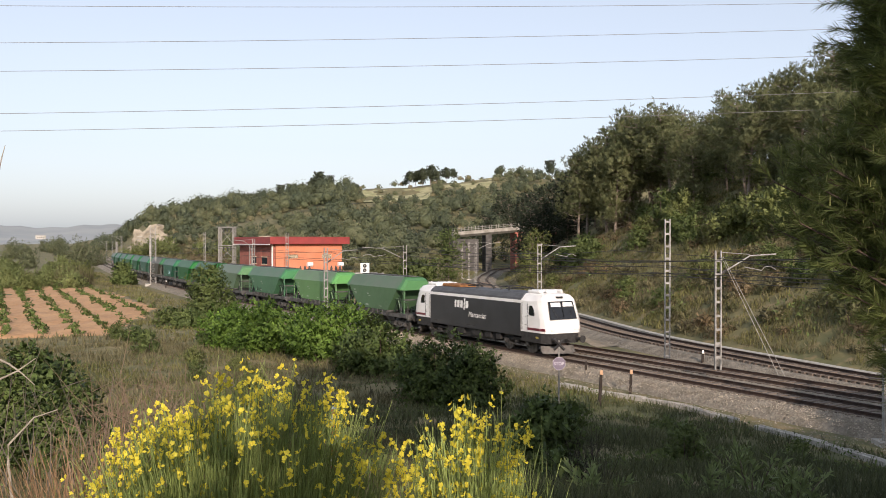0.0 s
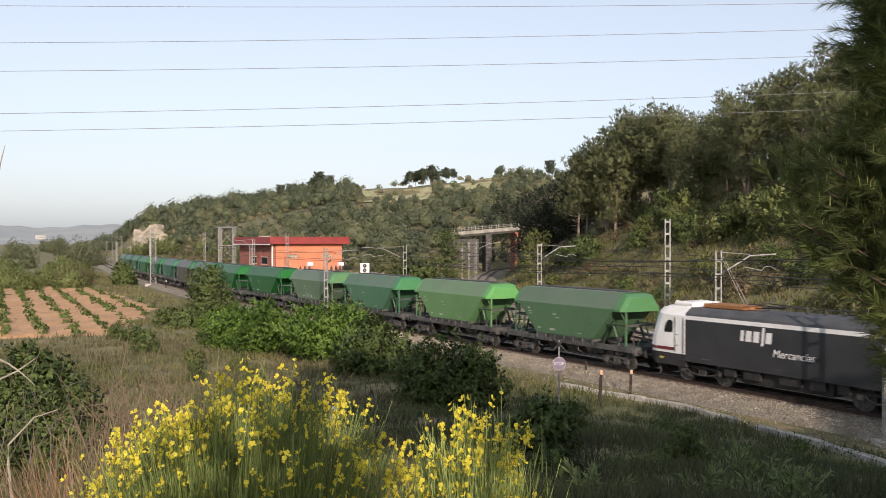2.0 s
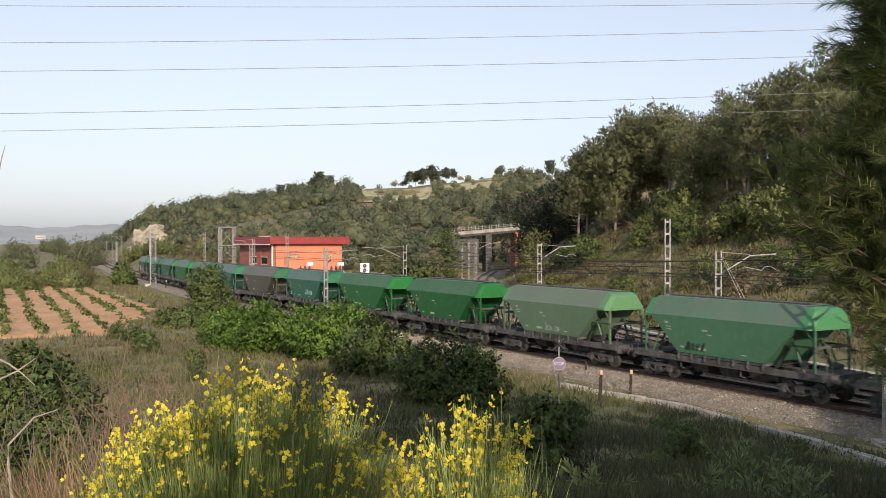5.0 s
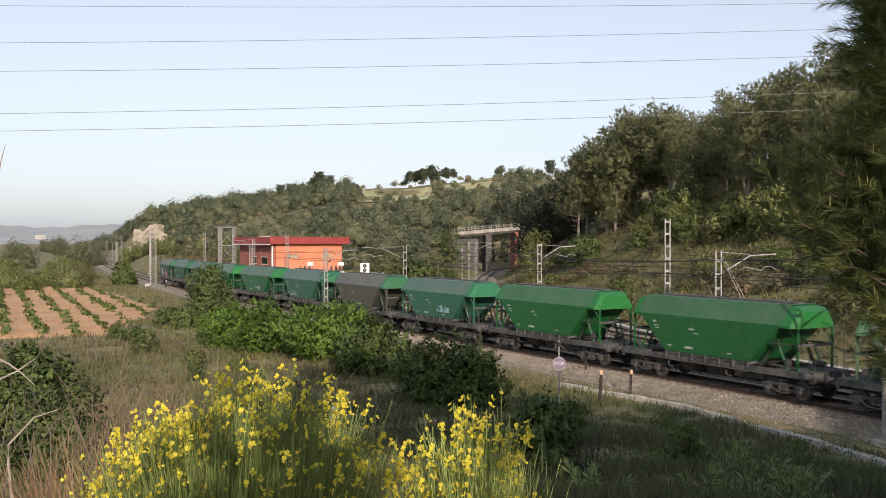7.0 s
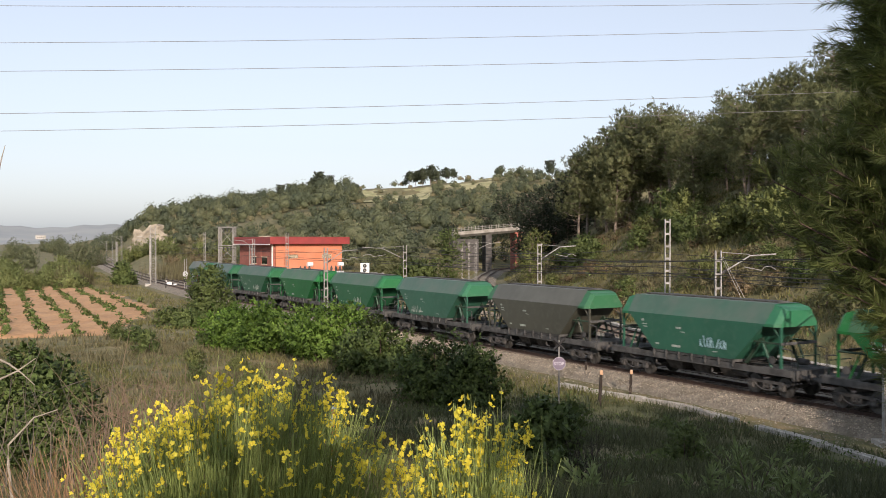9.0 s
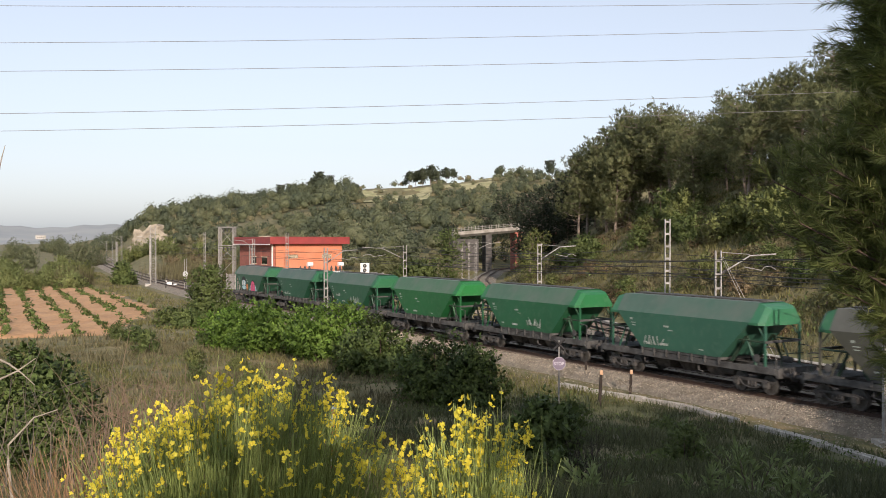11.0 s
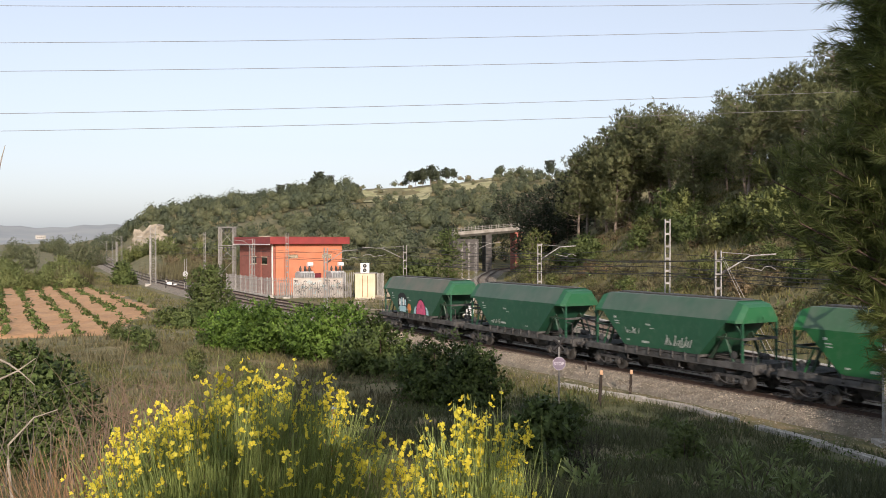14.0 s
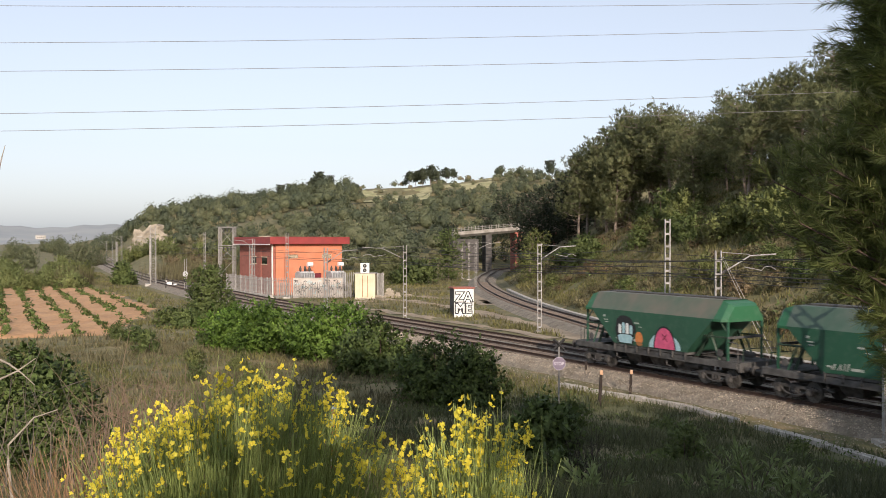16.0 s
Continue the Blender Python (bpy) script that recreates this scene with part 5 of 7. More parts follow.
def trail_post(x, y, top, tip, label):
    p = tagged(new("marker_post"), label, "post", group="trackside posts")
    z0 = ground_z(x, y) - 0.15
    z0 = max(z0, -0.75)
    p.matrix_basis = pose(x, y, z0, 0, 3, 0)
    part("shaft", loft(([], []), [[(a * 0.065 * w, b * 0.065 * w, z) for a, b in ((-1, -1), (1, -1), (1, 1), (-1, 1))] for z, w in ((0, 1.05), (top - z0 - 0.22, 0.95))]), M_POST, p)
    part("tip", loft(([], []), [[(a * 0.065 * w, b * 0.065 * w, z) for a, b in ((-1, -1), (1, -1), (1, 1), (-1, 1))] for z, w in ((top - z0 - 0.22, 1.0), (top - z0 - 0.05, 0.95), (top - z0, 0.6))]), tip, p, "paler post top")
    return p


trail_post(9.8, 48.5, 0.56, M_POSTTOP, "short dark post with a pale orange top on the ballast")
trail_post(7.5, 44.4, 1.12, M_POSTTOP, "tall dark wooden post with an orange top in the grass")
trail_post(8.3, 54.0, 0.29, M_POST, "short dark post on the ballast")
trail_post(16.8, 60.0, 0.25, M_WHITE, "short white concrete marker between the tracks")
trail_post(-9.5, 103.0, 0.6, M_WHITE, "short white concrete marker beside the track")
trail_post(-45.5, 152.0, 0.9, M_WHITE, "white distance marker beside the track")

# concrete channel kerb in the grass
KERB = [(6.6, 51.0), (7.6, 49.3), (9.4, 47.0), (11.26, 44.6), (12.4, 41.9), (13.4, 39.4), (14.4, 36.9), (15.1, 34.8), (15.7, 32.6), (16.3, 30.0), (17.0, 27.0)]
kerb = tagged(new("concrete_channel"), "pale concrete drainage channel, broken in places", "kerb")
kl = smooth_line(KERB, 1.0)
for i in range(len(kl) - 1):
    if i in (10, 19, 20):
        continue
    a, b = kl[i], kl[i + 1]
    m = (a + b) / 2
    z = max(ground_z(m[0], m[1]), -0.7) + 0.12
    l = float(np.linalg.norm(b - a))
    ob = part("channel_block", loft(([], []), [[(x, y, zz) for y, zz in ((-0.2, -0.3), (0.2, -0.3), (0.185, 0.07), (0.1, 0.085), (0.07, 0.0), (-0.07, 0.0), (-0.1, 0.085), (-0.185, 0.07))] for x in (-l / 2 + 0.01, l / 2 - 0.01)]), M_CONCRETE, kerb)
    ob.matrix_basis = pose(m[0], m[1], z + 0.02 * math.sin(i * 2.1), 2 * math.sin(i * 1.7), 0, math.degrees(math.atan2(b[1] - a[1], b[0] - a[0])))
ch = sweep("cable_channel", beside(BRANCH, 3.1)[index_at(BRANCH, 150):index_at(BRANCH, 20)], [(-0.3, -1.0), (0.3, -1.0), (0.3, -0.32), (-0.3, -0.32)], M_CONCRETE)
tagged(ch, "pale concrete cable channel along the branch track", "channel", kind="structure")

# white cabinets beside the far curve
for x, y, w, h in ((-47.6, 161, 0.8, 0.9), (-46.2, 160, 0.6, 0.7)):
    c = tagged(new("trackside_cabinet"), "small white cabinet on a concrete base beside the track", "cabinet", group="white cabinets")
    c.matrix_basis = pose(x, y, ground_z(x, y), 0, 0, 25)
    part("body", box(([], []), -w / 2, w / 2, -0.4, 0.4, 0.15, h), M_WHITE, c, bevel=0.03)
    part("base", box(([], []), -w / 2 - 0.1, w / 2 + 0.1, -0.5, 0.5, -0.3, 0.15), M_CONCRETE, c)
    part("door_edge", box(([], []), -0.02, 0.02, -0.415, -0.4, 0.25, h - 0.1), M_GALV, c)

# signal with a round pale head at the far curve
sg = tagged(new("railway_signal"), "trackside signal with a round pale disc on a lattice post", "signal")
sg.matrix_basis = pose(-40.4, 145.4, -0.7)
for s in (-1, 1):
    part("post_side", box(([], []), s * 0.16 - 0.04, s * 0.16 + 0.04, -0.06, 0.06, 0, 5.3), M_GALV, sg)
part("disc", disc(([], []), (0, -0.12, 2.9), "y", 0.42, 0.06, 18), M_GREYPAINT, sg, "round pale disc")
part("lamp_box", box(([], []), -0.25, 0.25, -0.2, 0.1, 1.6, 2.1), M_DARKSTEEL, sg)

# red and white marker pole in the broom
mp = tagged(new("marker_pole"), "thin red and white striped marker pole among the broom", "marker pole")
mx, my = -2.35, 20.0
mz = ground_z(mx, my)
mp.matrix_basis = pose(mx, my, mz)
mtop = 3.660 - mz
k, i = 0.0, 0
while k < mtop:
    part("band", tube(([], []), [(0, 0, k), (0, 0, min(k + 0.22, mtop))], 0.075, 10), (M_RED, M_SPRAYWHITE)[i % 2], mp)
    k, i = k + 0.222, i + 1
part("cap", tube(([], []), [(0, 0, mtop), (0, 0, mtop + 0.05)], [0.075, 0.03], 10), M_SPRAYWHITE, mp)


# ---- plants ----
def heights(x, y):
    return height(np.asarray(x, float), np.asarray(y, float))


def pine_parts(seed, h, crown_from, radius, n, leaf=(0.5, 0.16), material=None, lean=0.0, peak=0.34, clumps=44):
    """Meshes of a pine: a bent tapered trunk with limbs and dead lower boughs, and a ragged crown of upright needle tufts."""
    rng = np.random.default_rng(seed)
    top = np.array([lean * h + rng.normal(0, 0.5), rng.normal(0, 0.5), h])
    g = ([], [])
    bend = rng.uniform(0.1, 0.3)

    def stem(t):
        return np.array([top[0] * t * t + bend * math.sin(t * 4 + seed), top[1] * t * t + bend * math.cos(t * 3 + seed * 2), h * t * 0.95 - 0.6 * (1 - t)])
    tube(g, [stem(t) for t in np.linspace(0, 1, 8)], [0.017 * h * (1 - 0.85 * t) for t in np.linspace(0, 1, 8)], 7)
    for k in range(7):                                # dead boughs under the crown
        b = stem(crown_from * rng.uniform(0.45, 1.0))
        a = rng.uniform(0, 6.28)
        e = b + np.array([math.cos(a), math.sin(a), rng.uniform(-0.1, 0.3)]) * radius * rng.uniform(0.3, 0.6)
        tube(g, [b, (b + e) / 2 + np.array([0, 0, 0.1]), e], [0.035, 0.022, 0.008], 4)
    blobs = []
    heavy = rng.uniform(0, 6.28)
    for k in range(clumps):
        s = (k + rng.uniform(0, 1)) / clumps
        t = crown_from + (1 - crown_from) * s
        a = k * 2.4 + rng.uniform(-0.6, 0.6)
        full = np.interp(s, [0, 0.12, peak, 0.7, 0.9, 1.0], [0.5, 0.88, 1.0, 0.95, 0.78, 0.45])
        reach = radius * full * rng.uniform(0.35, 1.08) * (1 + 0.22 * math.cos(a - heavy))
        b = stem(t)
        e = b + np.array([math.cos(a) * reach, math.sin(a) * reach, reach * rng.uniform(-0.02, 0.4)])
        tube(g, [b, (b + e) / 2 + np.array([0, 0, -0.06 * reach]), e], [0.006 * h, 0.004 * h, 0.002 * h], 4)
        r = radius * rng.uniform(0.2, 0.36) * (1 - 0.15 * s)
        blobs.append((e, (r, r, r * rng.uniform(0.75, 1.2))))
        if reach > radius * 0.5:
            blobs.append((b * 0.45 + e * 0.55, (r * 0.9, r * 0.9, r * 0.8)))
    blobs.append((stem(1.0) + np.array([0, 0, 0.02 * h]), (radius * 0.24, radius * 0.24, radius * 0.3)))
    k = 4
    p, o = in_blobs(rng, n // k, blobs, 0.4)
    f = mass_facing(rng, p, o, stem(crown_from + 0.45 * (1 - crown_from)))
    q, f = sprays(rng, p, o, f, k, leaf[0] * 0.6, leaf[0], leaf[1], 0.85, 0.35, 0.5)
    return mesh_of("trunk", g, M_PINEBARK), foliage("crown", q, f, material or M_PINE)


def plant(name, meshes, x, y, scale, turn, label, category, group, z=None, sink=0.1):
    t = tagged(new(name), label, category, group=group)
    z = ground_z(x, y) if z is None else z
    for me in meshes:
        ob = new(me.name.split(".")[0], me)
        ob.parent = t
    t.matrix_basis = pose(x, y, z - sink, 0, 0, turn) @ Matrix.Diagonal((scale, scale, scale, 1))
    return t


PINES = [pine_parts(10 + k, (13, 14.5, 12.5, 15, 11.5)[k], (0.36, 0.42, 0.26, 0.38, 0.22)[k], (3.4, 3.6, 3.3, 3.7, 3.2)[k], 5200, (0.54, 0.29), clumps=34, peak=(0.4, 0.55, 0.3, 0.45, 0.3)[k]) for k in range(5)]
DYING = pine_parts(16, 12.5, 0.3, 3.2, 4600, (0.54, 0.29), M_PINEOLIVE, clumps=32)
UMBRELLAS = [pine_parts(30 + k, 9.0, 0.42, 2.9, 2400, (0.75, 0.42), M_FARPINE, peak=0.6, clumps=26) for k in range(2)]
DARK_PINES = [pine_parts(40 + k, 11.5, 0.08, 3.2, 3400, (0.5, 0.22), M_HOLM, clumps=56) for k in range(2)]

# the pine wood on the bank
rng = np.random.default_rng(5)
placed = []
for _ in range(6000):
    if len(placed) == 74:
        break
    b = rng.uniform(0.15, 0.475)
    y = rng.uniform(62, 235)
    x = b * y
    db, sb = nearest(BRANCH, np.array([x]), np.array([y]))
    if sb[0] < 0 or not (19.0 + 7 * float(rise(b, 0.17, 0.30)) < db[0] < 54):
        continue
    if any((x - q[0]) ** 2 + (y - q[1]) ** 2 < 22 for q in placed):
        continue
    placed.append((x, y))
for i, (x, y) in enumerate(placed):
    k = int(rng.integers(0, 5))
    olive = i % 13 == 4
    plant("pine_tree", DYING if olive else PINES[k], x, y, rng.uniform(0.85, 1.15) * float(np.interp(x / y, [0.115, 0.2, 0.24, 0.29, 0.34, 0.40, 0.7], [1.22, 1.12, 0.98, 0.85, 0.83, 0.92, 1.0])), rng.uniform(0, 360), "yellowing olive pine with dead lower boughs on the bank" if olive else "tall green pine with a bare lower trunk on the bank", "tree", "pine wood on the bank")
for x, y, k, s in ((22.6, 153, 0, 1.2), (26.5, 150, 2, 1.3), (25.6, 163, 3, 1.15), (29.5, 146, 1, 1.15), (31.5, 155, 3, 1.2)):
    plant("pine_tree", PINES[k], x, y, s, x * 33, "tall broad pine at the edge of the wood", "tree", "pine wood on the bank")
# leaf colour darkened for shade; trees beyond y 250 added to darken the underpass
for x, y, s in ((16.5, 181, 1.05), (20.5, 188, 1.1), (24.0, 178, 1.15), (19.0, 199, 1.1), (23.5, 200, 1.2), (27, 190, 1.15), (7, 262, 0.8), (11.5, 270, 0.9), (2, 258, 0.8), (33, 264, 1.0), (38, 272, 1.1), (14, 284, 0.9), (18.5, 279, 0.7), (14.5, 274, 0.6), (17.5, 292, 1.0), (21.5, 298, 1.0), (25.5, 304, 1.1), (19, 306, 1.2), (29, 312, 1.2)):
    plant("dark_pine", DARK_PINES[int(x) % 2], x, y, s, x * 50, "dense evergreen beside the bridge, leaf colour darkened for shade", "tree", "dark evergreens")
plant("pine_tree", pine_parts(61, 10.5, 0.06, 3.4, 6000, (0.4, 0.16), M_SHRUB, peak=0.35, clumps=40), 1.2, 190, 1.0, 20, "rounded green pine beside the bridge", "tree", "pines beside the branch track")
plant("pine_tree", pine_parts(62, 8.0, 0.05, 2.5, 5000, (0.34, 0.13), M_BANKLEAF, peak=0.3, clumps=40), 14.2, 150, 1.0, 70, "young yellow-green pine beside the branch track", "tree", "pines beside the branch track")
# pines and a shrub behind the camera that shade the foreground
SHADE_PINES = [pine_parts(50 + k, 11.5, 0.08, 3.2, 4200, (0.9, 0.5), M_HOLM, clumps=60) for k in range(2)]
SLENDER = pine_parts(48, 11.5, 0.12, 1.9, 3400, (0.9, 0.5), M_HOLM, clumps=56)
for x, y, s in ((9.8, -8, 1.3), (5.7, -8, 0.55), (4.6, -6.5, 0.48)):
    plant("dark_pine", SLENDER, x, y, s, x * 31, "dense dark evergreen on the grassy knoll", "tree", "evergreens on the knoll")
plant("dark_pine", pine_parts(49, 11.5, 0.72, 2.6, 3000, (0.9, 0.5), M_HOLM, clumps=40), 9.0, -20, 1.7, 40, "tall dark pine with a bare trunk on the knoll", "tree", "evergreens on the knoll")
for i, (x, y, s) in enumerate(((13.2, -5, 1.18), (15.5, -4, 0.98), (19, -3, 1.05), (23, 0, 0.95), (8.6, -3, 0.6), (9.5, 4, 0.45), (12.5, 5, 0.68), (14.5, 4, 0.76), (18, 6, 0.85), (26, 10, 1.15), (12.5, 9.5, 0.5), (16, 10.5, 0.58))):
    plant("dark_pine", SHADE_PINES[i % 2], x, y, s, x * 31, "dense dark evergreen on the grassy knoll", "tree", "evergreens on the knoll")



def bush_mesh(seed, blobs, n, leaf, material, stems=6, lift=0.4):
    """Branchwork, and leafy shoots standing out of an uneven heap of masses."""
    rng = np.random.default_rng(seed)
    k = 6
    p, o = in_blobs(rng, n // k, blobs, 0.45)
    mid = np.mean([b[0] for b in blobs], axis=0) * np.array([1, 1, 0.6])
    keep = p[:, 2] > -0.1
    p, o = p[keep], o[keep]
    q, f = sprays(rng, p, o, mass_facing(rng, p, o, mid), k, leaf[0] * 2.2, leaf[0] * 1.25, leaf[1] * 1.25, lift)
    g = ([], [])
    for j in range(stems):
        e = blobs[j % len(blobs)][0]
        tube(g, [(e[0] * 0.3, e[1] * 0.3, -0.4), (e[0] * 0.6, e[1] * 0.6, e[2] * 0.4), tuple(e)], [0.06, 0.045, 0.02], 5)
    return mesh_of("branchwork", g, M_BARK), foliage("foliage", q, f, material)


def lumps(seed, w, d, h, n):
    """Uneven heap of masses filling a bush w by d by h, with a few shoots over its top."""
    r = random.Random(seed)
    out = []
    for j in range(n):
        a, q = r.uniform(0, 6.28), r.random() ** 0.55
        s = r.uniform(0.12, 0.26)
        zz = r.uniform(0.1, 0.84) * h * (1 - 0.5 * q * q)
        out.append(((math.cos(a) * q * w * 0.42, math.sin(a) * q * d * 0.42, zz), (s * w * 0.72, s * d * 0.72, s * h * r.uniform(0.7, 1.1))))
        if j % 5 == 0:
            out.append(((math.cos(a) * q * w * 0.34, math.sin(a) * q * d * 0.34, h * r.uniform(0.8, 0.95) * (1 - 0.35 * q * q)), (0.07 * w, 0.07 * d, 0.1 * h)))
    return out


# two unseen shrubs added behind the camera, so their shadow darkens the lower broom
plant("leafy_bush", bush_mesh(131, lumps(31, 1.0, 0.9, 3.35, 22), 6000, (0.12, 0.08), M_DARKLEAF), 0.48, -2.2, 1.0, 0, "unseen dense shrub added to shade the foot of the broom", "bush", "bushes", sink=0.2)
plant("leafy_bush", bush_mesh(132, lumps(32, 0.9, 0.9, 3.2, 16), 2600, (0.12, 0.08), M_DARKLEAF), 1.12, -2.4, 1.0, 0, "unseen thin shrub added to shade the right-hand broom", "bush", "bushes", sink=0.2)

# the hedge of bushes before the line
for x, y, w, d, h, mt, seed, lab, n in (
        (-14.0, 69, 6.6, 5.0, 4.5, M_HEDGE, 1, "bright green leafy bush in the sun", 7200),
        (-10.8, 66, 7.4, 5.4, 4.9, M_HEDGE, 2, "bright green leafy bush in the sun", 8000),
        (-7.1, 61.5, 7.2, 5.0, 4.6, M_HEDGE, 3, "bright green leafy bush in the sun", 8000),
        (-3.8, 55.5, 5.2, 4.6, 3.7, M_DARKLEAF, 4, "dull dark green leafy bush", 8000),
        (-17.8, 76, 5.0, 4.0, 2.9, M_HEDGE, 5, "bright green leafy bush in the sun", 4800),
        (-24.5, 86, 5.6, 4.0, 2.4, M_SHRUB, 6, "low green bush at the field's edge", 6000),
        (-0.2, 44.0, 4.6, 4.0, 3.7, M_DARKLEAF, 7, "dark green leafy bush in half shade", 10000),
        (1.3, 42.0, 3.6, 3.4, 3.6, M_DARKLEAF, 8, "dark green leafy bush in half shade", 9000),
        (-25.2, 100, 7.0, 5.6, 6.1, M_SHRUB, 9, "round dark green tree beside the line", 9000),
        (-58.5, 170, 3.4, 3.2, 4.2, M_SHRUB, 10, "small green tree beside the far curve", 3500),
        (-10.5, 22.5, 5.3, 3.6, 3.7, M_DARKLEAF, 11, "dark dense shrub at the field's edge", 24000),
        (-8.4, 20.5, 2.6, 2.4, 2.4, M_DARKLEAF, 12, "dark dense shrub at the field's edge", 11000),
        (2.6, 25.0, 2.0, 1.8, 1.9, M_DARKLEAF, 13, "low dark shrub in the shade", 5000),
        (2.1, 17.0, 0.8, 0.8, 0.75, M_DARKLEAF, 14, "low dark shrub in the shade", 3000),
        (20.5, 132, 4.6, 4.2, 3.4, M_SHRUB, 17, "green shrub on the cutting", 5000),
        (-5.0, 172, 8.0, 6.0, 6.0, M_SHRUB, 18, "green shrub behind the tracks", 4000),
        (-11.0, 190, 10, 8.0, 9.0, M_PINE, 19, "dark green tree behind the substation", 5000)):
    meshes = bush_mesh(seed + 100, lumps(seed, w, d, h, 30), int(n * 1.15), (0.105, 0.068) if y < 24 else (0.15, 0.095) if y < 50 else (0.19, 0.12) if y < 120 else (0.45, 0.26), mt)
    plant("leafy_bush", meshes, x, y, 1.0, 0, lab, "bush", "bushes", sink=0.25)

# trees and thickets at the left, beyond the vineyard
M_THICKET = leafy("sunny_thicket_leaves", (0.225, 0.25, 0.095), (0.145, 0.175, 0.062), 0.25, 0.3, 0.35)
TALL = bush_mesh(206, lumps(66, 8.6, 8, 9.8, 40), 4000, (0.4, 0.25), M_FARWOOD)
for x, y, s in ((-97.5, 247, 1.0), (-123, 275, 0.82), (-112, 300, 0.8), (-190, 420, 0.9), (-176, 430, 0.8), (-205, 440, 1.0), (-215, 520, 1.0), (-250, 540, 1.1), (-232, 560, 0.9), (-236, 600, 1.0), (-270, 640, 1.2), (-290, 690, 1.2), (-262, 680, 1.0), (-310, 720, 1.2), (-330, 800, 1.4), (-300, 820, 1.3), (-352, 850, 1.4), (-286, 780, 1.2)):
    plant("field_tree", TALL, x, y, s, x * 7, "tall bushy tree standing over the thicket", "tree", "thicket behind the vineyard", sink=0.3)
LEFT = [bush_mesh(200 + k, lumps(60 + k, 9, 7, 6.5, 34), 3800, (0.35, 0.22), (M_THICKET, M_BANKLEAF, M_THICKET)[k]) for k in range(3)]
for i, (x, y, s) in enumerate(((-74, 158, 0.6), (-68, 152, 0.55), (-62.5, 156, 0.6), (-66, 162, 0.75), (-68, 167, 0.8), (-72, 170, 0.8), (-80, 170, 0.7), (-79, 154, 0.5), (-92, 196, 0.8), (-84, 206, 0.7), (-74, 190, 0.75), (-84, 180, 0.75), (-110, 230, 0.9), (-150, 300, 1.0), (-100, 245, 0.8), (-98, 160, 0.9), (-90, 150, 0.8), (-84, 280, 1.0), (-89, 284, 1.0), (-94, 287, 0.9), (-99, 292, 0.9), (-72, 275, 0.8), (-62, 262, 0.9), (-54, 250, 0.8))):
    plant("field_tree", LEFT[i % 3], x, y, s, i * 57, "bushy green tree in the thicket behind the vineyard", "tree", "thicket behind the vineyard", sink=0.3)

# shrubs on the bank under the wood
BANK = [bush_mesh(300 + k, lumps(80 + k, 4.2, 3.6, 3.2, 22), 1900, (0.24, 0.135), (M_SHRUB, M_BANKLEAF, M_DARKLEAF)[k]) for k in range(3)]
rng = np.random.default_rng(8)
for b, y, s, k in ((0.30, 103, 1.3, 1), (0.335, 101, 1.4, 1), (0.37, 98, 1.3, 0), (0.27, 108, 1.1, 0), (0.40, 92, 1.1, 1), (0.28, 92, 0.8, 1), (0.25, 112, 1.0, 0), (0.21, 120, 0.9, 0), (0.43, 85, 1.2, 0), (0.46, 80, 1.2, 2), (0.35, 84, 0.7, 0), (0.20, 98, 0.7, 0), (0.24, 88, 0.6, 0), (0.16, 128, 0.9, 0), (0.13, 140, 1.0, 2), (0.12, 128, 0.7, 1), (0.39, 75, 0.7, 2), (0.44, 70, 0.8, 0), (0.47, 64, 0.9, 2), (0.50, 72, 1.0, 0)):
    plant("bank_shrub", BANK[k], b * y, y, s, y * 37, "leafy green shrub on the grassy bank", "bush", "shrubs on the bank", sink=0.3)

n = 0
while n < 14:
    b, y = rng.uniform(0.115, 0.52), rng.uniform(70, 190)
    db, sb = nearest(BRANCH, np.array([b * y]), np.array([y]))
    if sb[0] > 0 and 9.5 < db[0] < 30 and rng.random() < 0.25 + 0.75 * float(rise(db[0], 10, 20)):
        n += 1
        plant("bank_shrub", BANK[int(rng.integers(0, 2))], b * y, y, rng.uniform(0.4, 0.95), rng.uniform(0, 360), "leafy green shrub on the grassy bank", "bush", "shrubs on the bank", sink=0.25)

# low brown scrub that covers the bank
SCRUB = [bush_mesh(330 + k, lumps(85 + k, 2.6, 2.2, (1.1, 0.8, 1.3)[k], 12), 420, (0.2, 0.085), (M_BRUSH, M_DRYGRASS, M_BANKSCRUB)[k], 4, 0.6) for k in range(3)]
rng = np.random.default_rng(9)
n = 0
while n < 230:
    b, y = rng.uniform(0.10, 0.52), rng.uniform(58, 165)
    db, sb = nearest(BRANCH, np.array([b * y]), np.array([y]))
    if sb[0] > 0 and 5.0 < db[0] < 27 and soft_noise(b * y, y, 5.0, 4.0) + rng.normal(0, 0.5) > -0.5:
        n += 1
        plant("scrub_clump", SCRUB[int(rng.integers(0, 3))], b * y, y, rng.uniform(0.5, 1.35), rng.uniform(0, 360), "low brownish scrub clump on the bank", "bush", "scrub on the bank", sink=0.12)

# scrub beyond the main line, before the far hill
rng = np.random.default_rng(28)
n = 0
while n < 46:
    b, y = rng.uniform(-0.36, -0.12), rng.uniform(150, 285)
    dm, sm = nearest(MAIN, np.array([b * y]), np.array([y]))
    if sm[0] > 0 and 15 < dm[0] < 46:
        n += 1
        plant("line_shrub", BANK[int(rng.integers(0, 2))], b * y, y, rng.uniform(0.45, 1.1), rng.uniform(0, 360), "scrubby green bush beyond the main line", "bush", "scrub beyond the line", sink=0.3)

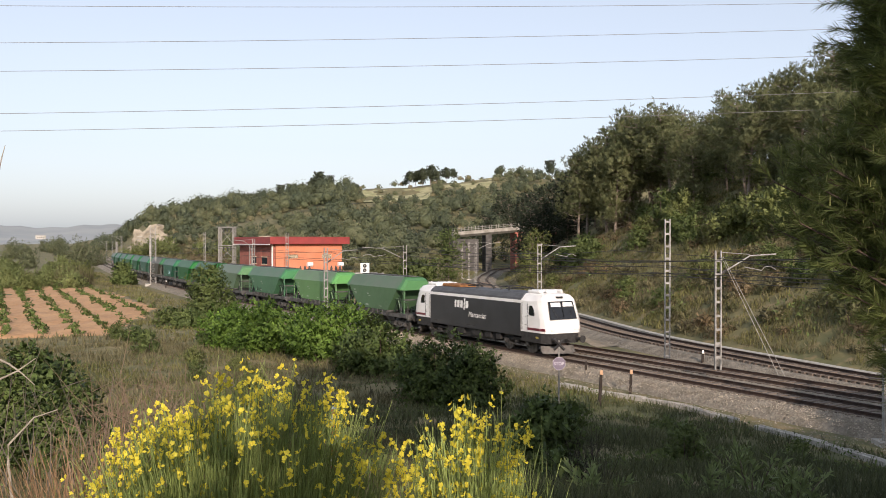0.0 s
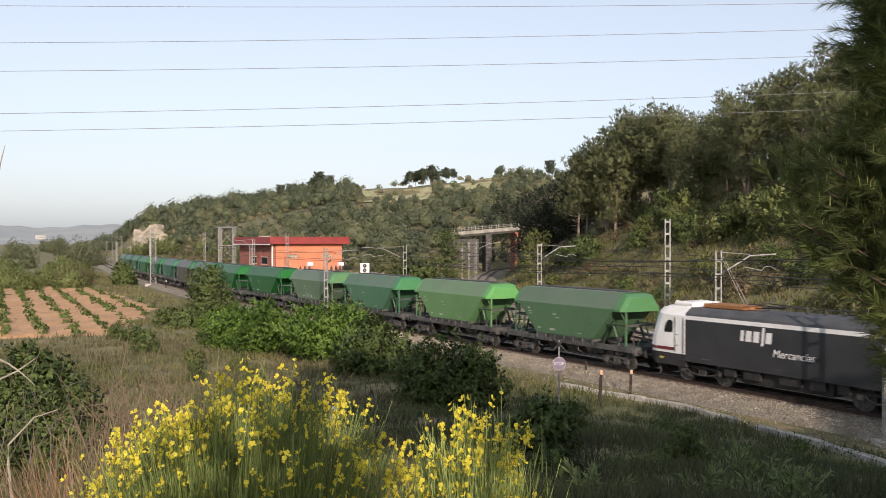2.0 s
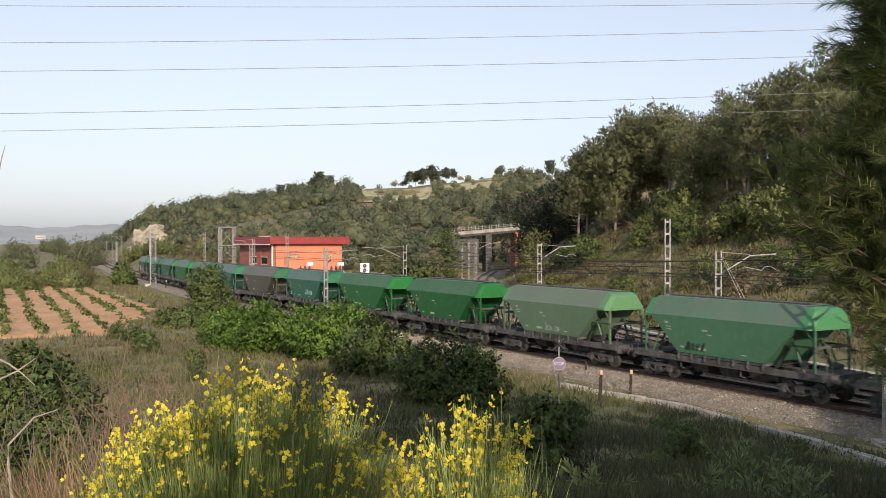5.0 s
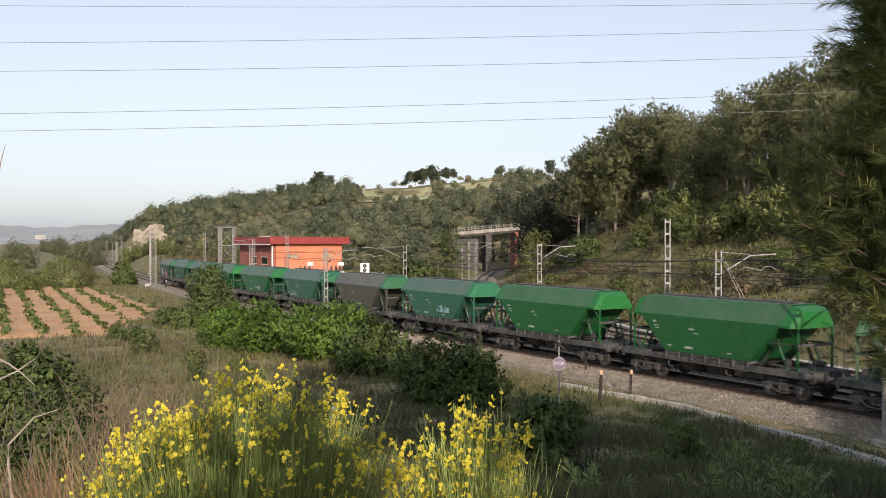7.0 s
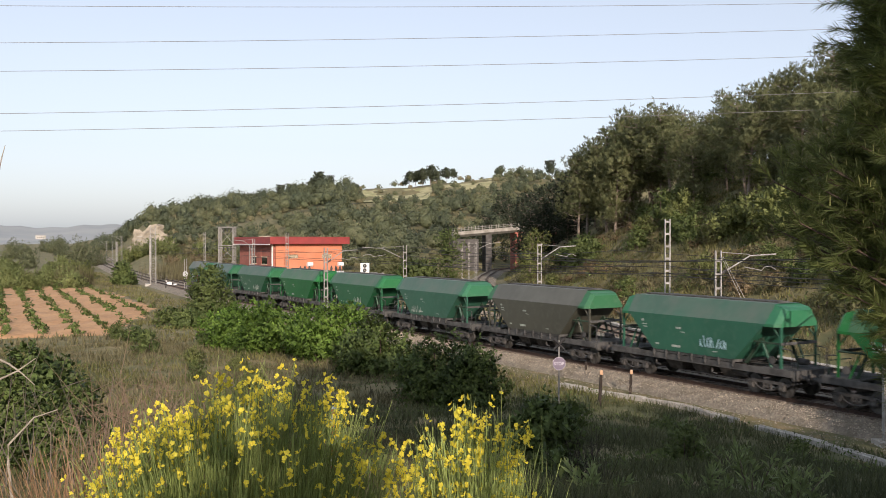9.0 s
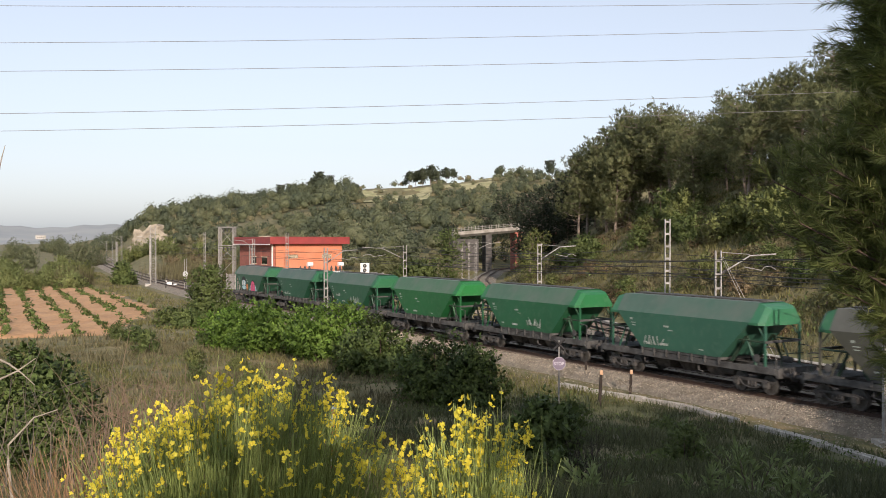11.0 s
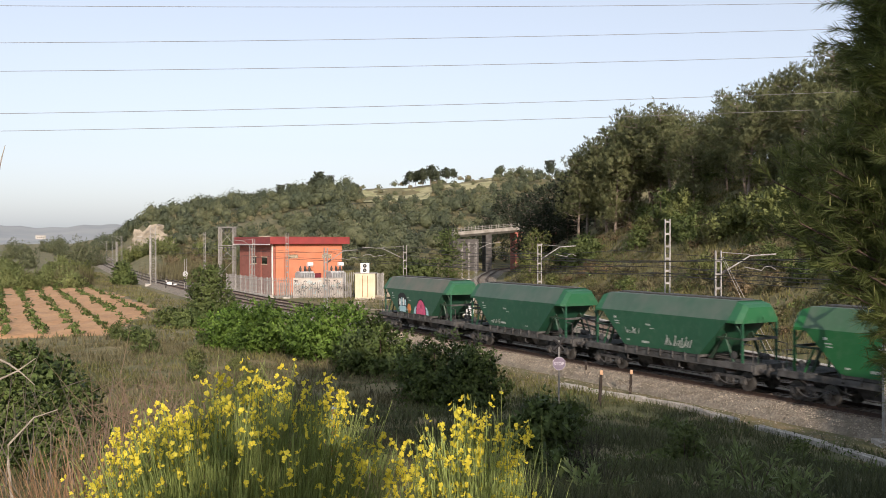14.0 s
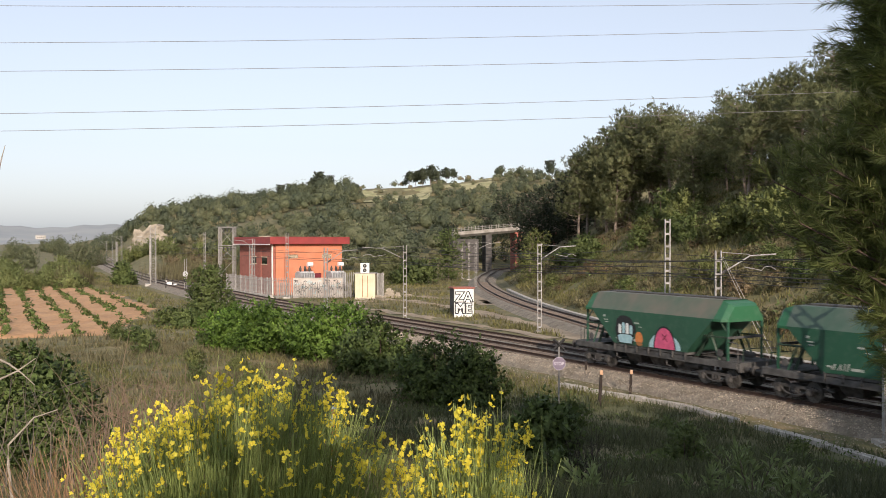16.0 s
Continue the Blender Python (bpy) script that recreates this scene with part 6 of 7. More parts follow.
for _ in range(190):
    b, y = rng.uniform(-0.37, -0.17), rng.uniform(160, 310)
    dm, sm = nearest(MAIN, np.array([b * y]), np.array([y]))
    if sm[0] > 0 and dm[0] > 12 and not (-40 < b * y < -10 and y < 165):
        plant("scrub_clump", SCRUB[int(rng.integers(0, 3))], b * y, y, rng.uniform(1.0, 2.6), rng.uniform(0, 360), "low brownish scrub clump beyond the main line", "bush", "scrub beyond the line", sink=0.12)

# undergrowth inside the wood
rng = np.random.default_rng(18)
n = 0
while n < 18:
    b, y = rng.uniform(0.23, 0.5), rng.uniform(66, 150)
    db, sb = nearest(BRANCH, np.array([b * y]), np.array([y]))
    if sb[0] > 0 and 20 < db[0] < 40:
        n += 1
        plant("wood_shrub", BANK[int(rng.integers(0, 2))], b * y, y, rng.uniform(0.9, 1.6), rng.uniform(0, 360), "green undergrowth shrub among the pine trunks", "bush", "undergrowth in the wood", sink=0.3)

# the far wood: too many trees to count
def core_form(n=8, m=5):
    """A rough round form in separate four-cornered pieces."""
    def at(i, j):
        a, b = 2 * math.pi * i / n, math.pi * (j / m - 0.42)
        return (math.cos(a) * math.cos(b), math.sin(a) * math.cos(b), math.sin(b))
    return np.array([[at(i, j), at(i + 1, j), at(i + 1, j + 1), at(i, j + 1)] for i in range(n) for j in range(m)])


CORE = core_form()


def far_wood():
    """Rounded pines and oaks, thinner on the dry slope at the left, dense in the hollows, and low scrub between."""
    rng = np.random.default_rng(3)
    n = 2700
    b = rng.uniform(-0.375, 0.19, n)
    deep = np.where(b < -0.29, 900.0, 640.0)
    r = np.sqrt(rng.uniform(215 ** 2, deep ** 2))
    y = r / np.sqrt(1 + b * b)
    x = b * y
    dm, sm = nearest(MAIN, x, y)
    db, sb = nearest(BRANCH, x, y)
    field = ((b > -0.085) & (b < -0.012) & (r > 450) & (rng.random(n) < 0.93)) | ((b > 0.0) & (b < 0.055) & (r > 490) & (rng.random(n) < 0.8))
    dry = rise(-b, 0.13, 0.2) * rise(-r, -520, -330)
    thin = soft_noise(x, y, 31.0, 3.0) + 0.7 * soft_noise(x, y, 11.0, 1.0) > 1.0 - 1.0 * dry
    ok = (sm > 0) & (dm > 22) & (db > 16) & ~field & ~(thin & (rng.random(n) < 0.85))
    x, y, r, dry, b = x[ok], y[ok], r[ok], dry[ok], b[ok]
    z = heights(x, y)
    sorts = ([], []), ([], []), ([], [])
    for i in range(len(x)):
        h = (2.0 + 9.5 * rng.random() ** 1.3) * (1 - 0.4 * dry[i]) * (1.0 + 0.15 * (r[i] > 420)) * ((0.5 if b[i] < 0.06 else 0.68) if -0.1 < b[i] < 0.19 and r[i] > 390 else 1.0)
        k = (2 if rng.random() < 0.6 else 0) if h < 4.5 else int(rng.random() < 0.5)
        slim = rng.uniform(0.26, 0.38) if k == 1 else rng.uniform(0.36, 0.56)
        w = h * slim
        m = 100 if r[i] > 340 else 220
        d = unit(rng.normal(0, 1, (m, 3)))
        d[:, 2] = np.abs(d[:, 2]) * 1.15 - 0.3
        lump = 1 + 0.24 * np.sin(d[:, :1] * 5 + i) * np.cos(d[:, 1:2] * 4 - i)
        low = 0.5 if k == 1 else 0.42
        p = np.array([x[i], y[i], z[i] + h * low]) + d * np.array([w, w, h * (0.5 if k != 1 else 0.46)]) * rng.uniform(0.82, 1.0, (m, 1)) * lump
        size = 0.42 + r[i] / 1050
        f = unit(d + rng.normal(0, 0.2, d.shape))
        a = unit(np.cross(f, rng.normal(0, 1, d.shape)))
        c = np.cross(f, a)
        ln, wd = 0.56 * size * rng.uniform(0.6, 1.2, (m, 1)), 0.4 * size * rng.uniform(0.6, 1.2, (m, 1))
        sorts[k][0].append(np.stack([p - a * ln, p - c * wd, p + a * ln, p + c * wd], axis=1))
        sorts[k][1].append(np.repeat(f[:, None, :], 4, axis=1))
        # the mass of twigs inside
        e = CORE * (1 + 0.24 * np.sin(CORE[:, :, :1] * 5 + i) * np.cos(CORE[:, :, 1:2] * 4 - i))
        sorts[k][0].append(np.array([x[i], y[i], z[i] + h * low]) + e * np.array([w, w, h * 0.44]) * 0.5)
        sorts[k][1].append(CORE)
    for k, (name, material, label, kind) in enumerate((("far_wood", M_FARWOOD, "hazy green oak and pine wood covering the far hill", "wood"), ("far_pines", M_FARPINE, "darker pines scattered through the far wood", "wood"), ("far_scrub", M_FARSCRUB, "low olive scrub between the trees of the far hill", "scrub"))):
        tagged(new(name, foliage(name, np.concatenate(sorts[k][0]), np.concatenate(sorts[k][1]), material)), label, kind, kind="stuff")


far_wood()
for b, R, s in ((-0.142, 560, 1.25), (-0.133, 556, 1.5), (-0.124, 562, 1.25), (-0.036, 560, 1.2), (-0.029, 566, 1.2), (-0.022, 560, 1.35), (-0.013, 563, 1.5), (-0.007, 558, 1.1), (0.004, 560, 1.2), (0.012, 563, 1.0), (-0.30, 470, 0.9), (-0.22, 520, 0.9), (-0.175, 540, 1.1), (-0.165, 541, 1.1), (-0.155, 543, 0.9), (0.115, 560, 1.3)):
    plant("umbrella_pine", UMBRELLAS[int(abs(b) * 1000) % 2], b * R, R, s * 0.85, R * 13 + b * 900, "umbrella pine standing out on the ridge", "tree", "pines on the ridge")

# pale terraces and rock on the far hill
def rock(x, y, z, w, h, seed, label):
    r = random.Random(seed)
    rings = []
    for k in range(10):
        t = k / 9
        s = (1 - 0.65 * t ** 1.5) * r.uniform(0.82, 1.12)
        ox = r.uniform(-0.12, 0.12) * w
        rings.append([(ox + math.cos(a) * w * s * r.uniform(0.72, 1.2), math.sin(a) * w * 0.5 * s * r.uniform(0.7, 1.2), h * (t + r.uniform(-0.05, 0.05))) for a in [2 * math.pi * j / 17 for j in range(17)]])
    ob = part("rock_outcrop", loft(([], []), rings), M_ROCK)
    ob.location = (x, y, z)
    return tagged(ob, label, "rock", group="rocks")


rock(-92, 296, ground_z(-92, 296) - 0.5, 6.2, 9.0, 1, "pale ochre rock outcrop above the curve")
rock(-98.5, 300, ground_z(-98.5, 300) - 0.5, 3.5, 9, 2, "pale ochre rock outcrop above the curve")
rock(-58, 300, ground_z(-58, 300) - 0.5, 7, 3.5, 3, "pale bare rock on the far hillside")
rock(16.6, 31.5, ground_z(16.6, 31.5) - 0.3, 0.7, 0.8, 4, "grey boulder beside the channel")
for i, (x, y, w, h) in enumerate(((-7.6, 131, 0.9, 1.5), (-6.4, 130.5, 0.6, 0.9), (-9.2, 128, 1.6, 0.7), (-11.0, 126, 1.2, 0.5), (-5.0, 133, 1.1, 0.6))):
    rock(x, y, ground_z(x, y) - 0.15, w, h, 20 + i, "brown heap of earth and rubble beside the kiosk")
rock(5.6, 30.0, ground_z(5.6, 30) - 0.15, 0.22, 0.35, 5, "small pale stone in the grass")


def field_patch(name, pts, material, label, lift=0.05, n=30):
    """A cultivated patch that follows the ground."""
    (x0, y0), (x1, y1), (x2, y2), (x3, y3) = pts
    u, v = np.meshgrid(np.linspace(0, 1, n), np.linspace(0, 1, n))
    X = (x0 * (1 - u) + x1 * u) * (1 - v) + (x3 * (1 - u) + x2 * u) * v
    Y = (y0 * (1 - u) + y1 * u) * (1 - v) + (y3 * (1 - u) + y2 * u) * v
    Z = heights(X, Y) + lift
    f = [(j * n + i, j * n + i + 1, (j + 1) * n + i + 1, (j + 1) * n + i) for j in range(n - 1) for i in range(n - 1)]
    ob = part(name, (np.stack([X, Y, Z], -1).reshape(-1, 3).tolist(), f), material)
    return tagged(ob, label, "field", kind="structure")


M_TERRACE = mat("pale_terrace_field", (0.42, 0.38, 0.22), (0.24, 0.24, 0.10), 0.18, 0.95, 0.3, fine=0.3)
field_patch("terrace_field", [(-40, 452), (-6, 452), (-6.5, 552), (-48, 552)], M_TERRACE, "pale terraced field on the ridge", 0.15)
field_patch("terrace_field", [(1, 492), (28, 492), (33, 552), (0, 552)], M_TERRACE, "pale terraced field on the ridge", 0.15)


VINEYARD = [(-28.0, 78.0), (-33.2, 108.0), (-46.0, 134.0), (-61.5, 163.0), (-100.0, 152.0), (-52.0, 72.0)]


def in_vineyard(x, y):
    x, y = np.asarray(x, float), np.asarray(y, float)
    ok = np.ones(x.shape, bool)
    for (x0, y0), (x1, y1) in zip(VINEYARD, VINEYARD[1:] + VINEYARD[:1]):
        ok &= (x1 - x0) * (y - y0) - (y1 - y0) * (x - x0) > 0
    return ok


def vineyard_soil():
    gx, gy = np.meshgrid(np.arange(-102, -26, 0.55), np.arange(71, 165, 0.55))
    m = gx.shape[1]
    inner = in_vineyard(gx - 0.9, gy) & in_vineyard(gx + 0.9, gy) & in_vineyard(gx, gy - 0.9) & in_vineyard(gx, gy + 0.9)
    Z = heights(gx, gy) + np.where(inner, 0.19, -0.08) + 0.09 * np.sin((gx * 0.8995 + gy * 0.437) / 2.75 * 2 * np.pi) + 0.02 * soft_noise(gx, gy, 0.6)
    ok = in_vineyard(gx[:-1, :-1] + 0.27, gy[:-1, :-1] + 0.27)
    j, i = np.nonzero(ok)
    f = np.stack([j * m + i, j * m + i + 1, (j + 1) * m + i + 1, (j + 1) * m + i], -1)
    used = np.unique(f)
    remap = np.full(gx.size, -1)
    remap[used] = np.arange(len(used))
    v = np.stack([gx, gy, Z], -1).reshape(-1, 3)[used]
    ob = part("vineyard_soil", (v.tolist(), remap[f].tolist()), M_SOIL, smooth=True)
    tagged(ob, "bare red-brown ploughed soil of a vineyard", "field", kind="structure")


vineyard_soil()

# vines in rows
VINE_DIR = np.array([-0.437, 0.8995])
def vines():
    variants = [bush_mesh(400 + k, lumps(90 + k, 1.1, 1.1, 0.95, 8), 150, (0.2, 0.17), M_VINE, 2) for k in range(3)]
    rng = np.random.default_rng(12)
    across = np.array([VINE_DIR[1], -VINE_DIR[0]])
    n = 0
    for row in range(26, -27, -1):
        for k in range(-60, 60):
            p = np.array([-50.0, 105.0]) + across * row * 2.75 + VINE_DIR * k * 2.2 + rng.normal(0, 0.12, 2)
            inside = bool(in_vineyard(p[0], p[1])) and p[0] / p[1] > -0.50
            if inside and rng.random() < 0.88 and n < 330:
                n += 1
                plant("grapevine", variants[int(rng.integers(0, 3))], p[0], p[1], rng.uniform(0.45, 0.9), rng.uniform(0, 360), "low green grapevine in red soil", "vine", "vineyard rows", sink=0.02)
    return n


vines()


# ---- grass and undergrowth ----
def blades(rng, x, y, h, w, lean=0.35):
    n = len(x)
    z = heights(x, y)
    a = rng.uniform(0, 2 * np.pi, n)
    s = np.stack([np.cos(a), np.sin(a), np.zeros(n)], -1) * (w * rng.uniform(0.6, 1.4, n))[:, None]
    hh = h * rng.uniform(0.45, 1.4, n)
    d = np.stack([rng.normal(0, lean, n) * hh, rng.normal(0, lean, n) * hh, hh], -1)
    p = np.stack([x, y, z - 0.03], -1)
    return np.stack([p - s, p + s, p + d * 0.6 + s * 0.7, p + d], axis=1)


def scatter(rng, n, b0, b1, r0, r1, power=0.5):
    b = rng.uniform(b0, b1, n)
    r = (rng.uniform(r0 ** (1 / power), r1 ** (1 / power), n)) ** power
    y = r / np.sqrt(1 + b * b)
    return b * y, y


def grass():
    rng = np.random.default_rng(21)
    green, dry, bank = [], [], []
    for n, b0, b1, r0, r1, h, w in ((70000, -0.5, 0.52, 12, 34, 0.30, 0.012), (45000, -0.5, 0.5, 29, 46, 0.36, 0.02), (50000, -0.5, 0.5, 46, 76, 0.4, 0.03), (95000, 0.05, 0.62, 55, 130, 0.36, 0.026), (95000, -0.5, 0.1, 74, 250, 0.38, 0.065), (26000, -0.5, 0.5, 6, 14, 0.28, 0.006), (60000, 0.08, 0.44, 78, 165, 0.5, 0.05)):
        x, y = scatter(rng, n, b0, b1, r0, r1, 0.6)
        dm, sm = nearest(MAIN, x, y)
        db, sb = nearest(BRANCH, x, y)
        vineyard = in_vineyard(x, y)
        dk = np.min([nearest(q, x, y)[0] for q in DIRT_LINES], axis=0)
        kx = np.min(np.hypot(x[:, None] - kl[None, :, 0], y[:, None] - kl[None, :, 1]), axis=1)
        ok = (kx > 0.55) & (dk > 1.0) & ((sm < 0) & (dm > 4.9) | (sm > 0) & (dm > 10.5)) & (db > 4.3) & ~vineyard
        x, y = x[ok], y[ok]
        mood = soft_noise(x, y, 6.0, 1.0) + rng.normal(0, 0.5, len(x)) + np.where(y > 50, 0.0, 0.0) - 0.6 * (x / y < -0.05) * (y < 80) + 1.8 * (x / y > -0.03) * (y < 50) - 0.25 * (x / y > 0.05) * (y > 55)
        # thicker in tufts
        tuft = soft_noise(x, y, 0.9, 0.3) + 0.6 * soft_noise(x, y, 3.3, 2.0) > -0.55
        x, y, mood = x[tuft], y[tuft], mood[tuft]
        g = mood > -0.2
        (green if r1 < 60 else bank).append(blades(rng, x[g], y[g], h, w))
        dry.append(blades(rng, x[~g], y[~g], h * 1.15, w * 0.8))
    tagged(new("grass", quads("grass", np.concatenate(green), M_GRASS)), "green meadow grass and weeds, coloured darker for shade", "grass", kind="stuff")
    tagged(new("bank_grass", quads("bank_grass", np.concatenate(bank), M_MEADOW)), "yellowish-green grass on banks and verges, coloured lighter for sun", "grass", kind="stuff")
    tagged(new("dry_grass", quads("dry_grass", np.concatenate(dry), M_DRYGRASS)), "dry straw-coloured grass", "grass", kind="stuff")
    # low leafy weeds
    x, y = scatter(rng, 30000, -0.5, 0.5, 12, 70, 0.6)
    dm, sm = nearest(MAIN, x, y)
    ok = (sm < 0) & (dm > 4.8) & (soft_noise(x, y, 2.2, 5.0) > 0.35) & ~in_vineyard(x, y)
    x, y = x[ok], y[ok]
    p = np.stack([x, y, heights(x, y) + rng.uniform(0, 0.35, len(x))], -1)
    tagged(new("weeds", quads("weeds", leaves(rng, p, np.array([0, 0, 0.6]), 0.16, 0.07), M_SHRUB)), "low leafy green weeds", "weeds", kind="stuff")
    # brush on the bank
    x, y = scatter(rng, 26000, 0.08, 0.62, 60, 150, 0.6)
    db, sb = nearest(BRANCH, x, y)
    ok = (sb > 0) & (db > 6) & (soft_noise(x, y, 5.2, 5.0) + 0.5 * soft_noise(x, y, 1.7, 1.0) > 0.25)
    x, y = x[ok], y[ok]
    p = np.stack([x, y, heights(x, y) + rng.uniform(0, 0.8, len(x))], -1)
    k = rng.random(len(x)) < 0.45
    tagged(new("bank_brush", quads("bank_brush", leaves(rng, p[k], np.array([0, 0, 0.7]), 0.4, 0.16), M_SHRUB)), "scrubby green brush on the bank", "brush", kind="stuff")
    tagged(new("bank_brush", quads("bank_brush", leaves(rng, p[~k], np.array([0, 0, 0.9]), 0.32, 0.06), M_DRYGRASS)), "dry brown brush on the bank", "brush", kind="stuff")


grass()


def ballast_stones():
    """Loose stones on the shoulder that faces the camera."""
    rng = np.random.default_rng(31)
    a = rng.uniform(-75, -18, 16000)
    d = rng.uniform(30.9, 35.1, 16000)
    z = np.interp(d, [30.85, 32.5, 33.4, 35.2], [-1.0, -0.22, -0.18, -0.17])
    c = np.stack([AWAY.x * d + TRAVEL.x * a, AWAY.y * d + TRAVEL.y * a, np.maximum(z, heights(AWAY.x * d + TRAVEL.x * a, AWAY.y * d + TRAVEL.y * a))], -1)
    r = rng.uniform(0.022, 0.05, (16000, 1))
    dirs = np.array([(1, 0, -0.2), (-0.5, 0.87, 0), (-0.5, -0.87, 0.1), (0.1, 0.05, 1.0)])
    v = c[:, None, :] + dirs[None] * r[:, :, None] * rng.uniform(0.6, 1.3, (16000, 4, 1)) 
    idx = np.array([(0, 1, 3), (1, 2, 3), (2, 0, 3)])
    me = bpy.data.meshes.new("loose_ballast")
    faces = (np.arange(16000)[:, None, None] * 4 + idx[None]).reshape(-1, 3)
    me.from_pydata(v.reshape(-1, 3).tolist(), [], faces.tolist())
    me.materials.append(M_STONE)
    tagged(new("loose_ballast", me), "loose crushed stones on the ballast shoulder", "gravel", kind="stuff")


ballast_stones()


# ---- the broom in flower, close to the camera ----
def broom(outline, y, n_stems, n_spikes, seed, spread):
    """Rush-like stems fanning up to an outline (x, top), and loose spikes of pea flowers at the ends of some."""
    rng = np.random.default_rng(seed)
    thing = tagged(new("flowering_broom"), "broom bush with rush-like green stems and bright yellow flowers", "bush", group="flowering broom")
    ox, oz = [q[0] for q in outline], [q[1] for q in outline]
    xc, wide = (ox[0] + ox[-1]) / 2, ox[-1] - ox[0]

    def stems(n, short):
        tx = rng.uniform(ox[0], ox[-1], n)
        ty = y + rng.normal(0, spread, n)
        tz = np.interp(tx, ox, oz) + 0.028 * np.sin(tx * 41 + seed) * np.sin(tx * 17) - np.abs(rng.normal(0, short, n)) - 0.25 * np.abs(ty - y)
        bx = xc + (tx - xc) * 0.5 + rng.normal(0, 0.05, n)
        by = y + (ty - y) * 0.45
        base = np.stack([bx, by, heights(bx, by) - 0.05], -1)
        return base, np.stack([tx, ty, tz], -1), rng.normal(0, 0.09, (n, 3)) * np.array([1.0, 1.0, 0.15])

    def point(b, e, w, t):
        t = np.asarray(t)[:, None] if np.ndim(t) else t
        p = b + (e - b) * t + w * (t * t - 0.5 * t)
        lean = (e - b) * np.array([1, 1, 0])
        return p + lean * 0.35 * (t * t - t)

    def rods(b, e, w, thick, cuts):
        side = unit(np.cross(e - b, rng.normal(0, 1, b.shape)))
        c = [point(b, e, w, t) for t in cuts]
        out = []
        for i in range(len(cuts) - 1):
            w0, w1 = thick * (1 - 0.5 * cuts[i]), thick * (1 - 0.5 * cuts[i + 1])
            out.append(np.stack([c[i] - side * w0, c[i] + side * w0, c[i + 1] + side * w1, c[i + 1] - side * w1], axis=1))
        return np.concatenate(out)
    b, e, w = stems(n_stems, 0.12)
    e[:, 2] -= 0.05
    rod = [rods(b, e, w, 0.0014, np.linspace(0.25, 1, 6))]
    # side shoots on the upper half of the stems
    k = rng.integers(0, n_stems, int(n_stems * 2.2))
    p = point(b[k], e[k], w[k], rng.uniform(0.55, 0.97, len(k)))
    d = unit(unit(e - b)[k] + rng.normal(0, 0.22, p.shape)) * rng.uniform(0.05, 0.16, (len(k), 1))
    ob = new("shoot_tangle", quads("shoot_tangle", rods(p, p + d, d * 0, 0.0011, [0.0, 0.5, 1.0]), M_BROOM))
    ob.parent = thing
    # flower spikes: taller stems, each with a handful of flowers along its end
    b, e, w = stems(n_spikes, 0.085)
    e[:, 2] += np.maximum(0, rng.normal(-0.01, 0.025, n_spikes))
    rod.append(rods(b, e, w, 0.0014, np.linspace(0.4, 1, 6)))
    ob = new("stem_tangle", quads("stem_tangle", np.concatenate(rod), M_BROOM))
    ob.parent = thing
    count = rng.integers(2, 8, n_spikes)
    k = np.repeat(np.arange(n_spikes), count)
    long = np.linalg.norm(e - b, axis=1)[k]
    back = np.abs(rng.normal(0, 0.055, len(k))) + 0.004
    c = point(b[k], e[k], w[k], 1 - back / long)
    n = len(c)
    a = rng.uniform(0, 2 * np.pi, n)
    f = unit(np.stack([np.cos(a), np.sin(a) - 0.35, rng.normal(0.05, 0.25, n)], -1))
    u = unit(np.array([0, 0, 1.0]) + rng.normal(0, 0.3, (n, 3)) - 0.2 * f)
    u = unit(u - f * np.sum(u * f, axis=1, keepdims=True))
    r = np.cross(f, u)
    sz = rng.uniform(0.0066, 0.0132, (n, 1))
    c = c + f * 0.007

    def at(x, yy, z):
        return c + (r * x + f * yy + u * z) * sz
    petals = []
    for sgn in (-1, 1):
        petals.append(np.stack([at(0, 0, 0), at(sgn * 0.62, 0.12, 0.45), at(sgn * 0.4, -0.12, 1.15), at(0, -0.06, 1.0)], axis=1))          # half of the raised standard
        petals.append(np.stack([at(0, 0.05, 0.05), at(sgn * 0.42, 0.55, 0.22), at(sgn * 0.3, 1.05, -0.12), at(sgn * 0.08, 0.6, -0.25)], axis=1))   # a wing
    petals.append(np.stack([at(-0.1, 0.1, -0.05), at(-0.08, 0.75, -0.5), at(0.08, 0.95, -0.35), at(0.1, 0.2, 0.0)], axis=1))                    # the keel
    ob = new("blossom", quads("blossom", np.concatenate(petals), M_FLOWER))
    ob.parent = thing
    ob["label"] = "bright yellow pea-like flowers"
    return thing


broom([(-0.99, 6.64), (-0.93, 6.75), (-0.83, 6.82), (-0.72, 6.87), (-0.61, 6.92), (-0.53, 6.955), (-0.45, 6.925), (-0.37, 6.905), (-0.29, 6.87), (-0.23, 6.78), (-0.16, 6.74)], 2.6, 2600, 330, 1, 0.2)
broom([(-0.12, 6.60), (-0.07, 6.72), (-0.02, 6.81), (0.03, 6.83), (0.11, 6.865), (0.18, 6.80), (0.27, 6.66)], 2.55, 800, 135, 2, 0.14)


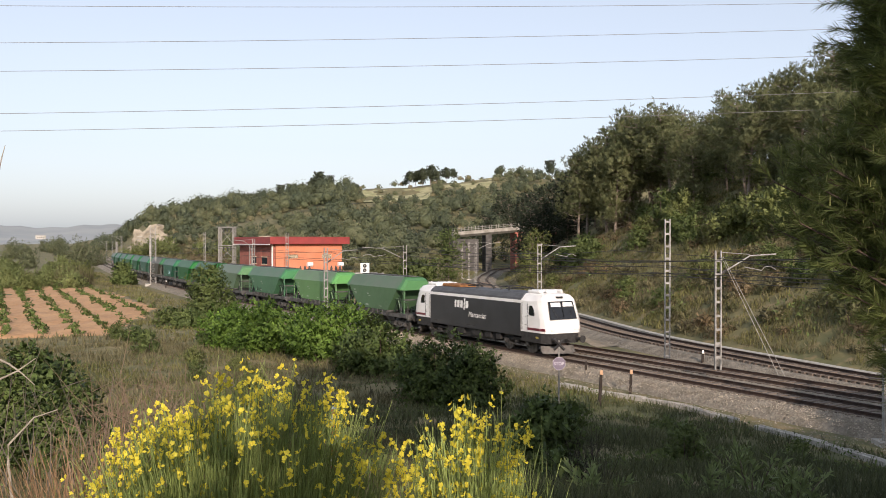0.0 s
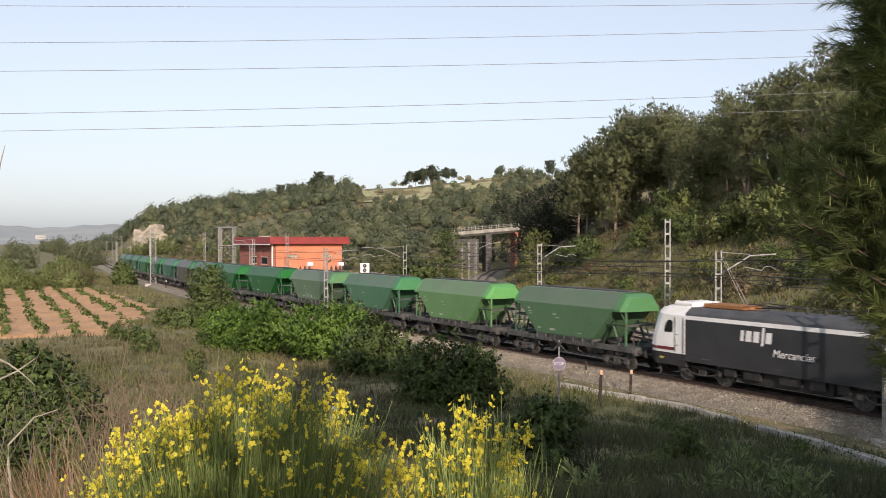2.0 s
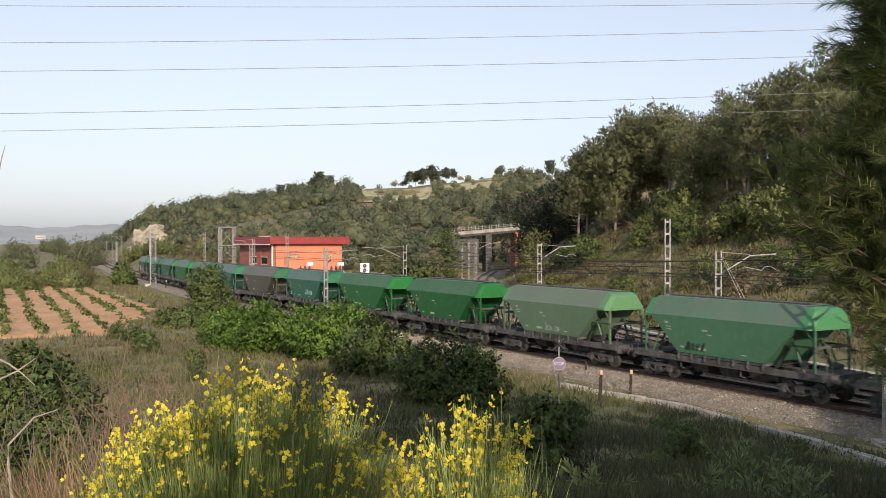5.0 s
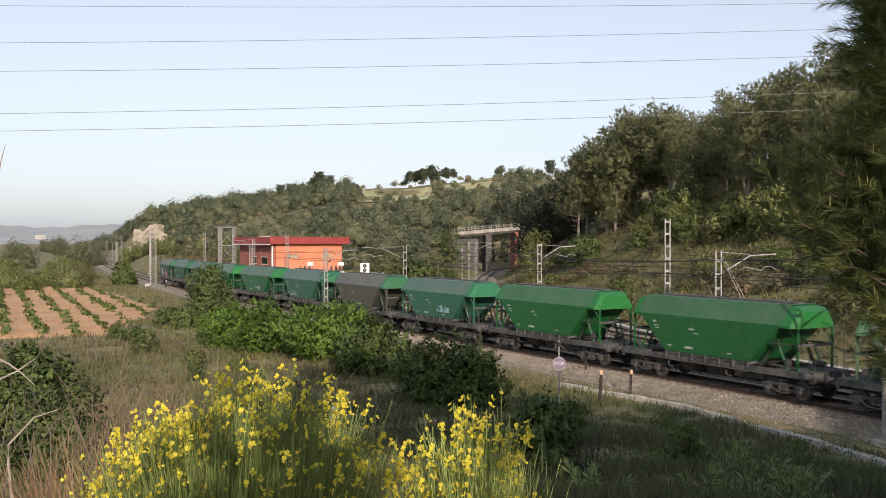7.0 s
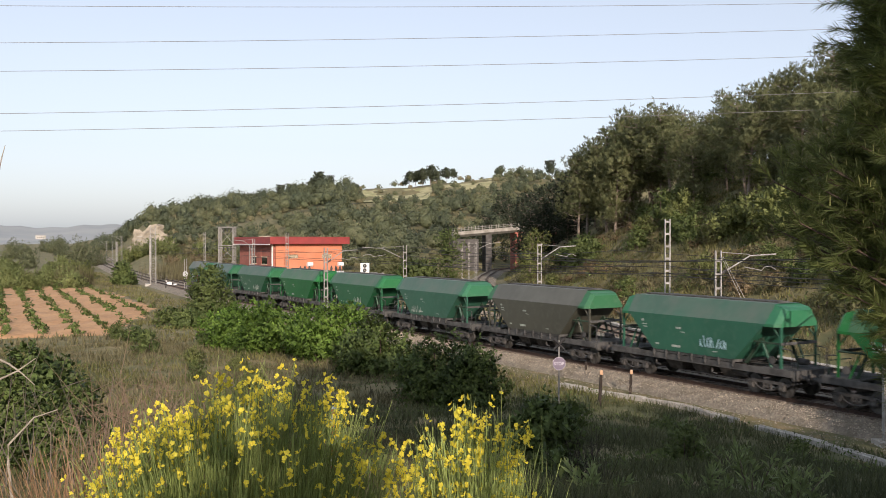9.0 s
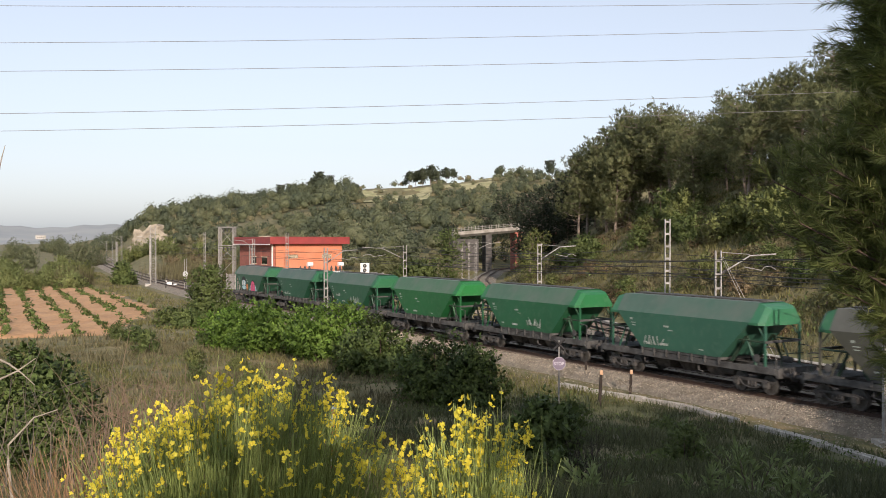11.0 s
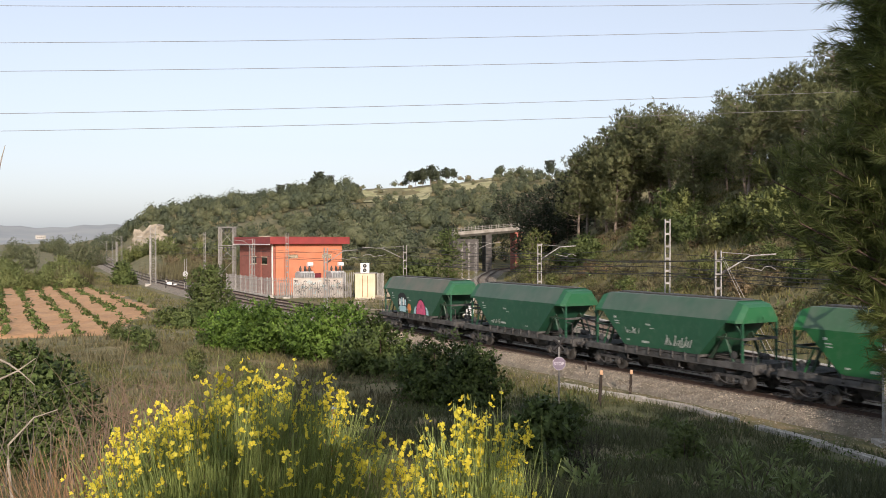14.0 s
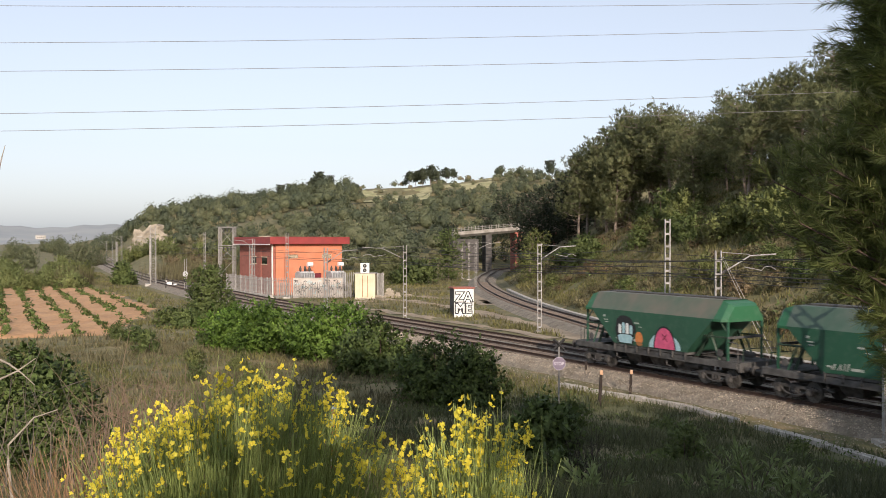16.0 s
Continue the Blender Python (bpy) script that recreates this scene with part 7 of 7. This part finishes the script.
# reddish dead stems and bare branches at the field's edge
def dead_stems():
    rng = np.random.default_rng(44)
    n = 1100
    a = rng.normal(-0.1, 0.42, n)
    x = rng.normal(-1.14, 0.07, n)
    y = rng.normal(2.9, 0.12, n)
    base = np.stack([x, y, heights(x, y) + 0.35], -1)
    tip = base + np.stack([np.sin(a) * 0.9, rng.normal(0, 0.25, n), np.cos(a)], -1) * rng.uniform(0.35, 0.95, (n, 1)) * 0.85
    tip[:, 2] = np.minimum(tip[:, 2], 6.72 - 0.5 * np.abs(tip[:, 0] + 1.1) + rng.normal(0, 0.03, n))
    mid = (base + tip) / 2 + np.stack([np.sin(a) * -0.05, rng.normal(0, 0.02, n), np.full(n, 0.03)], -1)
    s = unit(np.cross(tip - base, rng.normal(0, 1, (n, 3)))) * 0.0021
    v = np.concatenate([np.stack([base - s, base + s, mid + s, mid - s], axis=1), np.stack([mid - s, mid + s, tip + s * 0.3, tip - s * 0.3], axis=1)])
    tagged(new("dead_stems", quads("dead_stems", v, M_REDGRASS)), "reddish-brown dead stems beside the broom", "dry plants", kind="stuff")


dead_stems()


def twigs(x, y, z0, w, h, n, seed, name, material, label):
    """A leafless thicket of thin forked twigs."""
    rng = np.random.default_rng(seed)
    g = ([], [])
    for _ in range(n):
        a = rng.uniform(0, 6.28)
        b = np.array([x + rng.normal(0, w * 0.25), y + rng.normal(0, w * 0.25), z0])
        e = b + np.array([math.cos(a) * w * rng.uniform(0.1, 0.6), math.sin(a) * w * rng.uniform(0.1, 0.6), h * rng.uniform(0.5, 1.1)])
        m = (b + e) / 2 + rng.normal(0, 0.06 * h, 3)
        tube(g, [b, m, e], [0.007 * h, 0.005 * h, 0.0018 * h], 4)
        for _ in range(3):
            t = rng.uniform(0.4, 0.95)
            p = m * (1 - t) + e * t
            tube(g, [p, p + rng.normal(0, 0.16 * h, 3) + np.array([0, 0, 0.1 * h])], [0.003 * h, 0.001 * h], 3)
    return tagged(part(name, g, material), label, "dry bush", group="leafless bushes")


twigs(-3.3, 10.2, ground_z(-3.3, 10.2), 1.1, 1.5, 60, 1, "leafless_bush", M_TWIG, "leafless reddish-brown bush behind the broom")
twigs(-4.4, 13.0, ground_z(-4.4, 13.0), 1.4, 1.6, 50, 2, "leafless_bush", M_TWIG, "leafless reddish-brown bush behind the broom")
twigs(-6.0, 14.0, ground_z(-6.0, 14.0), 1.6, 1.7, 12, 3, "leafless_bush", M_TWIGGREY, "grey leafless bush at the shrub's edge")
twigs(-7.6, 17.2, ground_z(-7.6, 17.2), 2.2, 2.2, 16, 4, "leafless_bush", M_TWIGGREY, "grey leafless bush at the shrub's edge")
twigs(2.2, 14.5, ground_z(2.2, 14.5), 0.9, 1.0, 40, 5, "leafless_bush", M_POST, "dark leafless bush in the shade")
for i, (x, y, s) in enumerate(((-21, 66, 0.5), (-16, 60, 0.42), (-24, 72, 0.5), (-14, 52, 0.35), (-10, 48, 0.4), (-18, 70, 0.4), (-26.5, 76, 0.45), (-12.5, 57, 0.4), (4.5, 33, 0.4), (6.0, 23, 0.35), (8.5, 35, 0.3), (12, 31, 0.3), (5, 38, 0.3))):
    plant("weed_bush", BANK[i % 3 if y > 45 else 0], x, y, s, i * 71, "low weedy bush in the dry grass", "bush", "weedy bushes", sink=0.1)
# saplings with long pale leaves in the grass
for i, (x, y, h) in enumerate(((4.35, 13.0, 0.75), (3.6, 12.6, 0.55), (5.1, 13.6, 0.6), (4.7, 12.4, 0.45), (1.9, 11.8, 0.4), (-1.3, 19.0, 0.7), (6.5, 20.5, 0.7))):
    rng = np.random.default_rng(500 + i)
    z0 = ground_z(x, y)
    g, pts, dirs = ([], []), [], []
    for k in range(7):
        e = np.array([rng.normal(0, 0.28), rng.normal(0, 0.28), h * rng.uniform(0.7, 1.15)])
        tube(g, [(0, 0, -0.1), e * 0.5 + np.array([0, 0, 0.05]), e], [0.012, 0.009, 0.004], 4)
        for _ in range(26):
            t = rng.uniform(0.25, 1.0)
            pts.append(e * t)
            dirs.append(e / h + rng.normal(0, 0.6, 3))
    sap = tagged(new("sapling"), "sapling with long narrow pale green leaves", "bush", group="saplings")
    sap.matrix_basis = pose(x, y, z0)
    part("twig_frame", g, M_BARK, sap)
    ob = new("foliage", quads("foliage", leaves(rng, np.array(pts), np.array(dirs), 0.17, 0.04, 0.3), M_SAPLING))
    ob.parent = sap
# dry reeds beside the far curve
rng = np.random.default_rng(61)
rx, ry = rng.uniform(-68, -63, 700), rng.uniform(160, 168, 700)
rx, ry = np.concatenate([rx, rng.normal(-49, 4.5, 1500), rng.normal(-60, 4, 700)]), np.concatenate([ry, rng.normal(188, 6, 1500), rng.normal(214, 5, 700)])
tagged(new("reeds", quads("reeds", blades(rng, rx, ry, 3.2, 0.05, 0.12), M_DRYGRASS)), "tall pale dry reeds beside the railway curve", "reeds", kind="stuff")


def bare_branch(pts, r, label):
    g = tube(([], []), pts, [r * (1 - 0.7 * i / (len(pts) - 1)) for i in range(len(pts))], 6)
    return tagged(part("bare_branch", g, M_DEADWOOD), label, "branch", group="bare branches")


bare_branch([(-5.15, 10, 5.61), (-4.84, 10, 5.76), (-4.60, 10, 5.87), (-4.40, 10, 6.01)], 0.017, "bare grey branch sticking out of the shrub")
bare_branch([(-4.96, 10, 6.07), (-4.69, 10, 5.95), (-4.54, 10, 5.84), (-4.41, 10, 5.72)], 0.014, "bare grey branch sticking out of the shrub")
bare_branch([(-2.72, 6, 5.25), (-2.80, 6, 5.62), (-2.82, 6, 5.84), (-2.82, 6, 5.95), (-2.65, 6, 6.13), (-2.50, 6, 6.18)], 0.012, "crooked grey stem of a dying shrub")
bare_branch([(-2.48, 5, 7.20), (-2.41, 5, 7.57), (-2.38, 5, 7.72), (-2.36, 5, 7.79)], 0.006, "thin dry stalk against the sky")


# ---- the pine at the edge of the view ----
def near_pine():
    """Boughs that droop and turn up, each set with twigs like bottle brushes; pale candles stand on the ends."""
    rng = np.random.default_rng(77)
    t = tagged(new("near_pine"), "large dark pine with long needles and pale candles", "tree")
    x0, y0 = 3.85, 6.5
    z0 = ground_z(x0, y0)
    top = 11.2
    g = tube(([], []), [(x0, y0, z0 - 0.3), (x0 + 0.05, y0, z0 + 1.5), (x0 - 0.04, y0 + 0.05, z0 + 3.5), (x0, y0, top)], [0.13, 0.11, 0.08, 0.015], 9)
    roots, ends, tips = [], [], []
    for k in range(320):
        z = float(np.interp((k + rng.uniform(0, 1)) / 320, [0, 0.88, 1], [6.1, 9.1, top]))
        a = k * 2.4 + rng.uniform(-0.4, 0.4)
        if k % 3 and z < 9.6:
            a = rng.uniform(2.3, 4.3)
        reach = float(np.interp(z, [6.3, 6.62, 6.81, 7.05, 7.23, 7.42, 7.57, 7.81, 8.0, 8.15, 8.6, 9.5, 11.2], [0.75, 0.95, 1.12, 1.32, 1.55, 1.8, 1.78, 1.62, 1.32, 1.1, 1.04, 1.0, 0.2])) * rng.uniform(0.5 if z < 7.85 else 0.75, 0.98) * (0.8 if math.sin(a) < -0.35 else 1.0)
        way = np.array([math.cos(a), math.sin(a), 0.0])
        b = np.array([x0, y0, z - 0.1 * reach])
        m = b + way * reach * 0.55 + np.array([0, 0, -0.05 * reach])
        e = b + way * reach * 0.9 + np.array([0, 0, 0.12 * reach])
        tube(g, [b, m, e], [0.018, 0.012, 0.005], 5)
        last = 10 if z < 9.1 else 4
        for j in range(last + 1):
            s = 0.25 + 0.75 * j / last
            p = b * (1 - s) ** 2 + m * 2 * s * (1 - s) + e * s * s
            d = unit(way * 0.8 + rng.normal(0, 0.5, 3) + np.array([0, 0, 0.55]))
            ln = rng.uniform(0.12, 0.27)
            roots.append(p)
            ends.append(p + d * ln)
            tube(g, [p, p + d * ln], [0.004, 0.002], 3)
            if j > 4 and z < 8.4 and rng.random() < 0.5:
                tips.append(p + d * ln)
    roots, ends = np.array(roots), np.array(ends)
    m = 72
    n = len(roots)
    s = rng.uniform(0.05, 1.0, (n, m, 1))
    p = (roots[:, None] * (1 - s) + ends[:, None] * s).reshape(-1, 3)
    ax = np.repeat(unit(ends - roots), m, axis=0)
    out = unit(np.cross(ax, rng.normal(0, 1, ax.shape)))
    d = unit(ax * 0.95 + out * rng.uniform(0.35, 1.0, (n * m, 1)))
    ln = rng.uniform(0.06, 0.12, (n * m, 1))
    side = unit(np.cross(d, rng.normal(0, 1, ax.shape))) * 0.0025
    sag = np.array([0, 0, -0.006])
    v = np.stack([p - side, p + side, p + d * ln + sag + side * 0.4, p + d * ln + sag - side * 0.4], axis=1)
    ob = new("needles", quads("needles", v, M_PINE_NEAR))
    ob.parent = t
    part("trunk", g, M_BARK, t)
    for q in tips:
        d = np.array([rng.normal(0, 0.12), rng.normal(0, 0.12), 1.0])
        ln = rng.uniform(0.04, 0.1)
        q = q + rng.normal(0, 0.02, 3)
        g = tube(([], []), [q, q + d * ln * 0.6, q + d * ln + np.array([rng.normal(0, 0.012), 0, 0])], [0.0038, 0.0042, 0.0015], 5)
        part("candle", g, M_CANDLE, t, "pale yellow-green new shoot")


M_CANDLE = leafy("pale_pine_shoots", (0.32, 0.32, 0.12), (0.22, 0.23, 0.08), 3, 0.3, 0.2)
near_pine()


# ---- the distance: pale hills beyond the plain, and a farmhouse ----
# the haze of the distance is put into this pale grey base colour
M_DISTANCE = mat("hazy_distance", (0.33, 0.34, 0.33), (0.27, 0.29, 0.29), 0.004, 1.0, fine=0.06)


def distant_hills():
    b = np.linspace(-0.75, -0.24, 60)
    v, f = [], []
    for i, k in enumerate(b):
        y = 2600.0
        h = 47 + 5 * math.sin(k * 23) + 3 * math.sin(k * 61) + 2 * math.sin(k * 190) + 15 * float(rise(np.array(k), -0.42, -0.34))
        v += [(k * y * 0.6, y * 0.6, -2), (k * y * 0.8, y * 0.8, h * 0.35), (k * y, y, h), (k * y * 1.2, y * 1.2, -5)]
    for i in range(len(b) - 1):
        for j in range(3):
            f.append((i * 4 + j, i * 4 + 4 + j, i * 4 + 5 + j, i * 4 + 1 + j))
    return tagged(part("distant_hills", (v, f), M_DISTANCE, smooth=True), "hills on the horizon, coloured pale for haze", "hills", kind="structure")


distant_hills()
fh = tagged(new("farmhouse"), "long white farm building on the hazy slope", "house")
fh.matrix_basis = pose(-868, 2000, 13.6, 0, 0, 20)
part("wall", box(([], []), -10, 10, -5, 5, -2, 5.5), M_CONCRETE, fh)
part("roof", loft(([], []), [[(x, -5.5, 5.502), (x, 0, 8.0), (x, 5.5, 5.502)] for x in (-10.6, 10.6)]), M_CONCRETE, fh)
for x in (-6, -2, 2, 6):
    part("window", box(([], []), x - 0.8, x + 0.8, -5.05, -5.002, 1.5, 3.4), M_GLASS, fh)
# dirt tracks between the lines
M_DIRT = mat("pale_dirt", (0.36, 0.29, 0.20), (0.27, 0.21, 0.14), 0.6, 0.95, 0.5, fine=0.3)


def dirt_track(ln, w, label):
    t = unit(np.gradient(ln, axis=0))
    nr = np.stack([-t[:, 1], t[:, 0]], axis=1)
    v, f = [], []
    for i in range(len(ln)):
        for j in range(5):
            q = ln[i] + nr[i] * w * (j / 4 - 0.5) * (1 + 0.25 * math.sin(i * 0.9 + j))
            v.append((q[0], q[1], ground_z(q[0], q[1]) + 0.05))
    for i in range(len(ln) - 1):
        for j in range(4):
            f.append((i * 5 + j, i * 5 + j + 1, i * 5 + 6 + j, i * 5 + 5 + j))
    return tagged(part("dirt_track", (v, f), M_DIRT, smooth=True), label, "track", kind="structure")


for ln, w, lab in zip(DIRT_LINES, (2.4, 2.8, 2.6, 1.4), ("pale dirt path between the railway lines", "pale dirt path beside the kiosk", "pale dirt verge beside the branch track", "pale trodden strip along the ballast")):
    dirt_track(ln, w, lab)


motions()
